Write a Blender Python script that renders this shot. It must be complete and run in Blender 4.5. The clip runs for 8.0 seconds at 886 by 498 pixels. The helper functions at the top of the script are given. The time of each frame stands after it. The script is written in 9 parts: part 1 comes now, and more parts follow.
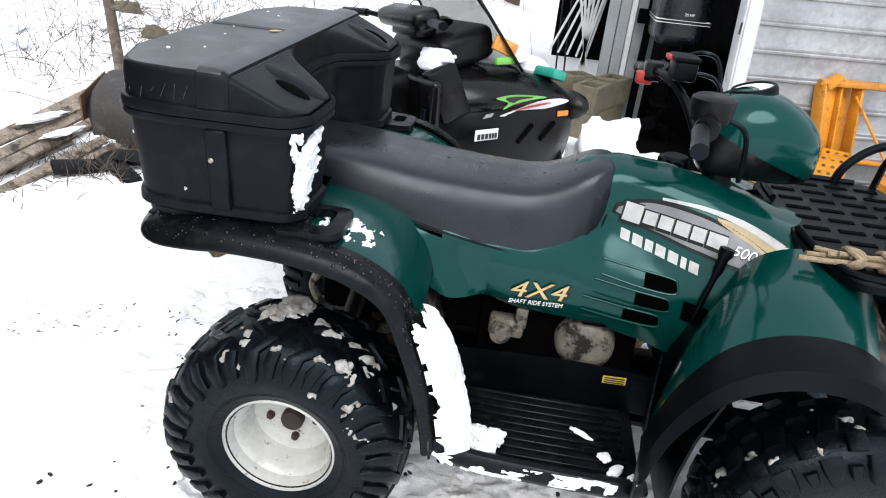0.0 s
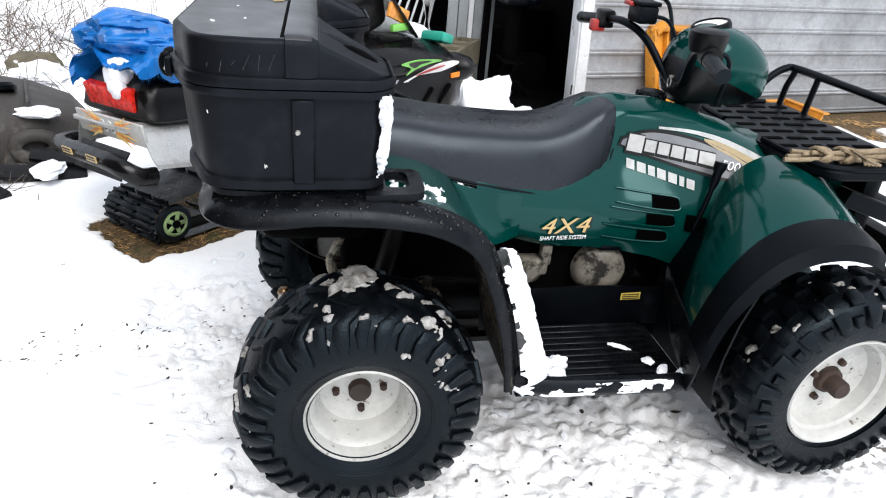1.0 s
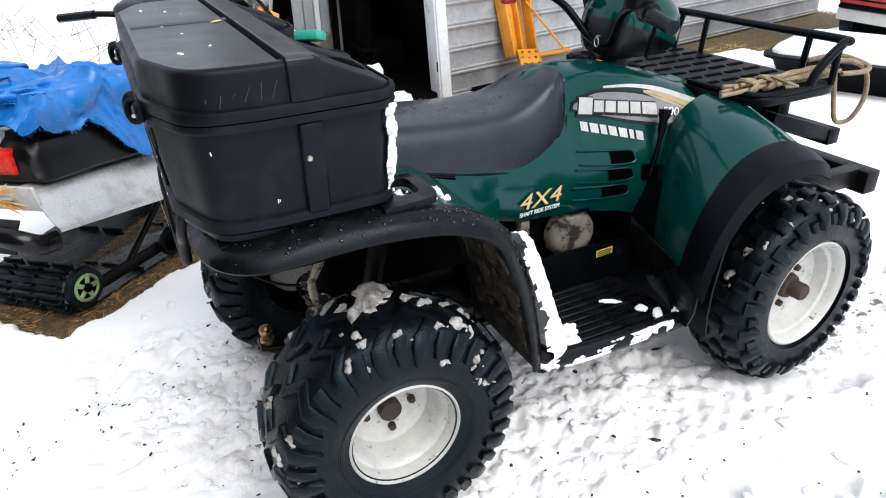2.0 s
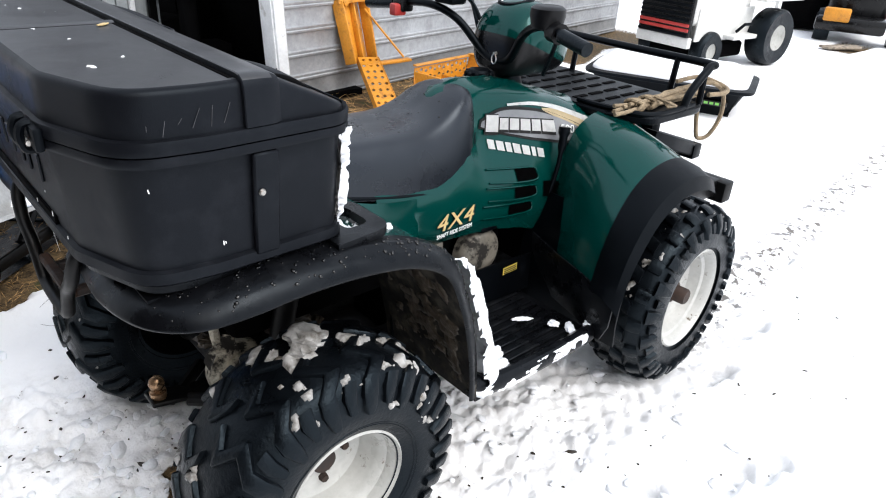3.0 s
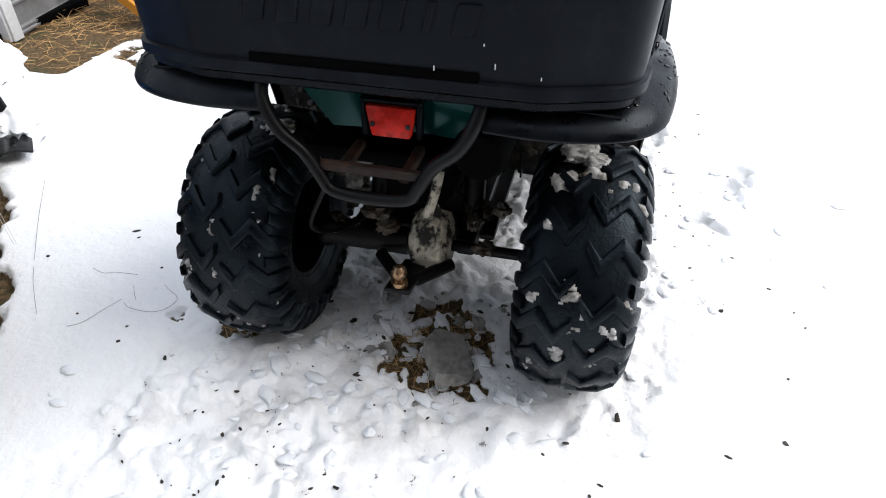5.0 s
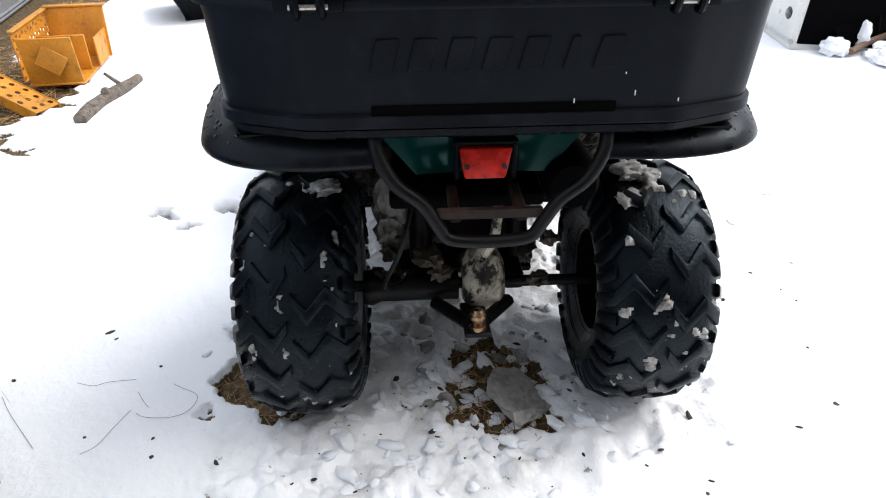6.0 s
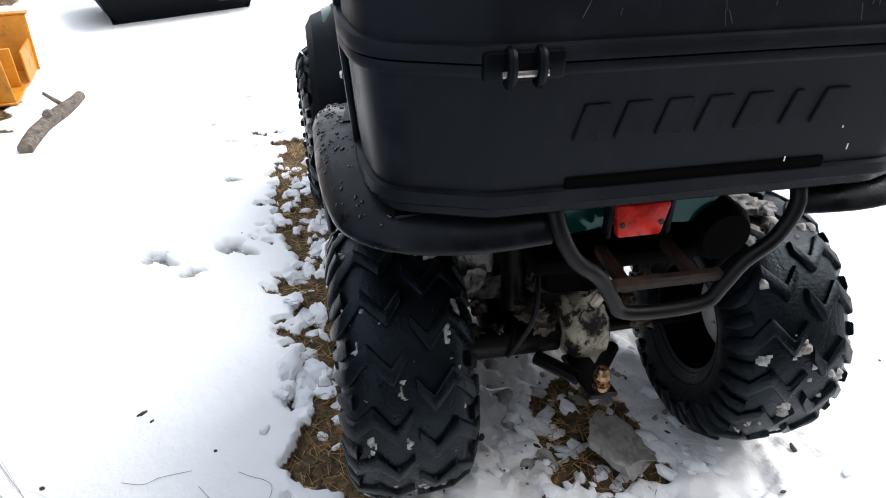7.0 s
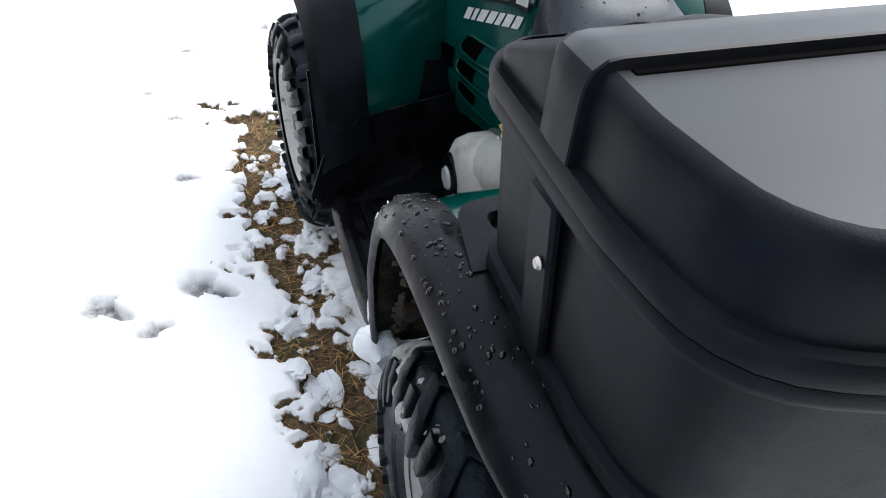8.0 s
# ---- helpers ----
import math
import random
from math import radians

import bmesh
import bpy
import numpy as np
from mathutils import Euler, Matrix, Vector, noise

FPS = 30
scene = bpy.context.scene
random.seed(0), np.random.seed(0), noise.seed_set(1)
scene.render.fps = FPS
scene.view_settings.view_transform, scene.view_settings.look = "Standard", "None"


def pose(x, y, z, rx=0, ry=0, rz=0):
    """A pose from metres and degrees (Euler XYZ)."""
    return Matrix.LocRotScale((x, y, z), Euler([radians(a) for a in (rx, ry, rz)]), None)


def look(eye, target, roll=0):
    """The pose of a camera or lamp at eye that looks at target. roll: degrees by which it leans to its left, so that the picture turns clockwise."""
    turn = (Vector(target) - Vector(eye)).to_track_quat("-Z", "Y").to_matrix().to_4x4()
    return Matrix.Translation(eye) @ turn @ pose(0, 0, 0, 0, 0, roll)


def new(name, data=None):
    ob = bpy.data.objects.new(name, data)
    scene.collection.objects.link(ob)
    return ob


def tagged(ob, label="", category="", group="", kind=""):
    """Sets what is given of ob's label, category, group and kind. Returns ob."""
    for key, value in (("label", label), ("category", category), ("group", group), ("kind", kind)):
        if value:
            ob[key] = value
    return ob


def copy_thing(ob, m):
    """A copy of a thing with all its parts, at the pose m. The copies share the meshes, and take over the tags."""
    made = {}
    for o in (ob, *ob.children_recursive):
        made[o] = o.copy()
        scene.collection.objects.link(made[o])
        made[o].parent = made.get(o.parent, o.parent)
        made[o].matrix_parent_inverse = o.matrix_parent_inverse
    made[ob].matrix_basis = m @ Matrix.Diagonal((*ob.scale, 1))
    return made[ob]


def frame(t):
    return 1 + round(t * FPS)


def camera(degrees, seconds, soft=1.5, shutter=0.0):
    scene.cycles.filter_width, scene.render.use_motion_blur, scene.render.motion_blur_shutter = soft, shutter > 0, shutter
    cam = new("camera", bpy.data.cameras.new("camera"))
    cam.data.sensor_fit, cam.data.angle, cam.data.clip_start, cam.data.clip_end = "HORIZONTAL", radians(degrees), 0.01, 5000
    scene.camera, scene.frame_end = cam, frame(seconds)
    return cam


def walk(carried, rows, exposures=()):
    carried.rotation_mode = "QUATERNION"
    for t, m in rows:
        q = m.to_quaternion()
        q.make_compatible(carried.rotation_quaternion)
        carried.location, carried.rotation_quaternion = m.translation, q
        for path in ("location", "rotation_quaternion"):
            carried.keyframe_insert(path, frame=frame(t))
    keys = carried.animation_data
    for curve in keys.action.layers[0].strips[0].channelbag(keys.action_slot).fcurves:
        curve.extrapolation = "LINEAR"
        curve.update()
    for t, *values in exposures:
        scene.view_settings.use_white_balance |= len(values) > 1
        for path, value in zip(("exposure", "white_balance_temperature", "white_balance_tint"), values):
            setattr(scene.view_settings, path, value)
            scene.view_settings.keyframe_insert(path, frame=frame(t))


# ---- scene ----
cam = camera(66.6, 8.0, 1.1)
PATH = [
    (0, (0.454, -1.63, 1.428), (0.272, 0.149, 0.531), 5.8),
    (0.5, (0.153, -1.655, 1.366), (0.205, 0.124, 0.454), 4.1),
    (1, (-0.096, -1.709, 1.357), (0.272, 0.034, 0.447), 4.7),
    (1.2, (-0.185, -1.725, 1.366), (0.299, -0.038, 0.405), 4.0),
    (2.3, (-0.451, -1.483, 1.358), (0.398, 0.077, 0.439), -0.8),
    (2.5, (-0.482, -1.439, 1.36), (0.479, 0.052, 0.436), 3.0),
    (3, (-0.559, -1.328, 1.359), (0.657, -0.033, 0.44), 3.7),
    (3.5, (-0.775, -1.182, 1.362), (0.527, 0.047, 0.471), 3.0),
    (4, (-0.934, -0.881, 1.293), (0.304, 0.37, 0.342), 4.5),
    (4.5, (-1.171, -0.602, 1.269), (0.233, 0.324, 0.187), 3.6),
    (4.7, (-1.288, -0.505, 1.256), (0.225, 0.163, 0.132), 1.8),
    (5.8, (-1.376, 0.003, 1.25), (0.311, 0.02, 0.176), 0.5),
    (6, (-1.373, 0.132, 1.237), (0.327, 0.051, 0.187), -0.4),
    (6.5, (-1.332, 0.389, 1.261), (0.319, 0.209, 0.148), 1.0),
    (7, (-1.112, 0.515, 1.284), (0.533, 0.184, 0.195), 0.3),
    (7.5, (-0.806, 0.607, 1.271), (0.738, 0.09, 0.11), 5.9),
    (8, (-0.471, 0.671, 1.301), (0.959, 0.162, -0.001), 3.8),
]
walk(cam, [(t, look(eye, target, roll)) for t, eye, target, roll in PATH], ((0, 0.84), (2.3, 0.86), (3, 0.93), (3.5, 0.93), (4.5, 0.81), (5.8, 0.92), (6.5, 1.04), (7.5, 0.97), (8, 1.05)))

# ---- light ----
world = bpy.data.worlds.new("overcast_sky")
scene.world = world
world.use_nodes = True
wt = world.node_tree
sky = wt.nodes.new("ShaderNodeTexSky")
sky.sky_type, sky.sun_disc = "NISHITA", False
sky.sun_elevation, sky.sun_rotation = radians(48), radians(200)
sky.air_density, sky.dust_density, sky.ozone_density = 1.0, 4.0, 1.0
cloud = wt.nodes.new("ShaderNodeMix")
cloud.data_type = "RGBA"
cloud.inputs[0].default_value = 0.72
cloud.inputs[7].default_value = (7.35, 7.8, 8.5, 1)
wt.links.new(sky.outputs[0], cloud.inputs[6])
wt.links.new(cloud.outputs[2], wt.nodes["Background"].inputs[0])
wt.nodes["Background"].inputs[1].default_value = 0.115
sun = new("sun", bpy.data.lights.new("sun", "SUN"))
sun.data.energy, sun.data.angle, sun.data.color = 1.5, radians(40), (1.0, 0.985, 0.97)
sun.matrix_world = look((0.5, -2.2, 2.7), (0, 0, 0))

# ---- small builders ----
def catmull(pts, n=6, closed=False):
    """Points on a smooth line through pts."""
    pts = [Vector(p) for p in pts]
    k, out = len(pts), []
    for i in range(k if closed else k - 1):
        a, b, c, d = (pts[(i + j) % k] if closed else pts[min(max(i + j, 0), k - 1)] for j in (-1, 0, 1, 2))
        for s in range(n):
            t = s / n
            out.append(0.5 * (2 * b + (c - a) * t + (2 * a - 5 * b + 4 * c - d) * t * t + (3 * b - a - 3 * c + d) * t ** 3))
    return out if closed else out + [pts[-1]]


def bm_rings(rings, closed=True, caps=True):
    bm = bmesh.new()
    rows = [[bm.verts.new(p) for p in ring] for ring in rings]
    n = len(rows[0])
    for a, b in zip(rows, rows[1:]):
        for i in range(n if closed else n - 1):
            j = (i + 1) % n
            bm.faces.new((a[i], a[j], b[j], b[i]))
    if caps and closed:
        bm.faces.new(rows[0][::-1])
        bm.faces.new(rows[-1])
    bmesh.ops.recalc_face_normals(bm, faces=bm.faces)
    return bm


def bm_tube(pts, r, n=8, closed=False, smooth=0, flat=1.0):
    """A tube along pts; r is a number or one per point."""
    if smooth:
        pts = catmull(pts, smooth, closed)
    pts = [Vector(p) for p in pts]
    k = len(pts)
    rad = r if isinstance(r, (list, tuple)) else [r] * k
    if len(rad) != k:
        rad = [rad[min(int(i * len(rad) / k), len(rad) - 1)] for i in range(k)]
    rings, up = [], None
    for i, p in enumerate(pts):
        d = (pts[(i + 1) % k] - pts[i - 1]) if closed else (pts[min(i + 1, k - 1)] - pts[max(i - 1, 0)])
        d = d.normalized() if d.length > 1e-9 else Vector((0, 0, 1))
        if up is None:
            up = Vector((0, 0, 1)) if abs(d.z) < 0.9 else Vector((1, 0, 0))
        up = (up - d * up.dot(d)).normalized()
        side = d.cross(up)
        rings.append([p + (side * math.cos(2 * math.pi * j / n) + up * math.sin(2 * math.pi * j / n) * flat) * rad[i] for j in range(n)])
    if closed:
        rings.append(rings[0])
        bm = bm_rings(rings, caps=False)
        bmesh.ops.remove_doubles(bm, verts=bm.verts, dist=1e-5)
        return bm
    return bm_rings(rings)


def bm_box(size, m=None, r=0.006, seg=2):
    """A box with rounded edges."""
    bm = bmesh.new()
    bmesh.ops.create_cube(bm, size=1.0)
    bmesh.ops.scale(bm, vec=size, verts=bm.verts)
    if r > 0:
        bmesh.ops.bevel(bm, geom=bm.edges[:], offset=min(r, min(size) * 0.45), segments=seg, affect="EDGES", profile=0.5)
    if m is not None:
        bm.transform(m)
    return bm


def bm_turn(profile, n=32, m=None):
    """A body turned round the y axis from (radius, y) pairs."""
    rings = []
    for r, y in profile:
        rings.append([(max(r, 1e-4) * math.cos(2 * math.pi * j / n), y, max(r, 1e-4) * math.sin(2 * math.pi * j / n)) for j in range(n)])
    bm = bm_rings(rings, caps=False)
    bmesh.ops.remove_doubles(bm, verts=bm.verts, dist=3e-4)
    bmesh.ops.recalc_face_normals(bm, faces=bm.faces)
    if m is not None:
        bm.transform(m)
    return bm


def bm_sheet(rows, thick=0.004):
    """A sheet through a grid of points, with thickness."""
    bm = bmesh.new()
    g = [[bm.verts.new(p) for p in row] for row in rows]
    for a, b in zip(g, g[1:]):
        for i in range(len(a) - 1):
            bm.faces.new((a[i], a[i + 1], b[i + 1], b[i]))
    bm.normal_update()
    if thick:
        top = bm.faces[:]
        bmesh.ops.solidify(bm, geom=top, thickness=thick)
        bmesh.ops.recalc_face_normals(bm, faces=bm.faces)
    return bm


def bm_poly(pts, depth, m=None, r=0.0):
    """A plate with the outline pts (x, y), from z 0 to depth."""
    bm = bmesh.new()
    f = bm.faces.new([bm.verts.new((x, y, 0)) for x, y in pts])
    e = bmesh.ops.extrude_face_region(bm, geom=[f])
    bmesh.ops.translate(bm, vec=(0, 0, depth), verts=[v for v in e["geom"] if isinstance(v, bmesh.types.BMVert)])
    bmesh.ops.recalc_face_normals(bm, faces=bm.faces)
    if r:
        bmesh.ops.bevel(bm, geom=bm.edges[:], offset=r, segments=1, affect="EDGES")
    bmesh.ops.triangulate(bm, faces=[f for f in bm.faces if len(f.verts) > 4])
    if m is not None:
        bm.transform(m)
    return bm


def bm_join(*bms):
    out = bmesh.new()
    for b in bms:
        me = bpy.data.meshes.new("tmp")
        b.to_mesh(me)
        b.free()
        out.from_mesh(me)
        bpy.data.meshes.remove(me)
    return out


def bm_lump(size, m, seed=0, rough=0.35, sub=3, freq=2.2):
    """An uneven lump, as of snow or stone."""
    bm = bmesh.new()
    bmesh.ops.create_icosphere(bm, subdivisions=sub, radius=0.5)
    for v in bm.verts:
        d = v.co.normalized()
        k = 1 + rough * noise.noise(d * freq + Vector((seed * 7.3, seed * 1.7, 3.1))) + 0.45 * rough * noise.noise(d * freq * 2.7 + Vector((seed, 9.0, seed * 3.3)))
        v.co = d * 0.5 * k
    bmesh.ops.scale(bm, vec=size, verts=bm.verts)
    bm.transform(m)
    return bm


def bm_patch(surf, nu, nv, thick, seed, freq=(4.0, 4.0), cut=0.0, edge=0.25, fine=0.35):
    """A thin crust with a ragged outline: surf(u, v) gives a point and its outward normal, u and v from 0 to 1."""
    bm = bmesh.new()
    g, deep = [], []
    off = Vector((seed * 5.1, seed * 2.3, seed * 9.7))
    for i in range(nu):
        row, drow = [], []
        for j in range(nv):
            u, v = i / (nu - 1), j / (nv - 1)
            rim = min(1.0, min(u, 1 - u, v, 1 - v) / edge) if edge else 1.0
            q = Vector((u * freq[0], v * freq[1], 0.0)) + off
            h = noise.noise(q) + 0.5 * noise.noise(q * 2.3) + fine * noise.noise(q * 5.1) - cut - 0.9 * (1 - rim)
            p, n = surf(u, v)
            t = thick * min(1.0, max(0.0, h) * 2.2) ** 0.6 * (1 + 0.25 * noise.noise(q * 3.7)) if h > 0 else -0.003
            row.append(bm.verts.new(Vector(p) + Vector(n) * t))
            drow.append(h)
        g.append(row)
        deep.append(drow)
    for i in range(nu - 1):
        for j in range(nv - 1):
            if max(deep[i][j], deep[i + 1][j], deep[i][j + 1], deep[i + 1][j + 1]) > 0:
                bm.faces.new((g[i][j], g[i + 1][j], g[i + 1][j + 1], g[i][j + 1]))
    bmesh.ops.delete(bm, geom=[v for v in bm.verts if not v.link_faces], context="VERTS")
    return bm


def part(name, bm, material, parent=None, label="", sharp=38, keep=False):
    """Links a bmesh as one mesh object under a thing or a part."""
    me = bpy.data.meshes.new(name)
    bm.to_mesh(me)
    if not keep:
        bm.free()
    me.materials.append(material)
    me.polygons.foreach_set("use_smooth", [True] * len(me.polygons))
    me.set_sharp_from_angle(angle=radians(sharp))
    ob = new(name, me)
    if parent is not None:
        ob.parent = parent
    if label:
        tagged(ob, label)
    return ob


def thing(name, label, category, m=None, group="", kind=""):
    ob = new(name)
    ob.empty_display_size = 0.1
    if m is not None:
        ob.matrix_world = m
    return tagged(ob, label, category, group, kind)


def words(name, text, size, m, material, parent, depth=0.0012, squeeze=1.0, shear=0.0, label=""):
    """Lettering as thin raised mesh."""
    cu = bpy.data.curves.new(name, "FONT")
    cu.body, cu.size, cu.extrude, cu.align_x, cu.align_y, cu.shear = text, size, depth, "CENTER", "CENTER", shear
    tmp = bpy.data.objects.new("tmp_words", cu)
    me = bpy.data.meshes.new_from_object(tmp)
    bpy.data.objects.remove(tmp)
    me.transform(m @ Matrix.Diagonal((squeeze, 1, 1, 1)))
    me.materials.clear()
    me.materials.append(material)
    ob = new(name, me)
    ob.parent = parent
    if label:
        tagged(ob, label)
    return ob


def rounded(corners, n=5):
    """An outline (x, y) with rounded corners, from (x, y, radius) triples."""
    out, k = [], len(corners)
    for i in range(k):
        p = Vector(corners[i][:2])
        a, b = Vector(corners[i - 1][:2]) - p, Vector(corners[(i + 1) % k][:2]) - p
        r = corners[i][2]
        if r <= 0:
            out.append(p)
            continue
        half = a.angle(b) / 2
        d = min(r / math.tan(half), a.length * 0.49, b.length * 0.49)
        p0, p1 = p + a.normalized() * d, p + b.normalized() * d
        for s in range(n + 1):
            t = s / n
            out.append(p0 * (1 - t) ** 2 + p * 2 * t * (1 - t) + p1 * t * t)
    return out


def inset(pts, d):
    """The outline pts moved inwards by d (outline runs counter-clockwise)."""
    out, k = [], len(pts)
    for i in range(k):
        e = (pts[(i + 1) % k] - pts[i - 1])
        nrm = Vector((-e.y, e.x))
        out.append(pts[i] + (nrm.normalized() * d if nrm.length > 1e-9 else Vector((0, 0))))
    return out


# ---- materials ----
def shader(name, base, rough=0.5, metal=0.0, var=0.25, scale=6.0, fine=60.0, bump=0.15, fine_bump=0.1, stain=None, stain_at=(0.55, 0.7), stain_scale=9.0, spec=0.5, coat=0.0, rough_var=0.15, stain_rough=0.9, alpha=None, dist=0.004, sheen=(1, 1, 1)):
    """A painted, plastic, metal or earthy surface: tone varies at two scales, with relief and optional stains."""
    mat = bpy.data.materials.new(name)
    mat.use_nodes = True
    nt = mat.node_tree
    bsdf = nt.nodes["Principled BSDF"]
    N, Lk = nt.nodes.new, nt.links.new
    co = N("ShaderNodeTexCoord")
    def tex(s, detail=6.0, ro=0.6):
        t = N("ShaderNodeTexNoise")
        t.inputs["Scale"].default_value, t.inputs["Detail"].default_value, t.inputs["Roughness"].default_value = s, detail, ro
        Lk(co.outputs["Object"], t.inputs["Vector"])
        return t.outputs["Fac"]
    def ramp(src, lo, hi, a=0.3, b=0.7):
        r = N("ShaderNodeMapRange")
        r.inputs["From Min"].default_value, r.inputs["From Max"].default_value = a, b
        r.inputs["To Min"].default_value, r.inputs["To Max"].default_value = lo, hi
        Lk(src, r.inputs["Value"])
        return r.outputs["Result"]
    big, small = tex(scale), tex(fine, 4.0)
    mul = N("ShaderNodeMath")
    mul.operation = "MULTIPLY"
    Lk(ramp(big, 1 - var, 1 + var), mul.inputs[0])
    Lk(ramp(small, 1 - var * 0.6, 1 + var * 0.6), mul.inputs[1])
    tone = N("ShaderNodeVectorMath")
    tone.operation = "SCALE"
    tone.inputs[0].default_value = base
    Lk(mul.outputs[0], tone.inputs["Scale"])
    colour, ro = tone.outputs[0], ramp(big, max(rough - rough_var, 0.02), min(rough + rough_var, 1.0))
    if stain is not None:
        f = ramp(tex(stain_scale, 8.0, 0.68), 0, 1, *stain_at)
        mx = N("ShaderNodeMix")
        mx.data_type = "RGBA"
        Lk(f, mx.inputs[0])
        Lk(colour, mx.inputs[6])
        mx.inputs[7].default_value = (*stain, 1)
        colour = mx.outputs[2]
        mr = N("ShaderNodeMix")
        Lk(f, mr.inputs[0])
        Lk(ro, mr.inputs[2])
        mr.inputs[3].default_value = stain_rough
        ro = mr.outputs[0]
    Lk(colour, bsdf.inputs["Base Color"])
    Lk(ro, bsdf.inputs["Roughness"])
    bsdf.inputs["Metallic"].default_value = metal
    bsdf.inputs["Specular IOR Level"].default_value = spec
    bsdf.inputs["Specular Tint"].default_value = (*sheen, 1)
    bsdf.inputs["Coat Weight"].default_value = coat
    bsdf.inputs["Coat Roughness"].default_value = 0.08
    h = N("ShaderNodeMath")
    h.operation = "MULTIPLY_ADD"
    Lk(small, h.inputs[0])
    h.inputs[1].default_value = fine_bump
    Lk(big, h.inputs[2])
    b = N("ShaderNodeBump")
    b.inputs["Strength"].default_value, b.inputs["Distance"].default_value = bump, dist
    Lk(h.outputs[0], b.inputs["Height"])
    Lk(b.outputs[0], bsdf.inputs["Normal"])
    if alpha is not None:
        bsdf.inputs["Alpha"].default_value = alpha
    return mat


M = {}
M["green"] = shader("green_plastic", (0.0002, 0.03, 0.025), 0.13, var=0.12, scale=4, bump=0.05, fine=300, spec=0.36, rough_var=0.06, stain=(0.012, 0.036, 0.036), stain_at=(0.66, 0.88), stain_scale=14, stain_rough=0.4, sheen=(0.6, 1, 1))
M["black"] = shader("black_plastic", (0.0008, 0.0011, 0.0018), 0.42, var=0.3, scale=5, fine=420, bump=0.3, fine_bump=0.4, stain=(0.007, 0.0078, 0.01), stain_at=(0.6, 0.82), stain_scale=12, rough_var=0.14, spec=0.12, stain_rough=0.6, dist=0.002, sheen=(0.75, 0.88, 1))
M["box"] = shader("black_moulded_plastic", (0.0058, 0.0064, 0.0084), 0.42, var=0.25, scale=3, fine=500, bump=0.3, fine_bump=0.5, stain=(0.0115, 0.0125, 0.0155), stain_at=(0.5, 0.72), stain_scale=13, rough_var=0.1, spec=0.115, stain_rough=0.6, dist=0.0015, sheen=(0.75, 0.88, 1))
M["wet"] = shader("wet_black_plastic", (0.0032, 0.0035, 0.0044), 0.32, var=0.3, scale=14, fine=90, bump=0.18, fine_bump=0.3, stain=(0.011, 0.0115, 0.0128), stain_at=(0.52, 0.78), stain_scale=26, rough_var=0.2, spec=0.16, stain_rough=0.6, sheen=(0.8, 0.9, 1))
M["rubber"] = shader("tyre_rubber", (0.0016, 0.0021, 0.003), 0.36, var=0.4, scale=12, fine=120, bump=0.6, fine_bump=0.6, stain=(0.006, 0.0072, 0.0095), stain_at=(0.55, 0.8), stain_scale=11, rough_var=0.16, spec=0.2, sheen=(0.65, 0.85, 1))
M["seat"] = shader("grey_black_vinyl", (0.009, 0.0102, 0.0138), 0.31, var=0.15, scale=9, fine=500, bump=0.25, fine_bump=0.5, rough_var=0.1, spec=0.42, dist=0.0015, sheen=(0.82, 0.91, 1))
M["rim"] = shader("white_rim_paint", (0.44, 0.44, 0.42), 0.35, var=0.12, scale=8, bump=0.12, stain=(0.11, 0.085, 0.06), stain_at=(0.6, 0.68), stain_scale=30)
M["rustbar"] = shader("rusty_black_paint", (0.016, 0.0095, 0.007), 0.6, var=0.5, scale=24, bump=0.5, stain=(0.05, 0.026, 0.016), stain_at=(0.5, 0.64), stain_scale=22, spec=0.25)
M["rust"] = shader("rusty_steel", (0.036, 0.02, 0.014), 0.75, metal=0.2, var=0.5, scale=20, bump=0.6, stain=(0.03, 0.028, 0.027), stain_scale=16)
M["steel"] = shader("bare_steel", (0.45, 0.43, 0.4), 0.35, metal=0.9, var=0.3, scale=20, stain=(0.18, 0.07, 0.03), stain_at=(0.55, 0.7), stain_scale=25)
M["frame"] = shader("black_frame_paint", (0.0012, 0.0012, 0.0014), 0.45, var=0.3, scale=10, spec=0.2, stain=(0.02, 0.0145, 0.011), stain_at=(0.6, 0.76), stain_scale=18)
M["mud"] = shader("muddy_plastic", (0.004, 0.0037, 0.0033), 0.6, var=0.5, scale=16, bump=0.6, spec=0.25, stain=(0.08, 0.07, 0.055), stain_at=(0.48, 0.66), stain_scale=20)
M["cast"] = shader("cast_aluminium", (0.15, 0.135, 0.11), 0.55, metal=0.2, var=0.3, scale=14, bump=0.4, stain=(0.012, 0.01, 0.008), stain_at=(0.47, 0.56), stain_scale=17)
M["casemud"] = shader("pale_mud_on_casting", (0.42, 0.38, 0.3), 0.6, var=0.3, scale=14, bump=0.5, stain=(0.012, 0.01, 0.008), stain_at=(0.47, 0.56), stain_scale=17)
M["scuff"] = shader("scuffed_plastic", (0.06, 0.06, 0.065), 0.7, var=0.4, scale=60, bump=0.05, spec=0.2)
M["red"] = shader("red_lens", (0.62, 0.02, 0.012), 0.3, var=0.25, scale=30, bump=0.1, stain=(0.2, 0.01, 0.008), stain_scale=20, spec=0.2)
M["white"] = shader("white_decal", (0.75, 0.75, 0.74), 0.35, var=0.06, scale=30, bump=0.02)
M["silverdecal"] = shader("silver_decal", (0.33, 0.34, 0.36), 0.35, var=0.1, scale=25, bump=0.02)
M["gold"] = shader("gold_decal", (0.52, 0.38, 0.17), 0.4, var=0.15, scale=25, bump=0.02)
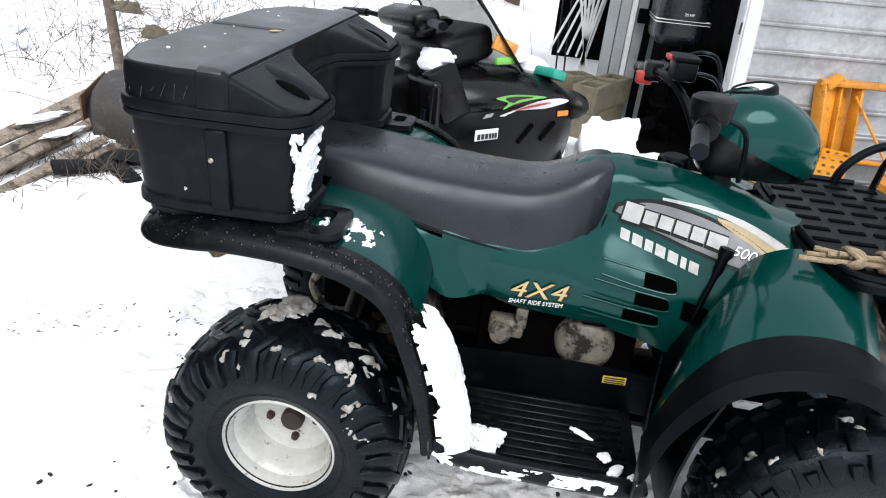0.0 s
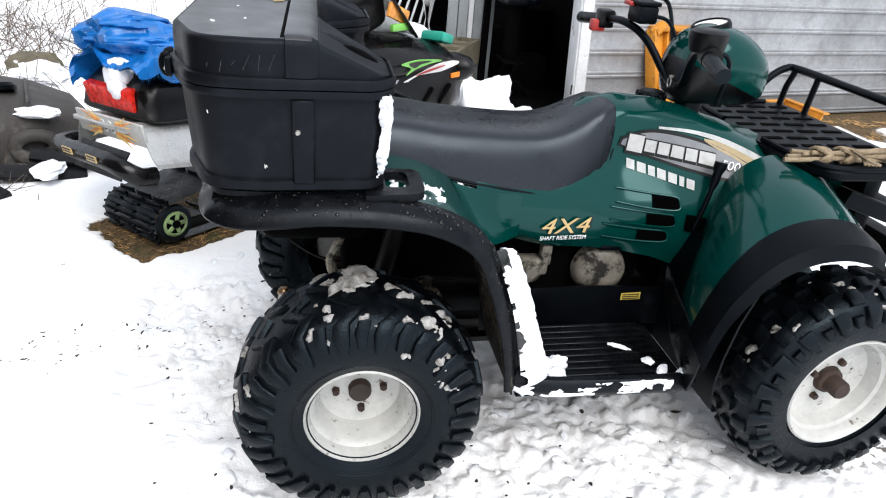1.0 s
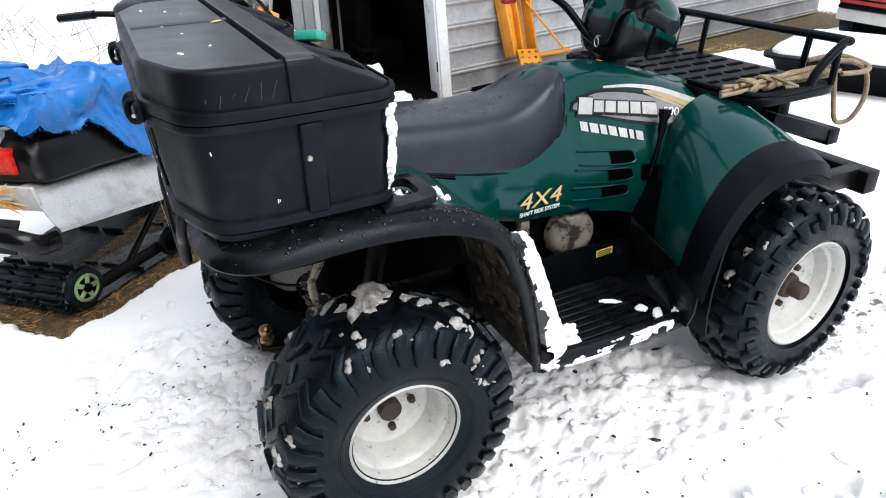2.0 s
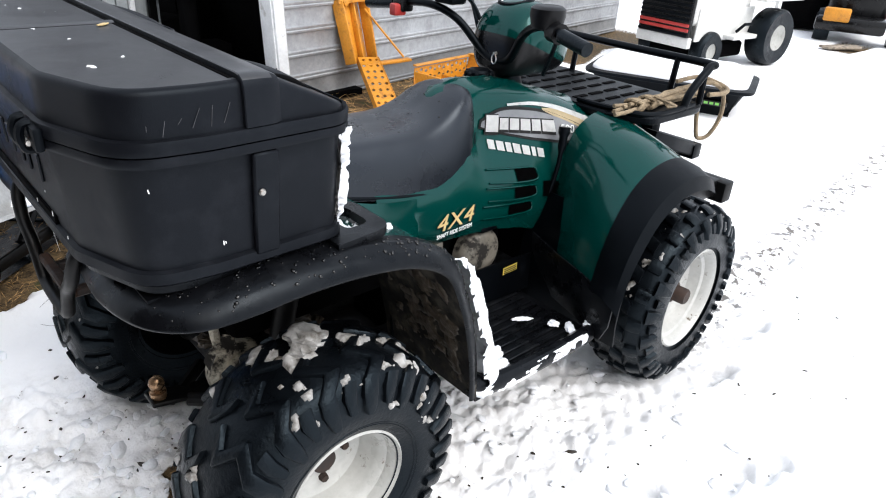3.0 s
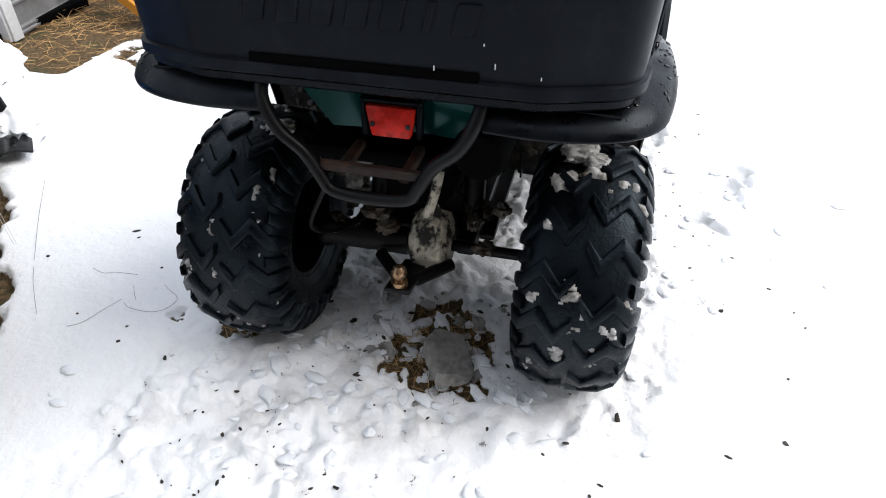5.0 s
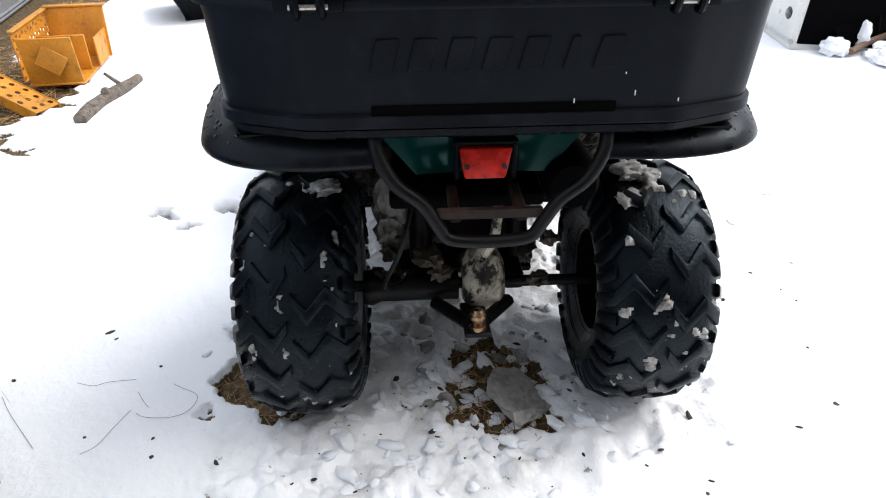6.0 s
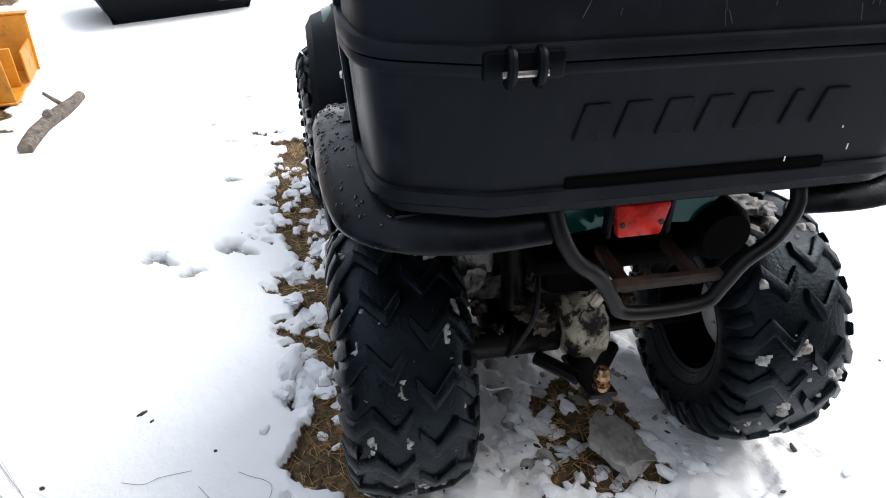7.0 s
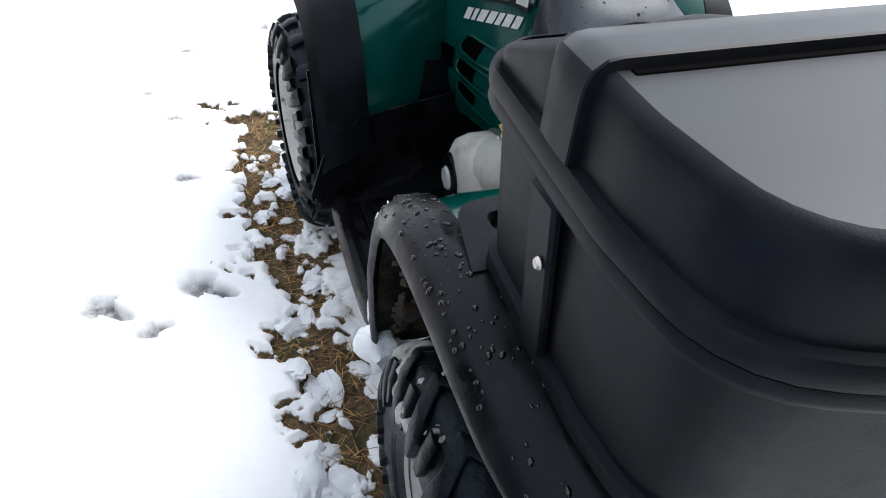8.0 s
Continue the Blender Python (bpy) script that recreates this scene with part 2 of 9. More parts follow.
M["cream"] = shader("cream_decal", (0.62, 0.5, 0.3), 0.4, var=0.1, scale=25, bump=0.02)
M["ink"] = shader("black_ink", (0.01, 0.01, 0.01), 0.5, var=0.1, bump=0.02)
M["yellow"] = shader("yellow_label", (0.6, 0.45, 0.08), 0.5, var=0.1, bump=0.02)
M["rope"] = shader("tan_rope", (0.25, 0.19, 0.12), 0.9, var=0.35, scale=60, fine=260, bump=0.9, fine_bump=0.8)
M["snow"] = shader("snow", (0.84, 0.86, 0.89), 0.7, var=0.04, scale=14, fine=140, bump=0.6, fine_bump=0.6, spec=0.25, dist=0.006)
M["slush"] = shader("dirty_snow", (0.4, 0.395, 0.385), 0.5, var=0.25, scale=20, fine=90, bump=0.6, fine_bump=0.5, stain=(0.1, 0.085, 0.065), stain_at=(0.45, 0.66), stain_scale=22, dist=0.006)
M["ice"] = shader("grey_ice", (0.24, 0.23, 0.215), 0.3, var=0.3, scale=14, bump=0.6, stain=(0.09, 0.075, 0.055), stain_at=(0.55, 0.8))
M["mulch"] = shader("wet_leaf_bits", (0.02, 0.014, 0.009), 0.6, var=0.5, scale=30, bump=0.4)
# for the added unseen wall, dark so that little light comes back from it
M["blockerwood"] = shader("dark_blocker_boards", (0.03, 0.022, 0.016), 0.8, var=0.4, scale=6, bump=0.3, stain=(0.012, 0.01, 0.008), stain_at=(0.5, 0.7))
M["straw"] = shader("dry_grass", (0.4, 0.245, 0.1), 0.9, var=0.7, scale=25, bump=0.3)
M["siding"] = shader("weathered_aluminium_siding", (0.34, 0.35, 0.365), 0.42, metal=0.35, var=0.22, scale=2.2, fine=30, bump=0.12, stain=(0.2, 0.2, 0.2), stain_at=(0.5, 0.8), stain_scale=4.5, rough_var=0.14)
M["sidingdark"] = shader("dirty_aluminium_siding", (0.2, 0.205, 0.21), 0.5, metal=0.35, var=0.2, scale=3, fine=40, bump=0.15, stain=(0.34, 0.34, 0.34), stain_at=(0.52, 0.7), stain_scale=4.0)
M["trim"] = shader("white_metal_trim", (0.62, 0.63, 0.64), 0.45, var=0.12, scale=6, stain=(0.3, 0.28, 0.25), stain_at=(0.6, 0.75))
M["grey"] = shader("grey_painted_board", (0.25, 0.27, 0.28), 0.65, var=0.15, scale=5, bump=0.2, stain=(0.14, 0.14, 0.14), stain_at=(0.6, 0.8))
# near-black for black parts, and for shade painted into insides and openings
M["dark"] = shader("black_and_shade", (0.001, 0.001, 0.0012), 0.9, var=0.4, scale=5, bump=0.3, spec=0.04)
M["orange"] = shader("orange_yellow_paint", (0.52, 0.21, 0.015), 0.45, var=0.2, scale=6, bump=0.15, stain=(0.16, 0.07, 0.025), stain_at=(0.56, 0.72), stain_scale=11)
M["tarp"] = shader("blue_tarp", (0.005, 0.13, 0.42), 0.28, var=0.2, scale=14, fine=260, bump=0.4, fine_bump=0.4, rough_var=0.12)
M["silver"] = shader("brushed_aluminium", (0.5, 0.5, 0.49), 0.38, metal=0.6, var=0.15, scale=5, fine=120, bump=0.12, stain=(0.3, 0.29, 0.27), stain_at=(0.5, 0.75), stain_scale=7)
M["hood"] = shader("black_hood_paint", (0.003, 0.003, 0.0035), 0.28, var=0.2, scale=6, bump=0.1, spec=0.3, stain=(0.05, 0.05, 0.05), stain_at=(0.6, 0.8))
M["lime"] = shader("lime_decal", (0.2, 0.55, 0.1), 0.4, var=0.1, bump=0.02)
M["limewheel"] = shader("lime_green_wheel", (0.17, 0.25, 0.1), 0.5, var=0.3, scale=20, stain=(0.05, 0.055, 0.035), stain_at=(0.5, 0.68))
M["flame"] = shader("flame_decal", (0.75, 0.3, 0.06), 0.45, var=0.25, scale=30, bump=0.02)
M["amber"] = shader("amber_reflector", (0.8, 0.22, 0.02), 0.3, var=0.1, bump=0.02)
M["teal"] = shader("teal_plastic", (0.02, 0.3, 0.22), 0.35, var=0.15, bump=0.05)
M["concrete"] = shader("cinder_block", (0.12, 0.105, 0.07), 0.95, var=0.3, scale=12, fine=120, bump=0.8, fine_bump=0.7)
M["wood"] = shader("weathered_wood", (0.27, 0.225, 0.175), 0.85, var=0.45, scale=10, fine=80, bump=0.7, stain=(0.05, 0.042, 0.035), stain_at=(0.5, 0.62), stain_scale=14)
M["bark"] = shader("bark", (0.11, 0.085, 0.068), 0.95, var=0.45, scale=25, fine=140, bump=1.0, stain=(0.24, 0.21, 0.18), stain_at=(0.55, 0.7), stain_scale=20)
M["birch"] = shader("grey_birch_bark", (0.13, 0.105, 0.085), 0.9, var=0.5, scale=30, fine=140, bump=0.8, stain=(0.05, 0.04, 0.03), stain_at=(0.52, 0.62), stain_scale=26)
M["brush"] = shader("dead_brush", (0.12, 0.09, 0.068), 0.95, var=0.5, scale=15, bump=0.3)
M["plasticgrey"] = shader("dark_grey_plastic", (0.0035, 0.0035, 0.0042), 0.36, var=0.25, scale=5, bump=0.2, spec=0.2, stain=(0.015, 0.0135, 0.012), stain_at=(0.58, 0.8))
M["rustbrown"] = shader("rusty_sheet", (0.14, 0.085, 0.055), 0.8, var=0.45, scale=8, bump=0.4)
M["tractorwhite"] = shader("white_tractor_paint", (0.6, 0.6, 0.58), 0.4, var=0.1, scale=5, bump=0.05, stain=(0.3, 0.28, 0.25), stain_at=(0.6, 0.8))
M["redpaint"] = shader("red_paint", (0.4, 0.03, 0.025), 0.45, var=0.2, scale=6, bump=0.1)
M["navy"] = shader("outboard_cowl", (0.004, 0.005, 0.009), 0.3, var=0.15, bump=0.05)
M["clearplate"] = shader("licence_plate", (0.7, 0.72, 0.74), 0.4, var=0.06, bump=0.02)
M["windshield"] = shader("smoked_screen", (0.32, 0.34, 0.26), 0.12, var=0.1, scale=4, bump=0.02, alpha=0.5)
# paler copy of the box plastic: sky light on upward faces, put into the colour
M["lidtop"] = shader("skylit_black_plastic", (0.026, 0.0272, 0.031), 0.33, var=0.18, scale=4, fine=420, bump=0.12, fine_bump=0.5, stain=(0.028, 0.029, 0.032), stain_at=(0.4, 0.8), stain_scale=9, rough_var=0.08, spec=0.4, stain_rough=0.42, dist=0.001)
M["dusty"] = shader("dusty_rusty_shell", (0.04, 0.035, 0.032), 0.6, var=0.3, scale=6, fine=60, bump=0.3, spec=0.35, stain=(0.17, 0.16, 0.145), stain_at=(0.55, 0.8), stain_scale=8)
M["packed"] = shader("brown_packed_slush", (0.055, 0.042, 0.029), 0.45, var=0.4, scale=25, fine=90, bump=0.8, fine_bump=0.6, stain=(0.15, 0.13, 0.105), stain_at=(0.6, 0.8), stain_scale=18, dist=0.006)
M["pvt"] = shader("pale_grey_plastic", (0.3, 0.3, 0.28), 0.5, var=0.15, scale=8, bump=0.1, stain=(0.13, 0.12, 0.1), stain_at=(0.55, 0.8), stain_scale=12)
M["water"] = shader("water_film", (0.001, 0.001, 0.0012), 0.04, var=0.1, bump=0.0, spec=0.5, rough_var=0.02)
M["flamepale"] = shader("pale_flame_decal", (0.8, 0.55, 0.2), 0.45, var=0.15, scale=30, bump=0.02)
M["tailmetal"] = shader("dull_silver_plate", (0.5, 0.5, 0.49), 0.4, metal=0.2, var=0.15, scale=20, bump=0.05, stain=(0.3, 0.29, 0.27), stain_at=(0.55, 0.75), stain_scale=20)
M["bronze"] = shader("worn_brown_steel", (0.3, 0.19, 0.11), 0.2, metal=0.9, var=0.3, scale=30, bump=0.1, stain=(0.06, 0.03, 0.018), stain_at=(0.5, 0.7), stain_scale=30)

# ---- ground: one sheet to the horizon ----
SLED_AT, SLED_F, SLED_L = np.array((-0.746, 0.883)), np.array((0.74, 0.6726)), np.array((-0.6726, 0.74))


def value_noise(x, y, seed=0):
    xi, yi = np.floor(x), np.floor(y)
    fx, fy = x - xi, y - yi
    fx, fy = fx * fx * (3 - 2 * fx), fy * fy * (3 - 2 * fy)
    def hsh(a, b):
        v = np.sin(a * 127.1 + b * 311.7 + seed * 74.7) * 43758.5453
        return v - np.floor(v)
    return (hsh(xi, yi) * (1 - fx) + hsh(xi + 1, yi) * fx) * (1 - fy) + (hsh(xi, yi + 1) * (1 - fx) + hsh(xi + 1, yi + 1) * fx) * fy


def fbm(x, y, scale, seed=0, octaves=4):
    out, amp, tot = 0, 1.0, 0.0
    for k in range(octaves):
        out = out + amp * value_noise(x * scale * 2 ** k + 17.3 * k, y * scale * 2 ** k - 9.1 * k, seed + k)
        tot += amp
        amp *= 0.5
    return out / tot


def soft(d, w):
    """1 where d is well below 0, 0 where it is above w."""
    t = np.clip((w - d) / (2 * w), 0, 1)
    return t * t * (3 - 2 * t)


def bare_ground(x, y):
    """How far the snow is gone: under the snowmobile, beside the wheels, behind the axle, along the shed."""
    n, n2 = fbm(x, y, 5.0, 3), fbm(x, y, 16.0, 8)
    f = (x - SLED_AT[0]) * SLED_F[0] + (y - SLED_AT[1]) * SLED_F[1]
    l = (x - SLED_AT[0]) * SLED_L[0] + (y - SLED_AT[1]) * SLED_L[1]
    d = np.maximum(np.abs(f - 0.95) - 1.06, np.abs(l - 0.19) - 0.28 - 0.05 * np.clip(f, 0, 1))
    out = soft(d + (n - 0.5) * 0.18 + (n2 - 0.5) * 0.08, 0.02)
    n3 = fbm(x, y, 34.0, 12, 2)
    strip = np.maximum(np.abs(x - 0.9) - 1.0, np.abs(y - 0.55 - 0.05 * x) - 0.072 - 0.01 * x)
    out = np.maximum(out, soft(strip + (n2 - 0.52) * 0.24 + (n3 - 0.5) * 0.16 + (n - 0.5) * 0.14, 0.02))
    rear = np.hypot((x + 0.05) / 1.2, (y + 0.09)) - 0.125
    out = np.maximum(out, soft(rear + (n2 - 0.5) * 0.22 + (n - 0.5) * 0.12, 0.015))
    rear2 = np.hypot((x + 0.12), (y - 0.03)) - 0.035
    out = np.maximum(out, soft(rear2 + (n2 - 0.5) * 0.1, 0.012))
    heel = np.hypot((x + 0.10), (y - 0.50) * 0.8) - 0.06
    out = np.maximum(out, soft(heel + (n2 - 0.5) * 0.2, 0.012))
    wall = np.maximum(2.50 + 0.17 * np.clip(x - 2.6, 0, 9) - y + 0.28 * (n - 0.5) * 4 - 0.35 * np.clip(3.0 - x, 0, 1), np.maximum(1.35 - x, x - 7.2))
    out = np.maximum(out, soft(wall + (n2 - 0.5) * 0.12, 0.03))
    yard = np.hypot((x - 2.25) / 1.7, y - 2.42 + 0.12 * (x - 2.25)) - 0.38
    out = np.maximum(out, soft(yard + (n2 - 0.5) * 0.16 + (n - 0.5) * 0.1, 0.03))
    mat_ = np.maximum(np.abs(x - 8.75) - 0.35, np.abs(y - 1.75) - 0.25)
    out = np.maximum(out, soft(mat_ + (n - 0.5) * 0.3, 0.03))
    return np.clip(out, 0, 1)


def churned(x, y):
    """Where tyres and feet have broken the snow up."""
    n = fbm(x, y, 2.5, 21)
    a = soft(np.maximum(np.abs(x - 0.35) - 0.75, np.abs(y + 0.05) - 0.62) + (n - 0.5) * 0.5, 0.12)
    b = soft(np.hypot(x + 0.45, y - 0.25) - 0.38 + (n - 0.5) * 0.5, 0.15)
    b = np.maximum(b, 0.6 * soft(np.maximum(np.abs(y - 0.3 - 0.4 * (x + 0.7)) - 0.10, np.abs(x + 0.95) - 0.45) + (n - 0.5) * 0.4, 0.1))
    c = soft(np.abs(y + 0.42 + 0.02 * x) - 0.16 + (n - 0.5) * 0.3, 0.08) * (x > 1.2) * soft(x - 4.5, 0.5) * 0.7
    return np.clip(np.maximum(np.maximum(a, b), c), 0, 1)


def broken(x, y, size, seed):
    """Snow broken into small tilted blocks: 0 in the cracks, up to 1 on the blocks."""
    u, v = x / size, y / size
    xi, yi = np.floor(u), np.floor(v)
    d1, d2, top = np.full(np.shape(u), 9.0), np.full(np.shape(u), 9.0), np.zeros(np.shape(u))
    for i in (-1, 0, 1):
        for j in (-1, 0, 1):
            a, b = xi + i, yi + j
            r = [np.sin(a * p + b * q + seed) * 43758.5453 for p, q in ((127.1, 311.7), (269.5, 183.3), (419.2, 371.9))]
            r = [w - np.floor(w) for w in r]
            dx, dy = u - a - r[0], v - b - r[1]
            d = np.hypot(dx, dy)
            near = d < d1
            d2 = np.where(near, d1, np.minimum(d2, d))
            top = np.where(near, r[2] + 0.5 * (r[0] - 0.5) * dx + 0.5 * (r[1] - 0.5) * dy, top)
            d1 = np.minimum(d1, d)
    return np.clip((d2 - d1) / 0.3, 0, 1) * top


FOOTPRINTS = [(0.92, 1.078, 55, 1.0), (0.945, 0.827, 55, 1.0), (0.82, 0.955, 100, 0.6), (1.474, 0.866, 80, 0.5), (1.869, 0.902, 60, 0.55), (2.449, 0.862, 85, 0.6), (2.075, 0.992, 70, 0.4), (2.642, 0.513, 30, 0.6), (2.673, 0.87, 80, 0.5),
              (0.98, -0.9, 15, 1.0), (0.73, -0.8, 40, 1.0), (1.74, -0.58, 0, 1.0), (1.1, -0.95, 10, 1.0), (1.37, -0.64, 0, 1.0), (2.4, 0.4, 20, 1.0)]


def ground_height(x, y):
    bare, chop = bare_ground(x, y), churned(x, y)
    near = np.exp(-(np.hypot(x, y) / 9) ** 2)
    z = 0.035 * (1 - bare) - 0.012 + near * 0.02 * (fbm(x, y, 1.3, 5) - 0.5)
    z = z + (1 - bare) * near * 0.006 * (fbm(x, y, 9.0, 6) - 0.5)
    lumps = np.clip(fbm(x, y, 11.0, 31, 3) - 0.42, 0, 1)
    z = z + chop * (1 - 0.7 * bare) * (0.06 * lumps - 0.022 + 0.02 * (fbm(x, y, 22.0, 33, 2) - 0.5))
    where_ = np.clip((fbm(x, y, 4.0, 71, 3) - 0.40) * 6, 0, 1) * chop
    z = z + where_ * (0.02 * broken(x + 0.02 * fbm(x, y, 18.0, 81, 2), y, 0.085, 3.0) + 0.015 * broken(x, y + 0.015 * fbm(x, y, 30.0, 83, 2), 0.036, 5.0) - 0.012)
    for side in (-0.5, 0.44):
        rut = soft(np.abs(y - side - 0.02 * (x - 1.3) * (side > 0)) - 0.11, 0.03) * soft(np.abs(x - 2.6) - 2.2, 0.3) * (1 - bare)
        tread = np.sin((x + 0.55 * np.abs(y - side)) * 2 * np.pi / 0.085) * np.sin((y - side) * 2 * np.pi / 0.14)
        z = z - rut * (0.006 + 0.014 * np.clip(tread, 0, 1)) * (0.35 + 0.65 * (fbm(x, y, 3.0, 61, 2) > 0.46))
    for fx, fy, a, k in FOOTPRINTS:
        c, s = math.cos(radians(a)), math.sin(radians(a))
        u, v = (x - fx) * c + (y - fy) * s, -(x - fx) * s + (y - fy) * c
        d = np.hypot(u / (0.095 * k), v / ((0.036 + 0.012 * np.sign(u)) * k))
        z = z - 0.03 * k * soft(d - 0.85 + 0.3 * (fbm(x, y, 22.0, 51, 2) - 0.5), 0.3) + 0.003 * soft(np.abs(d - 1.25) - 0.1, 0.15)
    for s_ in (-1, 1):
        for cx, cy, hw in ((0.0, 0.394, 0.12), (1.264, 0.44, 0.1)):
            d = np.maximum(np.abs(x - cx) - 0.13, np.abs(y - s_ * cy) - hw)
            z = np.where(soft(d, 0.05) > 0, z * (1 - soft(d, 0.05)) - 0.006 * soft(d, 0.05), z)
    hill = np.clip((y - 2.6) / 3.0, 0, 1) * np.clip((0.6 - x) / 2.5, 0, 1)
    z = z + hill * (0.35 + 0.25 * fbm(x, y, 0.9, 41)) + 0.25 * np.clip((np.hypot(x, y) - 9) / 30, 0, 1) * fbm(x, y, 0.15, 44)
    return z


def axis_steps(lo, hi, step, far):
    mid = list(np.arange(lo, hi + step / 2, step))
    up, d = [mid[-1]], step
    while up[-1] < far:
        d *= 1.13
        up.append(up[-1] + d)
    dn, d = [mid[0]], step
    while dn[-1] > -far:
        d *= 1.13
        dn.append(dn[-1] - d)
    return np.array(dn[:0:-1] + mid + up[1:])


def build_ground():
    xs, ys = axis_steps(-0.9, 2.2, 0.0085, 700), axis_steps(-1.1, 1.5, 0.0085, 700)
    X, Y = np.meshgrid(xs, ys, indexing="ij")
    Z = ground_height(X, Y)
    nx, ny = X.shape
    verts = np.stack([X, Y, Z], -1).reshape(-1, 3)
    idx = np.arange(nx * ny).reshape(nx, ny)
    quads = np.stack([idx[:-1, :-1], idx[1:, :-1], idx[1:, 1:], idx[:-1, 1:]], -1).reshape(-1, 4)
    me = bpy.data.meshes.new("ground")
    me.vertices.add(len(verts))
    me.vertices.foreach_set("co", verts.ravel())
    me.loops.add(quads.size)
    me.loops.foreach_set("vertex_index", quads.ravel().astype(np.int32))
    me.polygons.add(len(quads))
    me.polygons.foreach_set("loop_start", np.arange(0, quads.size, 4, dtype=np.int32))
    me.polygons.foreach_set("use_smooth", np.ones(len(quads), dtype=bool))
    me.update()
    at = me.attributes.new("bare", "FLOAT", "POINT")
    at.data.foreach_set("value", bare_ground(X, Y).ravel().astype(np.float32))
    # mask of the footprints, for the shade painted into them
    tread = np.zeros_like(X)
    for fx, fy, a, k in FOOTPRINTS:
        c, s = math.cos(radians(a)), math.sin(radians(a))
        u, v = (X - fx) * c + (Y - fy) * s, -(X - fx) * s + (Y - fy) * c
        tread = np.maximum(tread, (0.5 if fy < 0 else 1.0) * soft(np.hypot(u / (0.095 * k), v / ((0.036 + 0.012 * np.sign(u)) * k)) - 0.8 + 0.6 * (fbm(X, Y, 22.0, 51, 2) - 0.5), 0.35))
    at = me.attributes.new("print_shade", "FLOAT", "POINT")
    at.data.foreach_set("value", tread.ravel().astype(np.float32))
    run = np.maximum(soft(np.abs(Y + 0.41 - 0.09 * (X - 1.6)) - 0.10, 0.06), 0.5 * soft(np.abs(Y - 0.44 - 0.07 * (X - 1.6)) - 0.09, 0.06)) * (X > 1.3) * soft(X - 6.0, 0.8)
    at = me.attributes.new("track", "FLOAT", "POINT")
    at.data.foreach_set("value", run.ravel().astype(np.float32))
    at = me.attributes.new("chop", "FLOAT", "POINT")
    at.data.foreach_set("value", churned(X, Y).ravel().astype(np.float32))
    me.validate()
    return me


def ground_material():
    mat = bpy.data.materials.new("snowy_ground")
    mat.use_nodes = True
    nt = mat.node_tree
    N, Lk, bsdf = nt.nodes.new, nt.links.new, nt.nodes["Principled BSDF"]
    co = N("ShaderNodeTexCoord")
    def tex(s, d=6.0, r=0.6):
        t = N("ShaderNodeTexNoise")
        t.inputs["Scale"].default_value, t.inputs["Detail"].default_value, t.inputs["Roughness"].default_value = s, d, r
        Lk(co.outputs["Object"], t.inputs["Vector"])
        return t.outputs["Fac"]
    def ramp(src, a, b, lo=0.0, hi=1.0):
        r = N("ShaderNodeMapRange")
        for k, v in zip(("From Min", "From Max", "To Min", "To Max"), (a, b, lo, hi)):
            r.inputs[k].default_value = v
        Lk(src, r.inputs["Value"])
        return r.outputs["Result"]
    def mix(f, a, b):
        m = N("ShaderNodeMix")
        m.data_type = "RGBA"
        for i, v in ((0, f), (6, a), (7, b)):
            if isinstance(v, tuple):
                m.inputs[i].default_value = (*v, 1)
            else:
                Lk(v, m.inputs[i])
        return m.outputs[2]
    def math_(op, a, b):
        m = N("ShaderNodeMath")
        m.operation, m.use_clamp = op, False
        for i, v in ((0, a), (1, b)):
            if isinstance(v, (int, float)):
                m.inputs[i].default_value = v
            else:
                Lk(v, m.inputs[i])
        return m.outputs[0]
    def attr(name):
        a = N("ShaderNodeAttribute")
        a.attribute_name = name
        return a.outputs["Fac"]
    bare, chop = attr("bare"), attr("chop")
    fine = tex(60, 4)
    edge = ramp(math_("ADD", bare, math_("MULTIPLY", math_("SUBTRACT", tex(38, 5), 0.5), 0.9)), 0.4, 0.6)
    snow = mix(ramp(tex(7), 0.3, 0.7), (0.92, 0.925, 0.935), (0.88, 0.89, 0.905))
    slush = mix(ramp(tex(13, 7, 0.65), 0.38, 0.66), (0.72, 0.71, 0.7), (0.3, 0.265, 0.225))
    snow = mix(math_("MULTIPLY", chop, ramp(tex(6, 7, 0.65), 0.46, 0.68, 0.0, 0.55)), snow, slush)
    # dark grey mixed into the footprints: shade of the dents put into the colour
    snow = mix(math_("MULTIPLY", attr("print_shade"), ramp(tex(24, 5), 0.35, 0.6, 0.45, 1.0)), snow, (0.13, 0.13, 0.133))
    specks = ramp(tex(30, 3, 0.6), 0.725, 0.745)
    snow = mix(math_("MULTIPLY", specks, ramp(tex(2.2, 3), 0.48, 0.62)), snow, (0.1, 0.075, 0.05))
    marks = ramp(tex(27, 4, 0.55), 0.54, 0.6, 0.0, 0.9)
    snow = mix(math_("MULTIPLY", attr("track"), marks), snow, mix(ramp(tex(5), 0.45, 0.6), (0.1, 0.097, 0.095), (0.06, 0.042, 0.026)))
    grit = ramp(tex(24, 6, 0.7), 0.66, 0.69)
    snow = mix(math_("MULTIPLY", grit, math_("MULTIPLY", chop, 0.95)), snow, (0.07, 0.055, 0.04))
    soil = mix(ramp(tex(55, 8, 0.75), 0.38, 0.64), (0.022, 0.015, 0.009), (0.19, 0.125, 0.06))
    soil = mix(ramp(tex(8), 0.55, 0.7), soil, (0.055, 0.06, 0.025))
    Lk(mix(edge, snow, soil), bsdf.inputs["Base Color"])
    bsdf.inputs["Roughness"].default_value = 0.75
    bsdf.inputs["Specular IOR Level"].default_value = 0.25
    b = N("ShaderNodeBump")
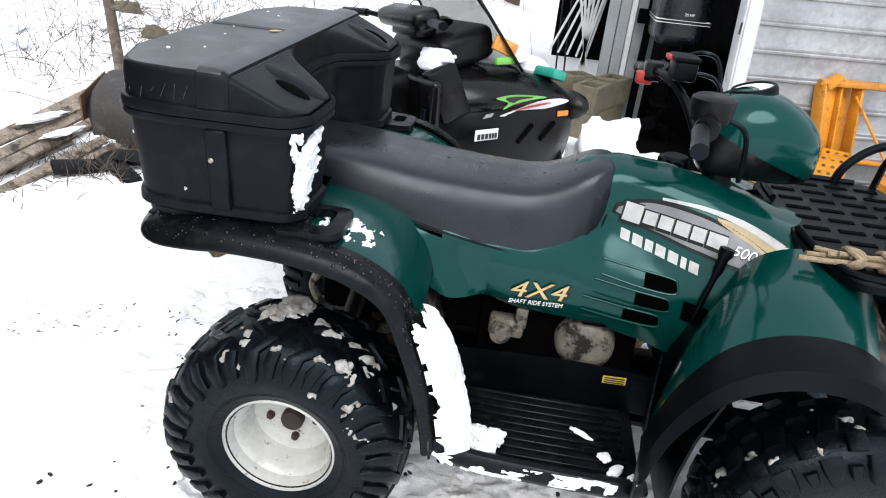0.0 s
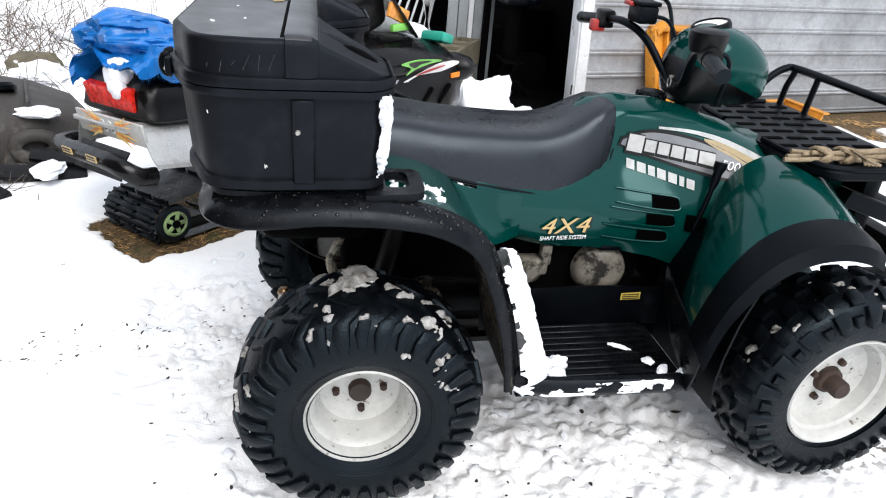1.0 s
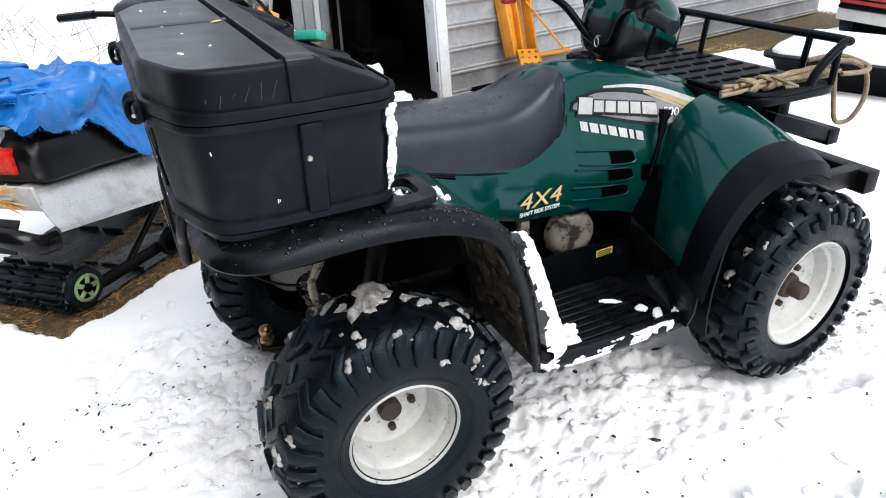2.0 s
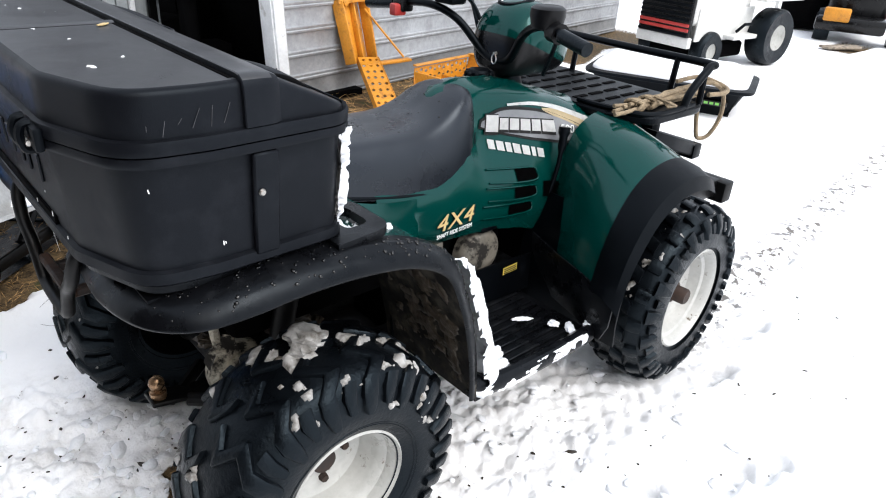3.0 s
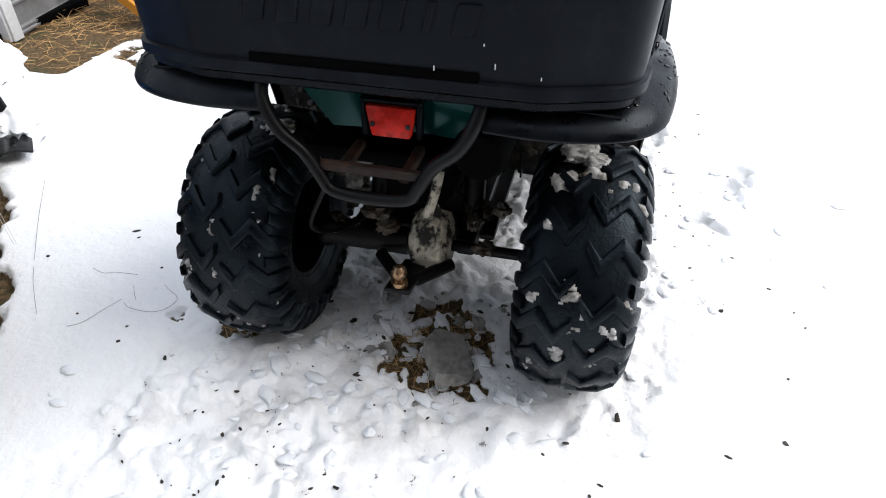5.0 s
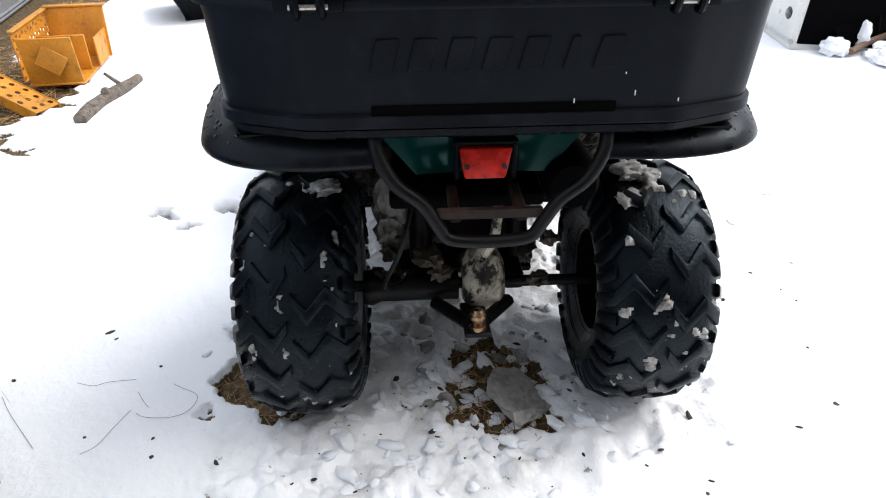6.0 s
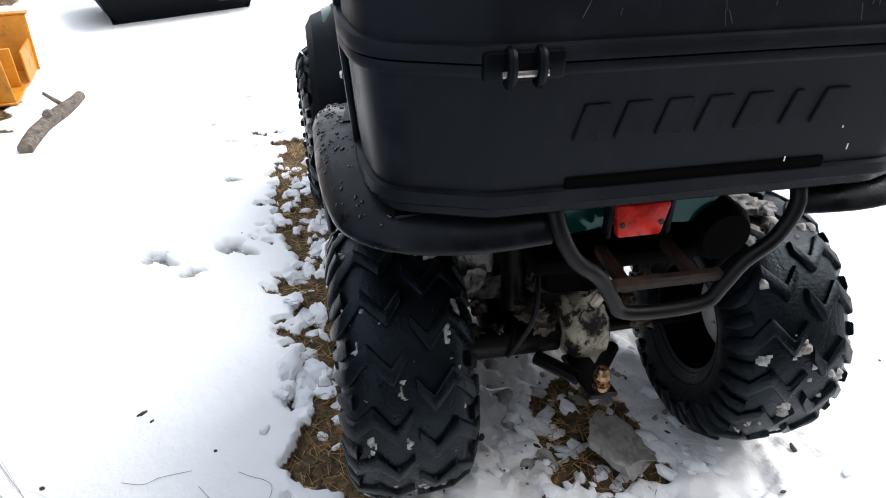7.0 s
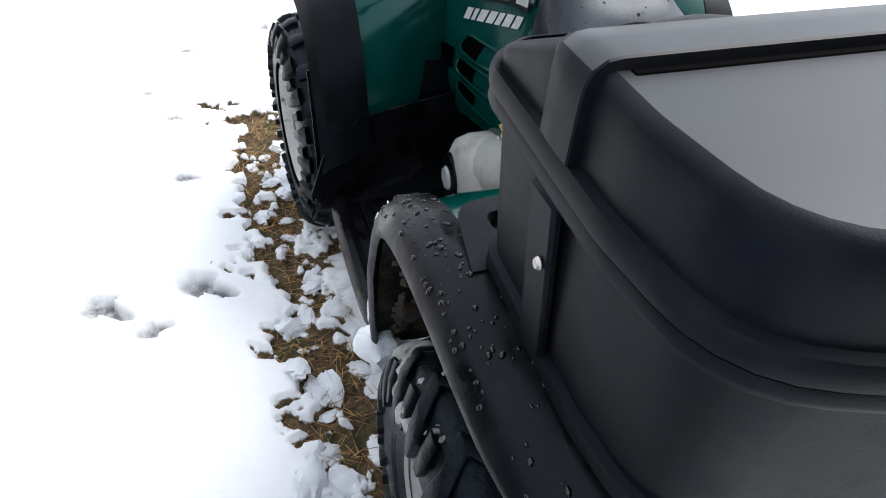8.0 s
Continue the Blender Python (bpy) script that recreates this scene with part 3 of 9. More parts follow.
    b.inputs["Strength"].default_value, b.inputs["Distance"].default_value = 0.5, 0.012
    rough_ = math_("MULTIPLY", math_("MULTIPLY", chop, 0.7), tex(42, 4, 0.6))
    Lk(math_("ADD", math_("ADD", math_("MULTIPLY", fine, 0.5), tex(18, 6)), rough_), b.inputs["Height"])
    Lk(b.outputs[0], bsdf.inputs["Normal"])
    return mat


ground = tagged(new("ground", build_ground()), "trampled snow over ground with bare patches of dead grass", "snowy ground", kind="structure")
ground.data.materials.append(ground_material())


def height_at(x, y):
    return float(ground_height(np.array([float(x)]), np.array([float(y)]))[0])


# ---- the machine: four-wheeled utility vehicle, nose along +x ----
quad = thing("quad_bike", "dark green utility quad bike with black cargo box, standing in snow", "quad bike")


def tyre_profile(half, r_out, r_bead):
    """Half section of a tyre, from the middle of the tread to the bead: (across, radius)."""
    return [(0.0, r_out), (half * 0.4, r_out - 0.002), (half * 0.68, r_out - 0.008), (half * 0.86, r_out - 0.024), (half * 0.96, r_out - 0.055),
            (half, r_out - 0.09), (half * 0.98, r_out - 0.115), (half * 0.9, r_bead + 0.022), (half * 0.82, r_bead + 0.006), (half * 0.78, r_bead - 0.004)]


def along(profile, s):
    """The point at arc length s on a profile, and its outward normal."""
    for (a, r0), (b, r1) in zip(profile, profile[1:]):
        d = math.hypot(b - a, r1 - r0)
        if s <= d:
            t = s / d
            return a + (b - a) * t, r0 + (r1 - r0) * t, -(r1 - r0) / d, (b - a) / d
        s -= d
    a, r = profile[-1]
    return a, r, 1.0, 0.0


def bm_tyre(half, r_out, r_bead, lugs, lug_w, lug_h, reach, rake, blocks):
    prof = tyre_profile(half, r_out, r_bead)
    ring = [(r, -a) for a, r in prof[::-1]] + [(r, a) for a, r in prof[1:]]
    bms = [bm_turn(ring, 72)]
    for r_, a_ in ((r_bead + 0.03, 0.925), (r_bead + 0.036, 0.945)):
        for sd in (-1, 1):
            bms.append(bm_tube([(r_ * math.cos(t), sd * half * a_, r_ * math.sin(t)) for t in [2 * math.pi * k / 60 for k in range(60)]], 0.0022, 5, closed=True))
    lug = bmesh.new()
    pitch = 2 * math.pi / lugs
    def strip(side, th0, path, width, rise=lug_h):
        rows = []
        for s, dth, wk in path:
            a, r, na, nr = along(prof, s)
            th = th0 + dth
            w = width * wk / 2 / r_out
            q = []
            for dt, h in ((-w * 1.25, -0.004), (-w, rise * 0.8), (-w * 0.75, rise), (w * 0.75, rise), (w, rise * 0.8), (w * 1.25, -0.004)):
                rr, aa = r + nr * h, (a + na * h) * side
                q.append(lug.verts.new((rr * math.cos(th + dt), aa, rr * math.sin(th + dt))))
            rows.append(q)
        for a_, b_ in zip(rows, rows[1:]):
            for i in range(5):
                lug.faces.new((a_[i], a_[i + 1], b_[i + 1], b_[i]))
        lug.faces.new(rows[0][::-1])
        lug.faces.new(rows[-1])
    for k in range(lugs):
        for side in (-1, 1):
            th = pitch * (k + (0.5 if side > 0 else 0))
            j = 0.12 * pitch * (random.random() - 0.5)
            if blocks:
                strip(side, th + j, [(reach * 0.04, 0, 1.0), (reach * 0.32, rake * 0.5, 1.0)], lug_w)
                strip(side, th + j + pitch * 0.5, [(reach * 0.36, rake * 0.5, 0.95), (reach * 0.5, rake * 0.55, 1.0), (reach * 0.62, rake * 0.6, 0.95)], lug_w)
                strip(side, th + j, [(reach * 0.68, rake, 1.15), (reach * 0.8, rake, 1.1), (reach * 0.92, rake, 0.95), (reach * 1.06, rake, 0.7)], lug_w, lug_h * 1.15)
            else:
                strip(side, th + j, [(reach * 0.03, 0.02, 0.8), (reach * 0.2, rake, 1.0), (reach * 0.23, rake, 1.0), (reach * 0.44, 0.0, 1.1), (reach * 0.47, 0.0, 1.1), (reach * 0.68, rake * 0.85, 1.15), (reach * 0.84, rake, 1.25), (reach * 0.98, rake, 1.05), (reach * 1.08, rake * 1.02, 0.7)], lug_w)
            if not blocks:
                strip(side, th + pitch * 0.5 + j, [(reach * 0.66, rake * 0.8, 0.9), (reach * 0.8, rake, 1.0), (reach * 1.0, rake, 0.7)], lug_w)
            if blocks:
                strip(side, th + pitch * 0.5 + j, [(reach * 0.8, rake, 0.75), (reach * 0.92, rake, 0.7), (reach * 1.0, rake, 0.55)], lug_w)
    bmesh.ops.recalc_face_normals(lug, faces=lug.faces)
    return bm_join(*bms, lug)


def wheel(x, y, z, side, rear, turn):
    """A steel wheel with its tyre; side is -1 on the machine's right."""
    if rear:
        half, r_out, bead, lip = 0.126, 0.287, 0.129, 0.104
        rim_prof = [(0.136, lip - 0.004), (0.135, lip), (0.131, lip + 0.003), (0.129, lip - 0.003), (0.124, lip - 0.012), (0.121, lip - 0.035), (0.113, lip - 0.042), (0.108, lip - 0.06), (0.098, lip - 0.105), (0.088, lip - 0.112), (0.05, lip - 0.112), (0.0, lip - 0.112)]
    else:
        half, r_out, bead, lip = 0.105, 0.289, 0.158, 0.094
        rim_prof = [(0.166, lip - 0.004), (0.165, lip), (0.160, lip + 0.003), (0.155, lip - 0.003), (0.149, lip - 0.012), (0.144, lip - 0.028), (0.135, lip - 0.034), (0.13, lip - 0.05), (0.122, lip - 0.068), (0.108, lip - 0.074), (0.06, lip - 0.068), (0.0, lip - 0.068)]
    steer = Matrix.Identity(4) if rear else Matrix.Rotation(radians(3), 4, "Z")
    m = Matrix.Translation((x, y, z)) @ steer @ Matrix.Diagonal((1, 1 if side > 0 else -1, 1, 1)) @ Matrix.Rotation(turn, 4, "Y")
    def put(bm):
        bm.transform(m)
        bmesh.ops.recalc_face_normals(bm, faces=bm.faces)
        return bm
    rim = bm_turn(rim_prof, 48)
    inner = bm_turn([(0.135 if rear else 0.158, -lip), (0.118 if rear else 0.14, -lip + 0.02), (0.1, -lip + 0.06), (0.1, 0.0)], 40)
    w = part("wheel", put(rim), M["rim"], quad, "white painted steel wheel with rust spots")
    # inner side is near-black for the shade under the machine
    part("rim_inside", put(inner), M["dark"], w, "inner side of the rim, shade painted near-black")
    if rear:
        part("tyre", put(bm_tyre(half, r_out, bead, 17, 0.031, 0.011, 0.165, 0.15, False)), M["rubber"], w, "black rubber tyre with chevron lugs and clinging snow")
    else:
        part("tyre", put(bm_tyre(half, r_out, bead, 19, 0.036, 0.013, 0.135, 0.09, True)), M["rubber"], w, "black rubber front tyre with blocky tread")
    d = lip - (0.112 if rear else 0.068)
    hub = bm_turn([(0.0, d + 0.022), (0.026, d + 0.022), (0.028, d + 0.018), (0.028, d)] if rear else [(0.0, d + 0.06), (0.022, d + 0.06), (0.026, d + 0.054), (0.026, d + 0.02), (0.036, d + 0.016), (0.04, d)], 20)
    part("hub", put(hub), M["rust"], w, "rusty brown axle hub")
    for k in range(4):
        a = 2 * math.pi * (k + 0.3) / 4
        nut = bm_turn([(0.0, 0.014), (0.009, 0.014), (0.0105, 0.0)], 6, Matrix.Translation((0.058 * math.cos(a), d, 0.058 * math.sin(a))))
        part("wheel_nut", put(nut), M["rust"], w)
    return w


wheel(0.003, -0.395, 0.287, -1, True, 0.4)
wheel(0.0, 0.394, 0.29, 1, True, 1.1)
wheel(1.238, -0.443, 0.305, -1, False, 0.9)
wheel(1.24, 0.447, 0.305, 1, False, 0.2)


# -- painted body --
BODY = {
    0.30: ((.15, .63), (.18, .66), (.185, .69), (.18, .72), (.16, .755), (.12, .78), (.06, .79), (0, .79)),
    0.40: ((.16, .585), (.182, .61), (.186, .66), (.178, .70), (.152, .745), (.11, .78), (.05, .79), (0, .79)),
    0.52: ((.165, .562), (.18, .59), (.178, .65), (.165, .70), (.14, .74), (.1, .78), (.05, .80), (0, .80)),
    0.62: ((.165, .556), (.176, .60), (.168, .66), (.15, .72), (.125, .78), (.10, .84), (.068, .895), (0, .918)),
    0.70: ((.168, .55), (.178, .60), (.168, .66), (.138, .72), (.102, .785), (.09, .85), (.072, .908), (0, .933)),
    0.80: ((.172, .53), (.184, .59), (.178, .66), (.146, .72), (.116, .78), (.10, .84), (.075, .90), (0, .926)),
    0.90: ((.176, .50), (.19, .57), (.188, .65), (.16, .72), (.138, .775), (.115, .83), (.078, .885), (0, .905)),
    1.00: ((.185, .49), (.2, .57), (.205, .66), (.19, .725), (.165, .775), (.135, .815), (.08, .86), (0, .875)),
    1.12: ((.19, .49), (.215, .58), (.225, .68), (.215, .74), (.19, .78), (.15, .808), (.08, .832), (0, .84)),
    1.30: ((.2, .5), (.22, .6), (.235, .69), (.23, .745), (.2, .775), (.15, .79), (.08, .80), (0, .80)),
}


def body_ring(x):
    keys = sorted(BODY)
    x = min(max(x, keys[0]), keys[-1])
    for a, b in zip(keys, keys[1:]):
        if a <= x <= b:
            t = (x - a) / (b - a)
            t = t * t * (3 - 2 * t) * 0.5 + t * 0.5
            return [((1 - t) * p[0] + t * q[0], (1 - t) * p[1] + t * q[1]) for p, q in zip(BODY[a], BODY[b])]


def on_body(x, z, side=-1, lift=0.0, clear=0.006):
    """The point of the painted body's flank at x and height z."""
    ring = catmull([(y, zz, 0) for y, zz in body_ring(x)], 6)
    for p, q in zip(ring, ring[1:]):
        if p.y <= z <= q.y:
            t = (z - p.y) / max(q.y - p.y, 1e-6)
            return Vector((x, side * (p.x + (q.x - p.x) * t + lift + clear), z))
    return Vector((x, side * (ring[0].x + lift + clear), z))


rings = []
for i in range(41):
    x = 0.30 + 0.025 * i
    half = catmull([(y, z, 0) for y, z in body_ring(x)], 4)
    rings.append([(x, -p.x, p.y) for p in half] + [(x, p.x, p.y) for p in half[-2::-1]])
part("body_shell", bm_sheet(rings, 0.004), M["green"], quad, "glossy dark green plastic tank cover and side panels")


def decal(name, poly, material, parent, label="", lift=0.0015, side=-1):
    """A thin sticker over the flank: poly gives (x, z) outline in order, filled as a fan of strips."""
    bm = bmesh.new()
    n = len(poly) // 2
    lower, upper = poly[:n], poly[n:][::-1]
    rows = []
    for (x0, z0), (x1, z1) in zip(lower, upper):
        rows.append([on_body(x0 + (x1 - x0) * t, z0 + (z1 - z0) * t, side, lift) for t in (0, 0.25, 0.5, 0.75, 1)])
    g = [[bm.verts.new(p) for p in r] for r in rows]
    for a, b in zip(g, g[1:]):
        for i in range(4):
            bm.faces.new((a[i], a[i + 1], b[i + 1], b[i]))
    bmesh.ops.solidify(bm, geom=bm.faces[:], thickness=0.0006)
    bmesh.ops.recalc_face_normals(bm, faces=bm.faces)
    return part(name, bm, material, parent, label)


def strip_poly(low, up, n=14):
    a, b = catmull([(x, z, 0) for x, z in low], n), catmull([(x, z, 0) for x, z in up], n)
    k = min(len(a), len(b))
    return [(p.x, p.y) for p in a[:k]] + [(p.x, p.y) for p in b[:k]][::-1]


for s_ in (-1, 1):
    oval = decal("oval_decal", strip_poly([(0.70, 0.825), (0.78, 0.80), (0.90, 0.772), (1.0, 0.758), (1.07, 0.762)], [(0.705, 0.838), (0.78, 0.858), (0.90, 0.843), (1.0, 0.81), (1.07, 0.772)]), M["silverdecal"], quad, "silver oval side decal with white blocks", 0.0025, s_)
    decal("oval_edge", strip_poly([(0.692, 0.822), (0.78, 0.794), (0.90, 0.765), (1.0, 0.751), (1.085, 0.757)], [(0.698, 0.843), (0.78, 0.866), (0.90, 0.851), (1.0, 0.818), (1.085, 0.776)]), M["ink"], oval, "", 0.0015, s_)
    decal("swoosh", strip_poly([(0.80, 0.868), (0.90, 0.858), (1.0, 0.832), (1.1, 0.79)], [(0.80, 0.874), (0.90, 0.867), (1.0, 0.845), (1.1, 0.808)]), M["white"], quad, "white swoosh stripe", 0.002, s_)
    decal("swoosh_tip", strip_poly([(0.93, 0.842), (1.02, 0.796), (1.10, 0.758), (1.14, 0.764)], [(0.93, 0.848), (1.02, 0.832), (1.10, 0.80), (1.14, 0.778)]), M["cream"], quad, "cream coloured decal tip", 0.0015, s_)
    # plain slabs stand for the maker's lettering
    def slab(x0, zc, w, h, fall, lean_, under, lift, mat_=M["white"]):
        """A leaning slab w wide and h high, its foot falling along the flank."""
        q = [(x0 + w * a + lean_ * h * b, zc + h * (b - 0.5) - fall * w * a) for a, b in ((0, 0), (1, 0), (1, 1), (0, 1))]
        decal("letter_block" if mat_ is M["white"] else "letter_shadow", q, mat_, under, "", lift, s_)
    x0 = 0.716
    for k, w in enumerate((0.036, 0.024, 0.025, 0.026, 0.025, 0.036)):
        h = 0.044 if k == 0 else 0.030
        zc = 0.832 - 0.14 * (x0 - 0.718)
        slab(x0 - 0.005, zc - 0.002, w + 0.011, h + 0.011, 0.14, 0.12, oval, 0.0032, M["ink"])
        slab(x0, zc, w + 0.006, h, 0.14, 0.12, oval, 0.0042)
        x0 += w + 0.012
    x0 = 0.720
    for w in (0.017, 0.019, 0.014, 0.018, 0.018, 0.008, 0.017):
        slab(x0, 0.778 - 0.25 * (x0 - 0.722), w + 0.005, 0.024, 0.25, 0.0, quad, 0.0025)
        x0 += w + 0.0115
    # side vents and lever gate: near-black sheets stand for the shade inside them
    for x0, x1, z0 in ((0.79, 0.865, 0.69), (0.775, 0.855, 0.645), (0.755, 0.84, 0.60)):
        o = decal("vent", strip_poly([(x0, z0 - 0.016), ((x0 + x1) / 2, z0 - 0.018), (x1, z0 - 0.02)], [(x0, z0 + 0.016), ((x0 + x1) / 2, z0 + 0.014), (x1, z0 + 0.01)]), M["dark"], quad, "vent opening, its shade a near-black sheet", 0.0012, s_)
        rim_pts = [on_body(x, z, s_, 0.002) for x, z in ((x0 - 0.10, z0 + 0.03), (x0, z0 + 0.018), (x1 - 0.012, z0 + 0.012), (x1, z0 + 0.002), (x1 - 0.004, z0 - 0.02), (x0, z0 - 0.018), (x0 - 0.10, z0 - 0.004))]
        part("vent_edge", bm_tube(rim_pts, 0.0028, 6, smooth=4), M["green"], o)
    notch = decal("lever_gate", strip_poly([(0.885, 0.615), (0.92, 0.605), (0.95, 0.60)], [(0.885, 0.66), (0.92, 0.655), (0.95, 0.65)]), M["dark"], quad, "gear lever slot, its shade a near-black sheet", 0.0012, s_)


def flank(x, z, lift=0.002, dx=0.02, dz=0.02, side=-1):
    """A frame lying on the flank, for lettering: x along the body, y up."""
    p = on_body(x, z, side, lift)
    ex = (on_body(x + dx, z, side) - on_body(x - dx, z, side)).normalized() * (-side)
    ey = (on_body(x, z + dz, side) - on_body(x, z - dz, side))
    n = ex.cross(ey).normalized()
    ey = n.cross(ex)
    return Matrix(((ex.x, ey.x, n.x, p.x), (ex.y, ey.y, n.y, p.y), (ex.z, ey.z, n.z, p.z), (0, 0, 0, 1)))


for s_ in (-1, 1):
    m = flank(0.545, 0.625, 0.004, side=s_)
    words("badge_backing", "4X4", 0.063, m @ Matrix.Translation((0.003, -0.003, -0.001)), M["ink"], quad, 0.001, 1.35, 0.25)
    words("badge", "4X4", 0.06, m @ Matrix.Translation((0, 0, 0.001)), M["gold"], quad, 0.001, 1.35, 0.25, "gold drive badge lettering")
    m5 = flank(0.992, 0.789, 0.006, side=s_) @ Matrix.Rotation(radians(-9), 4, "Z")
    words("number_backing", "500", 0.039, m5 @ Matrix.Translation((0.001, -0.001, -0.001)), M["ink"], quad, 0.0008, 1.0, 0.2)
    words("number", "500", 0.035, m5, M["white"], quad, 0.001, 1.0, 0.2, "white number")
    words("badge_small", "SHAFT RIDE SYSTEM", 0.0155, m @ Matrix.Translation((0.0, -0.032, 0)), M["white"], quad, 0.0008, 0.95, 0.2)

# gear lever and fuel cap
part("gear_lever", bm_tube([(0.915, -0.195, 0.62), (0.925, -0.205, 0.70), (0.938, -0.2, 0.77), (0.945, -0.195, 0.81)], [0.007, 0.007, 0.012, 0.017], 10, smooth=4), M["black"], quad, "black gear lever with rubber knob")
cap = bm_turn([(0.0, 0.028), (0.03, 0.026), (0.036, 0.02), (0.036, 0.0)], 22, Matrix.Translation((0.842, 0.06, 0.905)) @ Matrix.Rotation(radians(90), 4, "X"))
for k in range(10):
    a = 2 * math.pi * k / 10
    cap = bm_join(cap, bm_box((0.012, 0.012, 0.018), Matrix.Translation((0.842 + 0.037 * math.cos(a), 0.06 + 0.037 * math.sin(a), 0.917)), 0.003, 1))
part("fuel_cap", cap, M["black"], quad, "black ribbed fuel cap")

# -- seat --
SEAT = [(-0.12, .80, .895, .165), (0.0, .79, .893, .168), (0.12, .768, .884, .172), (0.22, .745, .870, .174), (0.32, .722, .862, .173), (0.42, .704, .857, .17), (0.50, .690, .860, .164), (0.56, .678, .878, .157), (0.61, .672, .907, .147), (0.642, .682, .922, .136), (0.662, .735, .926, .12), (0.68, .80, .924, .1), (0.694, .86, .912, .07)]
rings = []
for p in catmull([(x, zb, zt) for x, zb, zt, w in SEAT], 3):
    x, zb, zt = p
    for (a, b) in zip(SEAT, SEAT[1:]):
        if a[0] <= x <= b[0] + 1e-6:
            w = a[3] + (b[3] - a[3]) * (x - a[0]) / (b[0] - a[0])
    h = zt - zb
    half = catmull([(0, zb, 0), (w * 0.8, zb, 0), (w, zb + 0.04 * h, 0), (w * 1.0, zb + 0.12 * h, 0), (w * 0.93, zb + 0.5 * h, 0), (w * 0.82, zb + 0.8 * h, 0), (w * 0.66, zb + 0.95 * h, 0), (w * 0.3, zt, 0), (0, zt, 0)], 3)
    rings.append([(x, -q.x, q.y) for q in half] + [(x, q.x, q.y) for q in half[-2:0:-1]])
seat = part("seat", bm_rings(rings), M["seat"], quad, "grey-black vinyl saddle, worn and wet")
low = [Vector((x, -w * 1.0, zb + 0.012)) for x, zb, zt, w in SEAT]
for s_ in (-1, 1):
    part("seat_piping", bm_tube([(q.x, q.y if s_ < 0 else -q.y, q.z) for q in low], 0.0045, 6, smooth=3), M["black"], seat)
# -- rear fenders --
REAR = [(-0.40, .795), (-0.30, .812), (-0.12, .822), (0.05, .815), (0.17, .788), (0.258, .73), (0.305, .63), (0.337, .53), (0.36, .43), (0.372, .345)]


def curve2(pts, n):
    return [(p.x, p.y) for p in catmull([(a, b, 0) for a, b in pts], n)]


rear_line = curve2(REAR, 4)


def fender_rows(line, ys, drop):
    rows = []
    for i, (x, z) in enumerate(line):
        a, b = line[max(i - 1, 0)], line[min(i + 1, len(line) - 1)]
        d = Vector((b[0] - a[0], b[1] - a[1])).normalized()
        n = Vector((-d.y, d.x))
        rows.append([(x + n.x * drop(y), y, z + n.y * drop(y)) for y in ys])
    return rows


def rear_flare(side):
    """The rolled black lip that runs round the rear corner and down the front of the arch."""
    path = [((-0.335, 0.20, 0.812), (-1, 0, 0), (0, 0, 1)), ((-0.342, 0.30, 0.812), (-1, 0.02, 0), (0, 0, 1)), ((-0.330, 0.39, 0.813), (-0.94, 0.34, 0), (0, 0, 1)), ((-0.303, 0.452, 0.815), (-0.72, 0.7, 0), (0, 0, 1)), ((-0.252, 0.494, 0.818), (-0.3, 0.95, 0), (0, 0, 1)), ((-0.18, 0.506, 0.822), (-0.05, 1, 0), (0, 0, 1))]
    line = curve2(REAR, 3)
    for i, (x, z) in enumerate(line):
        if x > -0.12:
            a, b = line[max(i - 1, 0)], line[min(i + 1, len(line) - 1)]
            d = Vector((b[0] - a[0], 0, b[1] - a[1])).normalized()
            path.append(((x, 0.508 - 0.015 * max(0, (0.6 - z)) / 0.25, z), (0, 1, 0), (-d.z, 0, d.x)))
    ps, os_, us = (catmull([q[k] for q in path], 3) for k in range(3))
    rows = []
    for p, o, u in zip(ps, os_, us):
        o, u = o.normalized(), u.normalized()
        lip = 0.014 * min(1.0, max(0.0, (-0.12 - p.x) / 0.12)) * min(1.0, max(0.0, (p.y - 0.2) / 0.08))
        inner = 0.09 if p.x < 0.0 else max(0.058, 0.09 - 0.5 * p.x)
        k = min(1.0, max(0.0, (-0.06 - p.x) / 0.2))
        k = k * k * (3 - 2 * k)
        flat_ = ((-inner, 0.004), (-inner * 0.5, 0.006), (-0.020, 0.002), (-0.002, -0.009), (0.009 + 0.1 * lip, -0.030 - lip), (0.004 + 0.1 * lip, -0.038 - lip))
        droop = ((-0.105, 0.0), (-0.065, 0.0), (-0.03, -0.012), (-0.010, -0.027), (0.0, -0.044), (-0.006, -0.050))
        row = [p + o * (a_ * (1 - k) + c_ * k) + u * (b_ * (1 - k) + d_ * k) for (a_, b_), (c_, d_) in zip(flat_, droop)]
        rows.append([(q.x, q.y * side, q.z) for q in catmull(row, 4)])
    return rows


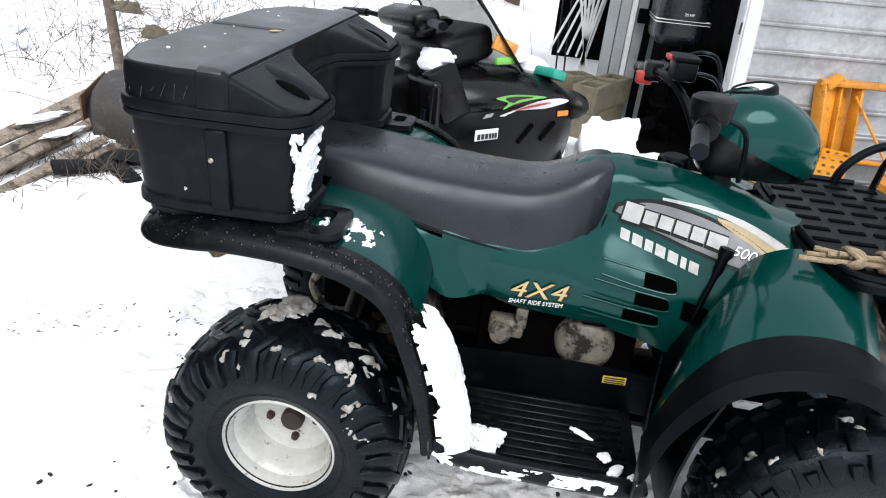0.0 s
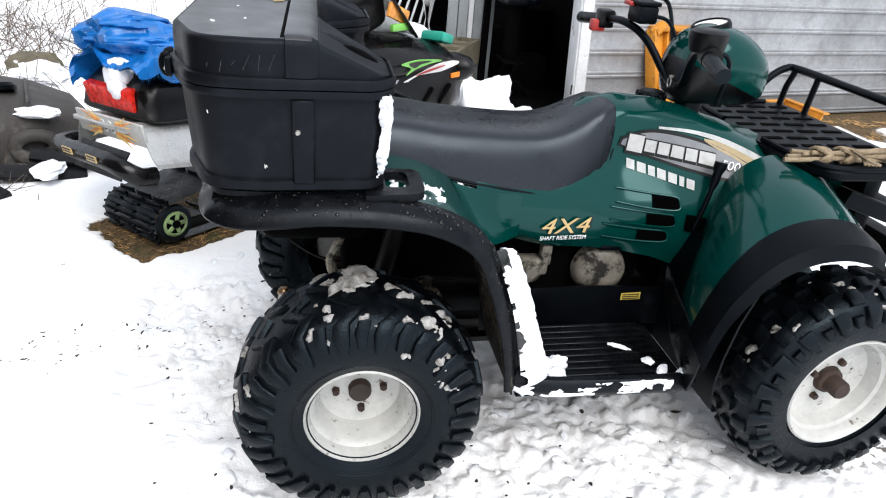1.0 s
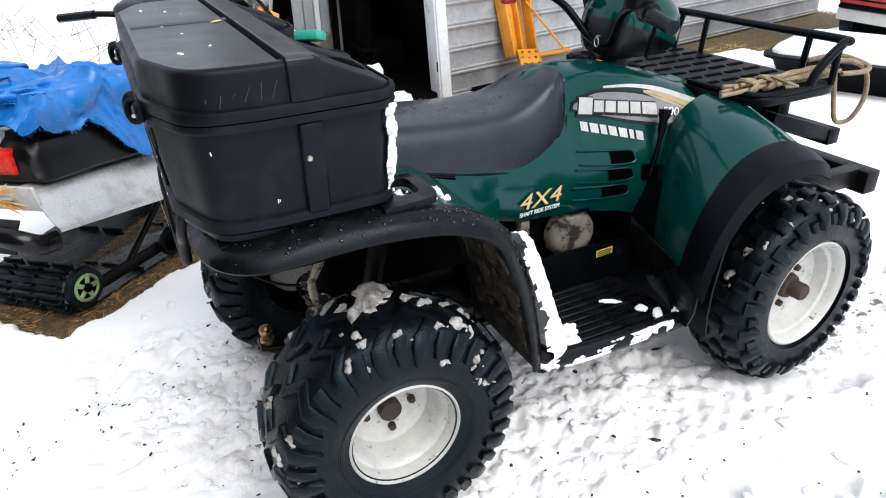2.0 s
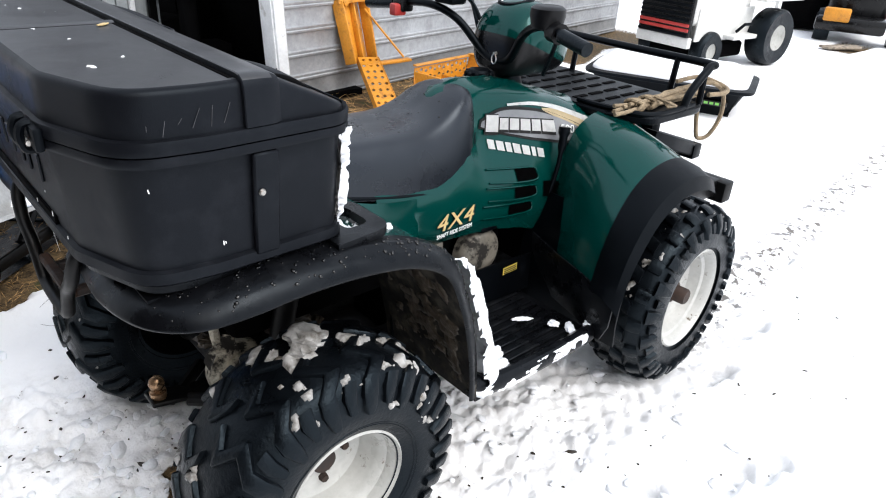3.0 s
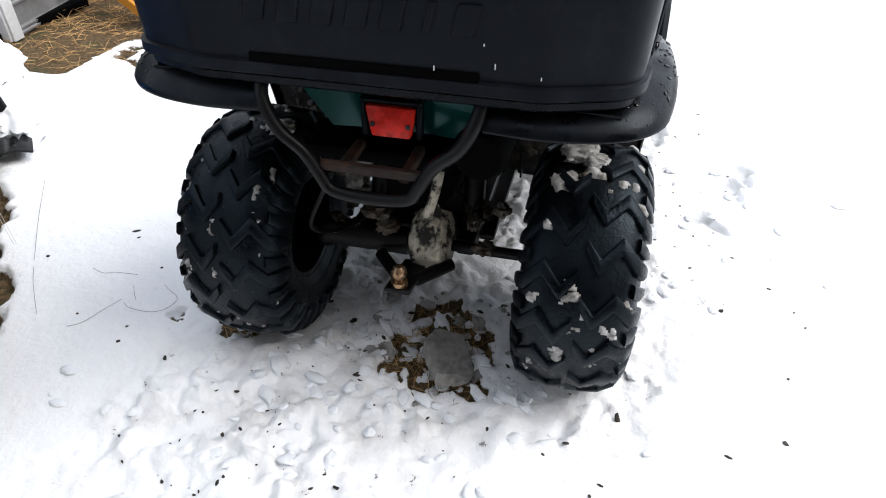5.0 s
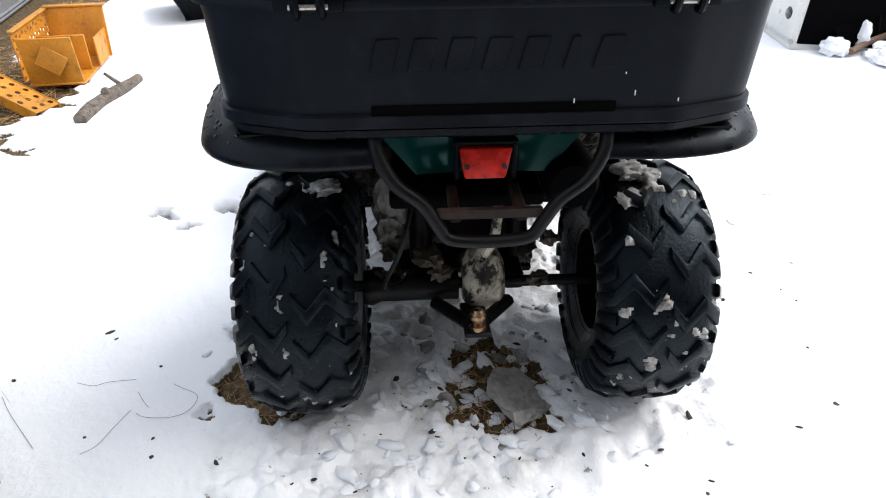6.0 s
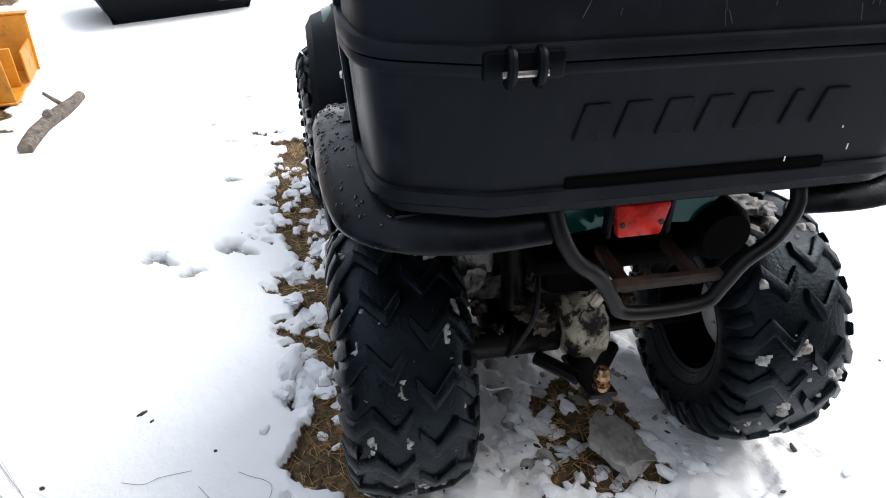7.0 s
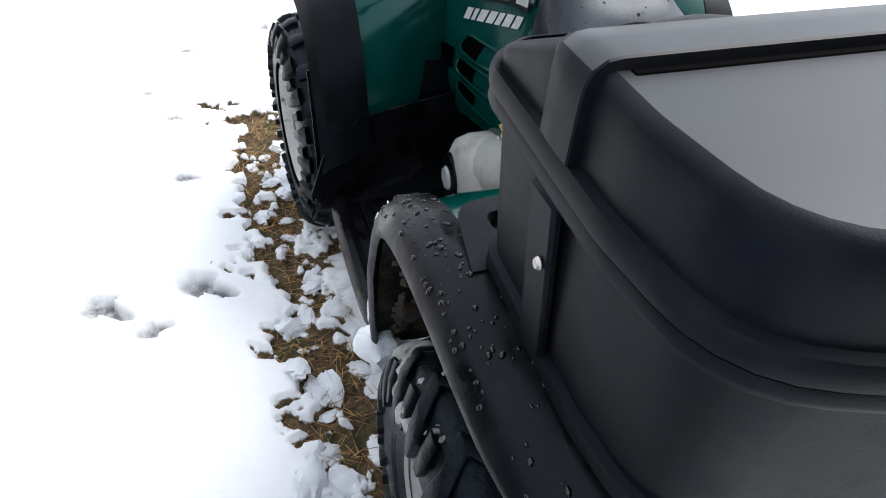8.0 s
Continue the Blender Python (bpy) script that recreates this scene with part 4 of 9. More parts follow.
for s_ in (-1, 1):
    ys = [0.10, 0.16, 0.24, 0.33, 0.40, 0.445]
    fender = part("rear_fender", bm_sheet([[(x, y * s_, z) for x, y, z in r] for r in fender_rows([p for p in rear_line if -0.06 < p[0] < 0.30], ys, lambda y: -0.006 * (y > 0.42) - 0.02 * max(0, 0.2 - y))], 0.004), M["green"], quad, "dark green rear fender, wet, with snow crumbs")
    part("fender_deck", bm_sheet([[(x, y * s_, z - 0.003) for y in (0.10, 0.2, 0.3, 0.38, 0.42)] for x, z in ((-0.30, .808), (-0.2, .812), (-0.1, .818), (-0.03, .818))], 0.005), M["wet"], fender)
    part("fender_flare", bm_sheet(rear_flare(s_), 0.006), M["wet"], fender, "black wet plastic fender lip")
    part("arch_liner", bm_sheet([[(x - 0.012, y * s_, z - 0.012) for x, y, z in r] for r in fender_rows([p for p in rear_line if p[0] > 0.05], [0.17, 0.25, 0.34, 0.42, 0.50], lambda y: -0.004)], 0.005), M["mud"], fender, "mud-splashed black inner arch")
    # flank web from fender to side panel
    web = [[(0.05, 0.19 * s_, 0.80), (0.18, 0.195 * s_, 0.765), (0.30, 0.187 * s_, 0.73), (0.42, 0.178 * s_, 0.71)], [(0.10, 0.25 * s_, 0.79), (0.20, 0.24 * s_, 0.74), (0.31, 0.21 * s_, 0.66), (0.42, 0.186 * s_, 0.64)], [(0.20, 0.33 * s_, 0.74), (0.255, 0.30 * s_, 0.69), (0.33, 0.24 * s_, 0.60), (0.42, 0.185 * s_, 0.60)]]
    fine_web = [catmull(r, 5) for r in web]
    fine_web = [list(c) for c in zip(*[catmull(col, 5) for col in zip(*fine_web)])]
    part("fender_web", bm_sheet(fine_web, 0.004), M["green"], fender)

# -- front fenders --
FRONT = {
    0.19: [(.935, .48), (.945, .58), (.965, .70), (1.0, .78), (1.06, .82), (1.13, .828), (1.20, .815), (1.26, .78)],
    0.30: [(.87, .47), (.885, .58), (.912, .69), (.96, .77), (1.03, .808), (1.11, .812), (1.18, .79), (1.235, .75)],
    0.40: [(.825, .465), (.845, .56), (.878, .66), (.932, .74), (1.01, .785), (1.09, .79), (1.16, .77), (1.21, .735)],
    0.465: [(.805, .46), (.826, .545), (.86, .63), (.918, .71), (.99, .752), (1.07, .765), (1.14, .755), (1.185, .73)],
}
FLARE = {
    0.46: [(.803, .46), (.824, .545), (.858, .63), (.916, .71), (.99, .753), (1.07, .766), (1.142, .756), (1.19, .73)],
    0.505: [(.796, .455), (.816, .54), (.85, .622), (.908, .70), (.985, .745), (1.07, .758), (1.142, .748), (1.19, .722)],
    0.54: [(.793, .44), (.812, .53), (.846, .61), (.905, .685), (.983, .73), (1.068, .742), (1.138, .732), (1.185, .708)],
    0.556: [(.80, .42), (.822, .515), (.858, .59), (.915, .66), (.99, .70), (1.065, .71), (1.132, .70), (1.178, .68)],
}
for s_ in (-1, 1):
    rows = [[(x, y * s_, z) for x, z in curve2(FRONT[y], 4)] for y in sorted(FRONT)]
    fender = part("front_fender", bm_sheet(rows, 0.004), M["green"], quad, "glossy dark green front fender")
    inner_, wide, up_ = (0.46, 1.0, 0.0) if s_ < 0 else (0.405, 1.18, 0.006)
    rows = [[(x - up_, (inner_ + (y - 0.46) * wide) * s_, z + up_ + (0.022 if s_ > 0 and y < 0.5 else 0.0)) for x, z in curve2(FLARE[y], 4)] for y in sorted(FLARE)]
    part("fender_flare", bm_sheet(rows, 0.005), M["black"], fender, "black plastic fender lip")
    rows = [[(0.875, 0.19 * s_, 0.50), (0.845, 0.30 * s_, 0.49), (0.815, 0.42 * s_, 0.485), (0.80, 0.50 * s_, 0.47), (0.797, 0.545 * s_, 0.45)] if s_ < 0 else [(0.87, 0.19, 0.56), (0.838, 0.30, 0.56), (0.81, 0.42, 0.555), (0.802, 0.48, 0.52), (0.795, 0.515, 0.47)],
            [(0.88, 0.19 * s_, 0.42), (0.85, 0.30 * s_, 0.41), (0.82, 0.42 * s_, 0.40), (0.80, 0.50 * s_, 0.39), (0.79, 0.545 * s_, 0.385)],
            [(0.90, 0.19 * s_, 0.33), (0.87, 0.30 * s_, 0.33), (0.835, 0.42 * s_, 0.33), (0.81, 0.48 * s_, 0.325), (0.80, 0.52 * s_, 0.33)]]
    part("splash_guard", bm_sheet(rows, 0.005), M["wet"], fender, "black splash guard ahead of the footwell")
    part("arch_wall", bm_sheet([[(x, y * s_, z) for y in (0.15, 0.25, 0.36, 0.45, 0.52)] for x, z in ((0.92, 0.62), (0.89, 0.52), (0.875, 0.42), (0.872, 0.34), (0.88, 0.27))], 0.006), M["black"], fender)
    part("arch_liner", bm_sheet([[(x + 0.03, y * s_, z - 0.03) for x, z in curve2(FRONT[y], 4)] for y in sorted(FRONT)], 0.005), M["mud"], fender)

# -- footwells and engine --
for s_ in (-1, 1):
    tray = part("footwell", bm_box((0.46, 0.30, 0.012), Matrix.Translation((0.60, 0.335 * s_, 0.315)), 0.004, 1), M["wet"], quad, "black ribbed footwell with snow")
    for k in range(9):
        part("tread_rib", bm_box((0.40, 0.01, 0.01), Matrix.Translation((0.60, (0.215 + 0.027 * k) * s_, 0.325)), 0.002, 1), M["wet"], tray)
    part("footwell_edge", bm_tube([(0.36, 0.47 * s_, 0.37), (0.42, 0.485 * s_, 0.345), (0.6, 0.487 * s_, 0.335), (0.78, 0.483 * s_, 0.33), (0.83, 0.47 * s_, 0.335)], 0.022, 10, smooth=5, flat=1.2), M["wet"], tray, "rounded black outer edge")
    part("side_guard", bm_sheet([[(x, (0.19 + 0.012 * (0.5 - z) / 0.2) * s_, z + 0.012 * math.sin((x - 0.36) * 6)) for z in (0.432, 0.425, 0.39, 0.35, 0.315)] for x in (0.34, 0.42, 0.5, 0.6, 0.7, 0.8, 0.88)], 0.005), M["black"], quad, "black plastic side guard below the engine")
sticker = part("warning_label", bm_box((0.058, 0.001, 0.022), Matrix.Translation((0.772, -0.2015, 0.412)) @ Matrix.Rotation(radians(-2), 4, "Y"), 0), M["yellow"], quad, "small yellow warning label with black bars")
for k in range(3):
    part("label_bar", bm_box((0.05, 0.001, 0.003), Matrix.Translation((0.772, -0.2027, 0.418 - 0.0065 * k)) @ Matrix.Rotation(radians(-2), 4, "Y"), 0), M["ink"], sticker)
# engine block coloured near-black, as deep as the shade it sits in
engine = part("engine_block", bm_box((0.42, 0.2, 0.3), Matrix.Translation((0.62, 0, 0.42)), 0.02), M["dark"], quad, "dirty engine block, shade painted near-black")
rot = Matrix.Rotation(radians(0), 4, "X")
for s_ in (-1, 1):
    part("engine_cover", bm_turn([(0.0, 0.05), (0.03, 0.05), (0.05, 0.046), (0.062, 0.036), (0.066, 0.02), (0.068, 0.0)], 30, Matrix.Translation((0.69, -0.12, 0.468)) @ Matrix.Diagonal((1.15, -1, 1.15, 1)) if s_ < 0 else Matrix.Translation((0.68, 0.115, 0.47)) @ Matrix.Diagonal((1.2, 1, 1.2, 1))), M["cast"], engine, "round cast engine cover with dried mud")
part("engine_cap", bm_box((0.07, 0.04, 0.022), Matrix.Translation((0.70, -0.155, 0.553)), 0.008), M["black"], engine)
part("carburettor", bm_join(bm_box((0.09, 0.05, 0.05), Matrix.Translation((0.485, -0.14, 0.488)), 0.01), bm_turn([(0.0, 0.03), (0.026, 0.03), (0.028, 0.0)], 18, Matrix.Translation((0.472, -0.165, 0.488)) @ Matrix.Diagonal((1, -1, 1, 1))), bm_box((0.03, 0.03, 0.06), Matrix.Translation((0.52, -0.15, 0.525)), 0.006)), M["cast"], engine, "grey cast carburettor")
housing = part("clutch_housing", bm_turn([(0.0, 0.262), (0.05, 0.262), (0.085, 0.256), (0.105, 0.24), (0.112, 0.215), (0.112, 0.12), (0.10, 0.11)], 36, Matrix.Translation((0.615, 0, 0.47)) @ Matrix.Diagonal((1.15, 1, 1, 1))), M["pvt"], engine, "pale grey belt-drive housing")
part("drive_duct", bm_tube([(0.60, 0.19, 0.53), (0.50, 0.19, 0.58), (0.42, 0.18, 0.62), (0.36, 0.17, 0.64)], [0.06, 0.055, 0.05, 0.045], 14, smooth=4), M["pvt"], housing)
vent = part("housing_vent", bm_turn([(0.0, 0.012), (0.035, 0.012), (0.05, 0.009), (0.055, 0.0)], 26, Matrix.Translation((0.665, 0.257, 0.47))), M["black"], housing, "black round vent cover")
part("vent_cap", bm_turn([(0.0, 0.018), (0.022, 0.017), (0.028, 0.011)], 20, Matrix.Translation((0.665, 0.257, 0.47))), M["silverdecal"], vent)

# -- chassis and rear end --
part("frame_rail", bm_join(bm_box((1.35, 0.05, 0.05), Matrix.Translation((0.68, -0.11, 0.285)), 0.01), bm_box((1.35, 0.05, 0.05), Matrix.Translation((0.68, 0.11, 0.285)), 0.01)), M["frame"], quad)
part("belly_pan", bm_box((1.05, 0.34, 0.02), Matrix.Translation((0.62, 0, 0.262)), 0.008), M["frame"], quad, "black belly pan")
axle = part("rear_axle", bm_turn([(0.0, 0.30), (0.014, 0.30), (0.014, -0.30), (0.0, -0.30)], 14, Matrix.Translation((0, 0, 0.29))), M["frame"], quad, "black axle shaft")
part("swing_arm", bm_tube([(0.42, 0.1, 0.30), (0.2, 0.15, 0.29), (0.0, 0.16, 0.285)], 0.035, 10, smooth=4), M["frame"], axle, "mud-caked swing arm")
part("axle_tube", bm_turn([(0.0, 0.26), (0.042, 0.26), (0.045, 0.24), (0.036, 0.22), (0.036, 0.03), (0.0, 0.03)], 20, Matrix.Translation((0, 0, 0.285))), M["frame"], axle)
part("gear_case", bm_join(bm_turn([(0.0, 0.05), (0.05, 0.05), (0.075, 0.035), (0.08, 0.0), (0.075, -0.035), (0.05, -0.05), (0.0, -0.05)], 22, Matrix.Translation((0.0, -0.03, 0.30))), bm_lump((0.085, 0.07, 0.15), Matrix.Translation((-0.035, -0.035, 0.335)), 5, 0.4, 3, 2.4), bm_tube([(-0.05, -0.03, 0.40), (-0.06, -0.05, 0.47), (-0.02, -0.06, 0.55)], 0.012, 7, smooth=4)), M["casemud"], axle, "cast gear case with pale mud")
part("hitch", bm_join(bm_box((0.17, 0.06, 0.012), Matrix.Translation((-0.13, 0, 0.275)) @ Matrix.Rotation(radians(12), 4, "Y"), 0.003, 1), bm_tube([(-0.05, 0.09, 0.27), (-0.13, 0.02, 0.268)], 0.016, 8), bm_tube([(-0.05, -0.09, 0.27), (-0.13, -0.02, 0.268)], 0.016, 8)), M["frame"], axle, "dark steel hitch tongue")
part("hitch_ball", bm_turn([(0.0, 0.075), (0.012, 0.073), (0.02, 0.064), (0.0235, 0.052), (0.02, 0.04), (0.014, 0.032), (0.014, 0.026), (0.024, 0.024), (0.024, 0.0), (0.0, 0.0)], 24, Matrix.Translation((-0.19, 0, 0.29)) @ Matrix.Rotation(radians(90), 4, "X") @ Matrix.Scale(0.8, 4)), M["bronze"], axle, "shiny brownish steel hitch ball")
for s_ in (-1, 1):
    part("shock_absorber", bm_tube([(0.05, 0.12 * s_, 0.34), (0.12, 0.11 * s_, 0.62)], 0.028, 10), M["frame"], quad)
part("rear_panel", bm_sheet([[(-0.172 - 0.015 * abs(t), t * 0.23 * (1 - 0.45 * (k / 4)), 0.805 - 0.13 * k / 4) for t in (-1, -0.8, -0.4, 0, 0.4, 0.8, 1)] for k in range(5)], 0.004), M["green"], quad, "dark green panel round the tail light")
bm = bm_box((0.02, 0.09, 0.064), Matrix.Translation((-0.213, 0, 0.71)), 0.006)
for v in bm.verts:
    v.co.y = v.co.y * (1 + 4.0 * (v.co.z - 0.71)) - 0.004
lamp = part("tail_light", bm, M["red"], quad, "red tail light lens")
part("tail_light_bezel", bm_join(bm_box((0.022, 0.122, 0.012), Matrix.Translation((-0.208, -0.004, 0.75)), 0.004, 1), bm_box((0.022, 0.012, 0.08), Matrix.Translation((-0.208, 0.05, 0.715)), 0.004, 1), bm_box((0.022, 0.012, 0.08), Matrix.Translation((-0.208, -0.058, 0.715)), 0.004, 1)), M["black"], lamp)
for s_ in (-1, 1):
    part("lens_screw", bm_turn([(0.0, 0.002), (0.005, 0.002), (0.005, 0.0)], 10, Matrix.Translation((-0.2235, 0.035 * s_ - 0.004, 0.705)) @ Matrix.Rotation(radians(90), 4, "Z")), M["ink"], lamp)
loop = [(-0.30, 0.195, 0.83), (-0.335, 0.192, 0.79), (-0.345, 0.165, 0.735), (-0.345, 0.12, 0.695), (-0.345, 0.092, 0.65), (-0.345, 0.07, 0.622), (-0.345, 0.0, 0.615), (-0.345, -0.07, 0.622), (-0.345, -0.092, 0.65), (-0.345, -0.12, 0.695), (-0.345, -0.165, 0.735), (-0.335, -0.192, 0.79), (-0.30, -0.195, 0.83)]
bar = part("rear_bumper", bm_tube(loop, 0.0125, 10, smooth=4), M["frame"], quad, "bent black tube bumper, rusty at the bottom")
part("bumper_stay", bm_join(bm_box((0.02, 0.19, 0.018), Matrix.Translation((-0.335, 0, 0.668)), 0.004, 1), bm_box((0.12, 0.02, 0.02), Matrix.Translation((-0.27, 0.06, 0.655)), 0.004, 1), bm_box((0.12, 0.02, 0.02), Matrix.Translation((-0.27, -0.06, 0.655)), 0.004, 1)), M["rustbar"], bar, "rusty cross bar")
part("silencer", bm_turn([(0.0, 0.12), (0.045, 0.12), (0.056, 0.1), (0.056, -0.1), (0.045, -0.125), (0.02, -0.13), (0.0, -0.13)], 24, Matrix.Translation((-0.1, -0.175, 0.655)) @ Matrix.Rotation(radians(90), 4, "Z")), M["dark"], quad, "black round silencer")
# tray and frame blocks fill the underbody with near-black in place of shade
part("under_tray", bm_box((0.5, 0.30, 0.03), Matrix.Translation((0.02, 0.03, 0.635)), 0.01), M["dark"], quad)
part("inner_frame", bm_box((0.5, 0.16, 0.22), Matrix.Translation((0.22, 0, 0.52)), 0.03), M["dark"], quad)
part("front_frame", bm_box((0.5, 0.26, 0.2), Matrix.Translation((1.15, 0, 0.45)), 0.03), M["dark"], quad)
part("brake_cable", bm_tube([(-0.1, 0.13, 0.60), (-0.2, 0.16, 0.52), (-0.19, 0.2, 0.42), (-0.1, 0.17, 0.36), (0.0, 0.12, 0.36)], 0.005, 6, smooth=6), M["frame"], quad)
for s_ in (-1, 1):
    part("front_axle", bm_tube([(1.264, 0.1 * s_, 0.32), (1.264, 0.36 * s_, 0.30)], 0.018, 10), M["frame"], quad)
    part("front_strut", bm_tube([(1.24, 0.33 * s_, 0.32), (1.19, 0.22 * s_, 0.72)], 0.026, 10), M["frame"], quad)

# -- front rack, bumper and rope --
rack = part("front_rack", bm_poly([(p.x, p.y) for p in rounded([(1.10, -0.22, 0.03), (1.17, -0.335, 0.05), (1.47, -0.335, 0.06), (1.47, 0.335, 0.06), (1.17, 0.335, 0.05), (1.10, 0.22, 0.03)])], 0.026, Matrix.Translation((0, 0, 0.812)), 0.006), M["black"], quad, "black plastic front rack with slots")
# slots are near-black strips on the solid rack, shade put in as colour
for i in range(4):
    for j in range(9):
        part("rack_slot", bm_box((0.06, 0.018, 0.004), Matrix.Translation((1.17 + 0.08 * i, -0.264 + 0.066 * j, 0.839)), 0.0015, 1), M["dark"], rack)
for s_ in (-1, 1):
    part("rack_lip", bm_tube([(1.115, 0.1 * s_, 0.845), (1.125, 0.22 * s_, 0.845), (1.18, 0.32 * s_, 0.842), (1.40, 0.325 * s_, 0.842)], 0.008, 8, smooth=4), M["black"], rack)
rail = [(1.345, -0.322, 0.835), (1.36, -0.325, 0.88), (1.40, -0.33, 0.925), (1.445, -0.328, 0.953), (1.475, -0.30, 0.956), (1.48, 0.0, 0.954), (1.475, 0.30, 0.956), (1.445, 0.328, 0.953), (1.40, 0.33, 0.925), (1.36, 0.325, 0.88), (1.345, 0.322, 0.835)]
part("rack_rail", bm_tube(rail, 0.0125, 10, smooth=5), M["black"], rack, "black steel tube rail")
for s_ in (-1, 1):
    part("rail_post", bm_tube([(1.475, 0.2 * s_, 0.954), (1.462, 0.2 * s_, 0.835)], 0.010, 8), M["black"], rack)
    part("rail_post", bm_tube([(1.468, 0.305 * s_, 0.954), (1.455, 0.312 * s_, 0.90), (1.45, 0.315 * s_, 0.835)], 0.010, 8), M["black"], rack)
part("front_bumper", bm_join(bm_box((0.06, 0.80, 0.075), Matrix.Translation((1.64, 0, 0.52)), 0.008), bm_box((0.28, 0.05, 0.06), Matrix.Translation((1.50, -0.34, 0.53)), 0.008), bm_box((0.28, 0.05, 0.06), Matrix.Translation((1.50, 0.34, 0.53)), 0.008)), M["frame"], quad, "black square steel front bumper")
part("rack_support", bm_join(bm_box((0.32, 0.05, 0.045), Matrix.Translation((1.42, -0.27, 0.70)) @ Matrix.Rotation(radians(18), 4, "Y"), 0.006), bm_box((0.32, 0.05, 0.045), Matrix.Translation((1.42, 0.27, 0.70)) @ Matrix.Rotation(radians(18), 4, "Y"), 0.006), bm_box((0.05, 0.6, 0.05), Matrix.Translation((1.55, 0, 0.655)), 0.006)), M["black"], quad, "black steel support under the rack")
part("nose_panel", bm_box((0.06, 0.42, 0.2), Matrix.Translation((1.42, 0, 0.68)), 0.02), M["black"], quad)

# -- handlebar and headlight pod --
PY = 0.045
pod_st = [(0.865, 0.045, 0.975, 0.045), (0.875, 0.085, 0.98, 0.075), (0.91, 0.108, 1.0, 0.098), (0.965, 0.114, 1.01, 0.108), (1.03, 0.11, 1.005, 0.104), (1.085, 0.096, 0.992, 0.088), (1.12, 0.072, 0.98, 0.066), (1.132, 0.04, 0.975, 0.04)]
sts = catmull([(x, w, z) for x, w, z, h in pod_st], 3)
hts = catmull([(x, h, 0) for x, w, z, h in pod_st], 3)


def pod_body():
    rr = []
    for p, q in zip(sts, hts):
        ring = []
        for i in range(28):
            a = 2 * math.pi * i / 28
            c, s = math.cos(a), math.sin(a)
            e = 0.8
            ring.append((p.x + 0.10 * (s * q.y) * -0.35, PY + p.y * math.copysign(abs(c) ** e, c), p.z + q.y * math.copysign(abs(s) ** e, s)))
        rr.append(ring)
    return bm_rings(rr)


bm = pod_body()
bmesh.ops.bisect_plane(bm, geom=bm.verts[:] + bm.edges[:] + bm.faces[:], plane_co=(0.9, 0, 1.015), plane_no=(0.4, 0, 1), clear_inner=True)
pod = part("headlight_pod", bm, M["green"], quad, "dark green headlight pod with round gauge")
bm = pod_body()
bmesh.ops.bisect_plane(bm, geom=bm.verts[:] + bm.edges[:] + bm.faces[:], plane_co=(0.9, 0, 1.015), plane_no=(0.4, 0, 1), clear_outer=True)
part("pod_lower", bm, M["hood"], pod, "black lower half of the pod")
gm = Matrix.Translation((0.962, PY + 0.012, 1.108)) @ Matrix.Rotation(radians(-16), 4, "Y") @ Matrix.Rotation(radians(90), 4, "X")
part("gauge", bm_turn([(0.0, 0.008), (0.044, 0.008), (0.044, 0.0)], 30, gm), M["white"], pod, "white round gauge face")
part("gauge_ring", bm_turn([(0.044, 0.013), (0.05, 0.012), (0.054, 0.004), (0.054, -0.01), (0.044, -0.004), (0.044, 0.013)], 30, gm), M["black"], pod)
part("key", bm_join(bm_tube([(0.872, PY - 0.02, 0.975), (0.855, PY - 0.02, 0.975)], 0.005, 8), bm_tube([(0.856 , PY - 0.02 + 0.009 * math.cos(a), 0.96 + 0.014 * math.sin(a)) for a in [2 * math.pi * i / 12 for i in range(12)]], 0.0018, 6, closed=True)), M["steel"], pod, "ignition key on a wire ring")
part("pod_label", bm_box((0.004, 0.07, 0.006), Matrix.Translation((0.893, PY, 1.048)) @ Matrix.Rotation(radians(25), 4, "Y"), 0), M["ink"], pod)
for ob in (pod, *pod.children):
    ob.data.transform(Matrix.Translation((0.022, 0.016, 0.0)))
part("steering_stem", bm_tube([(0.95, PY * 0.5, 0.86), (0.93, PY, 0.96)], 0.035, 12), M["black"], quad)
bars = part("handlebar", bm_tube([(0.775, 0.50, 1.06), (0.79, 0.38, 1.075), (0.81, 0.25, 1.085), (0.85, 0.17, 1.05), (0.89, 0.10, 0.97), (0.895, 0.045, 0.955), (0.89, -0.01, 0.97), (0.86, -0.08, 1.05), (0.83, -0.16, 1.085), (0.81, -0.25, 1.08), (0.79, -0.34, 1.065)], 0.0115, 10, smooth=5), M["black"], quad, "black steel handlebar turned slightly")
part("grip", bm_tube([(0.772, 0.505, 1.058), (0.786, 0.385, 1.072)], 0.0175, 14), M["rubber"], bars, "black rubber grip")
part("grip", bm_tube([(0.789, -0.345, 1.063), (0.806, -0.25, 1.078)], 0.018, 14), M["rubber"], bars, "black rubber grip")
part("switch_box", bm_box((0.05, 0.045, 0.055), Matrix.Translation((0.79, 0.355, 1.078)), 0.008), M["plasticgrey"], bars, "dark grey switch housing")
part("switch_box", bm_box((0.045, 0.03, 0.035), Matrix.Translation((0.768, 0.352, 1.058)), 0.006), M["redpaint"], bars, "red switch block")
part("brake_lever", bm_tube([(0.80, 0.31, 1.085), (0.82, 0.36, 1.092), (0.835, 0.43, 1.087), (0.83, 0.48, 1.085)], 0.0065, 8, smooth=4), M["black"], bars, "black brake lever")
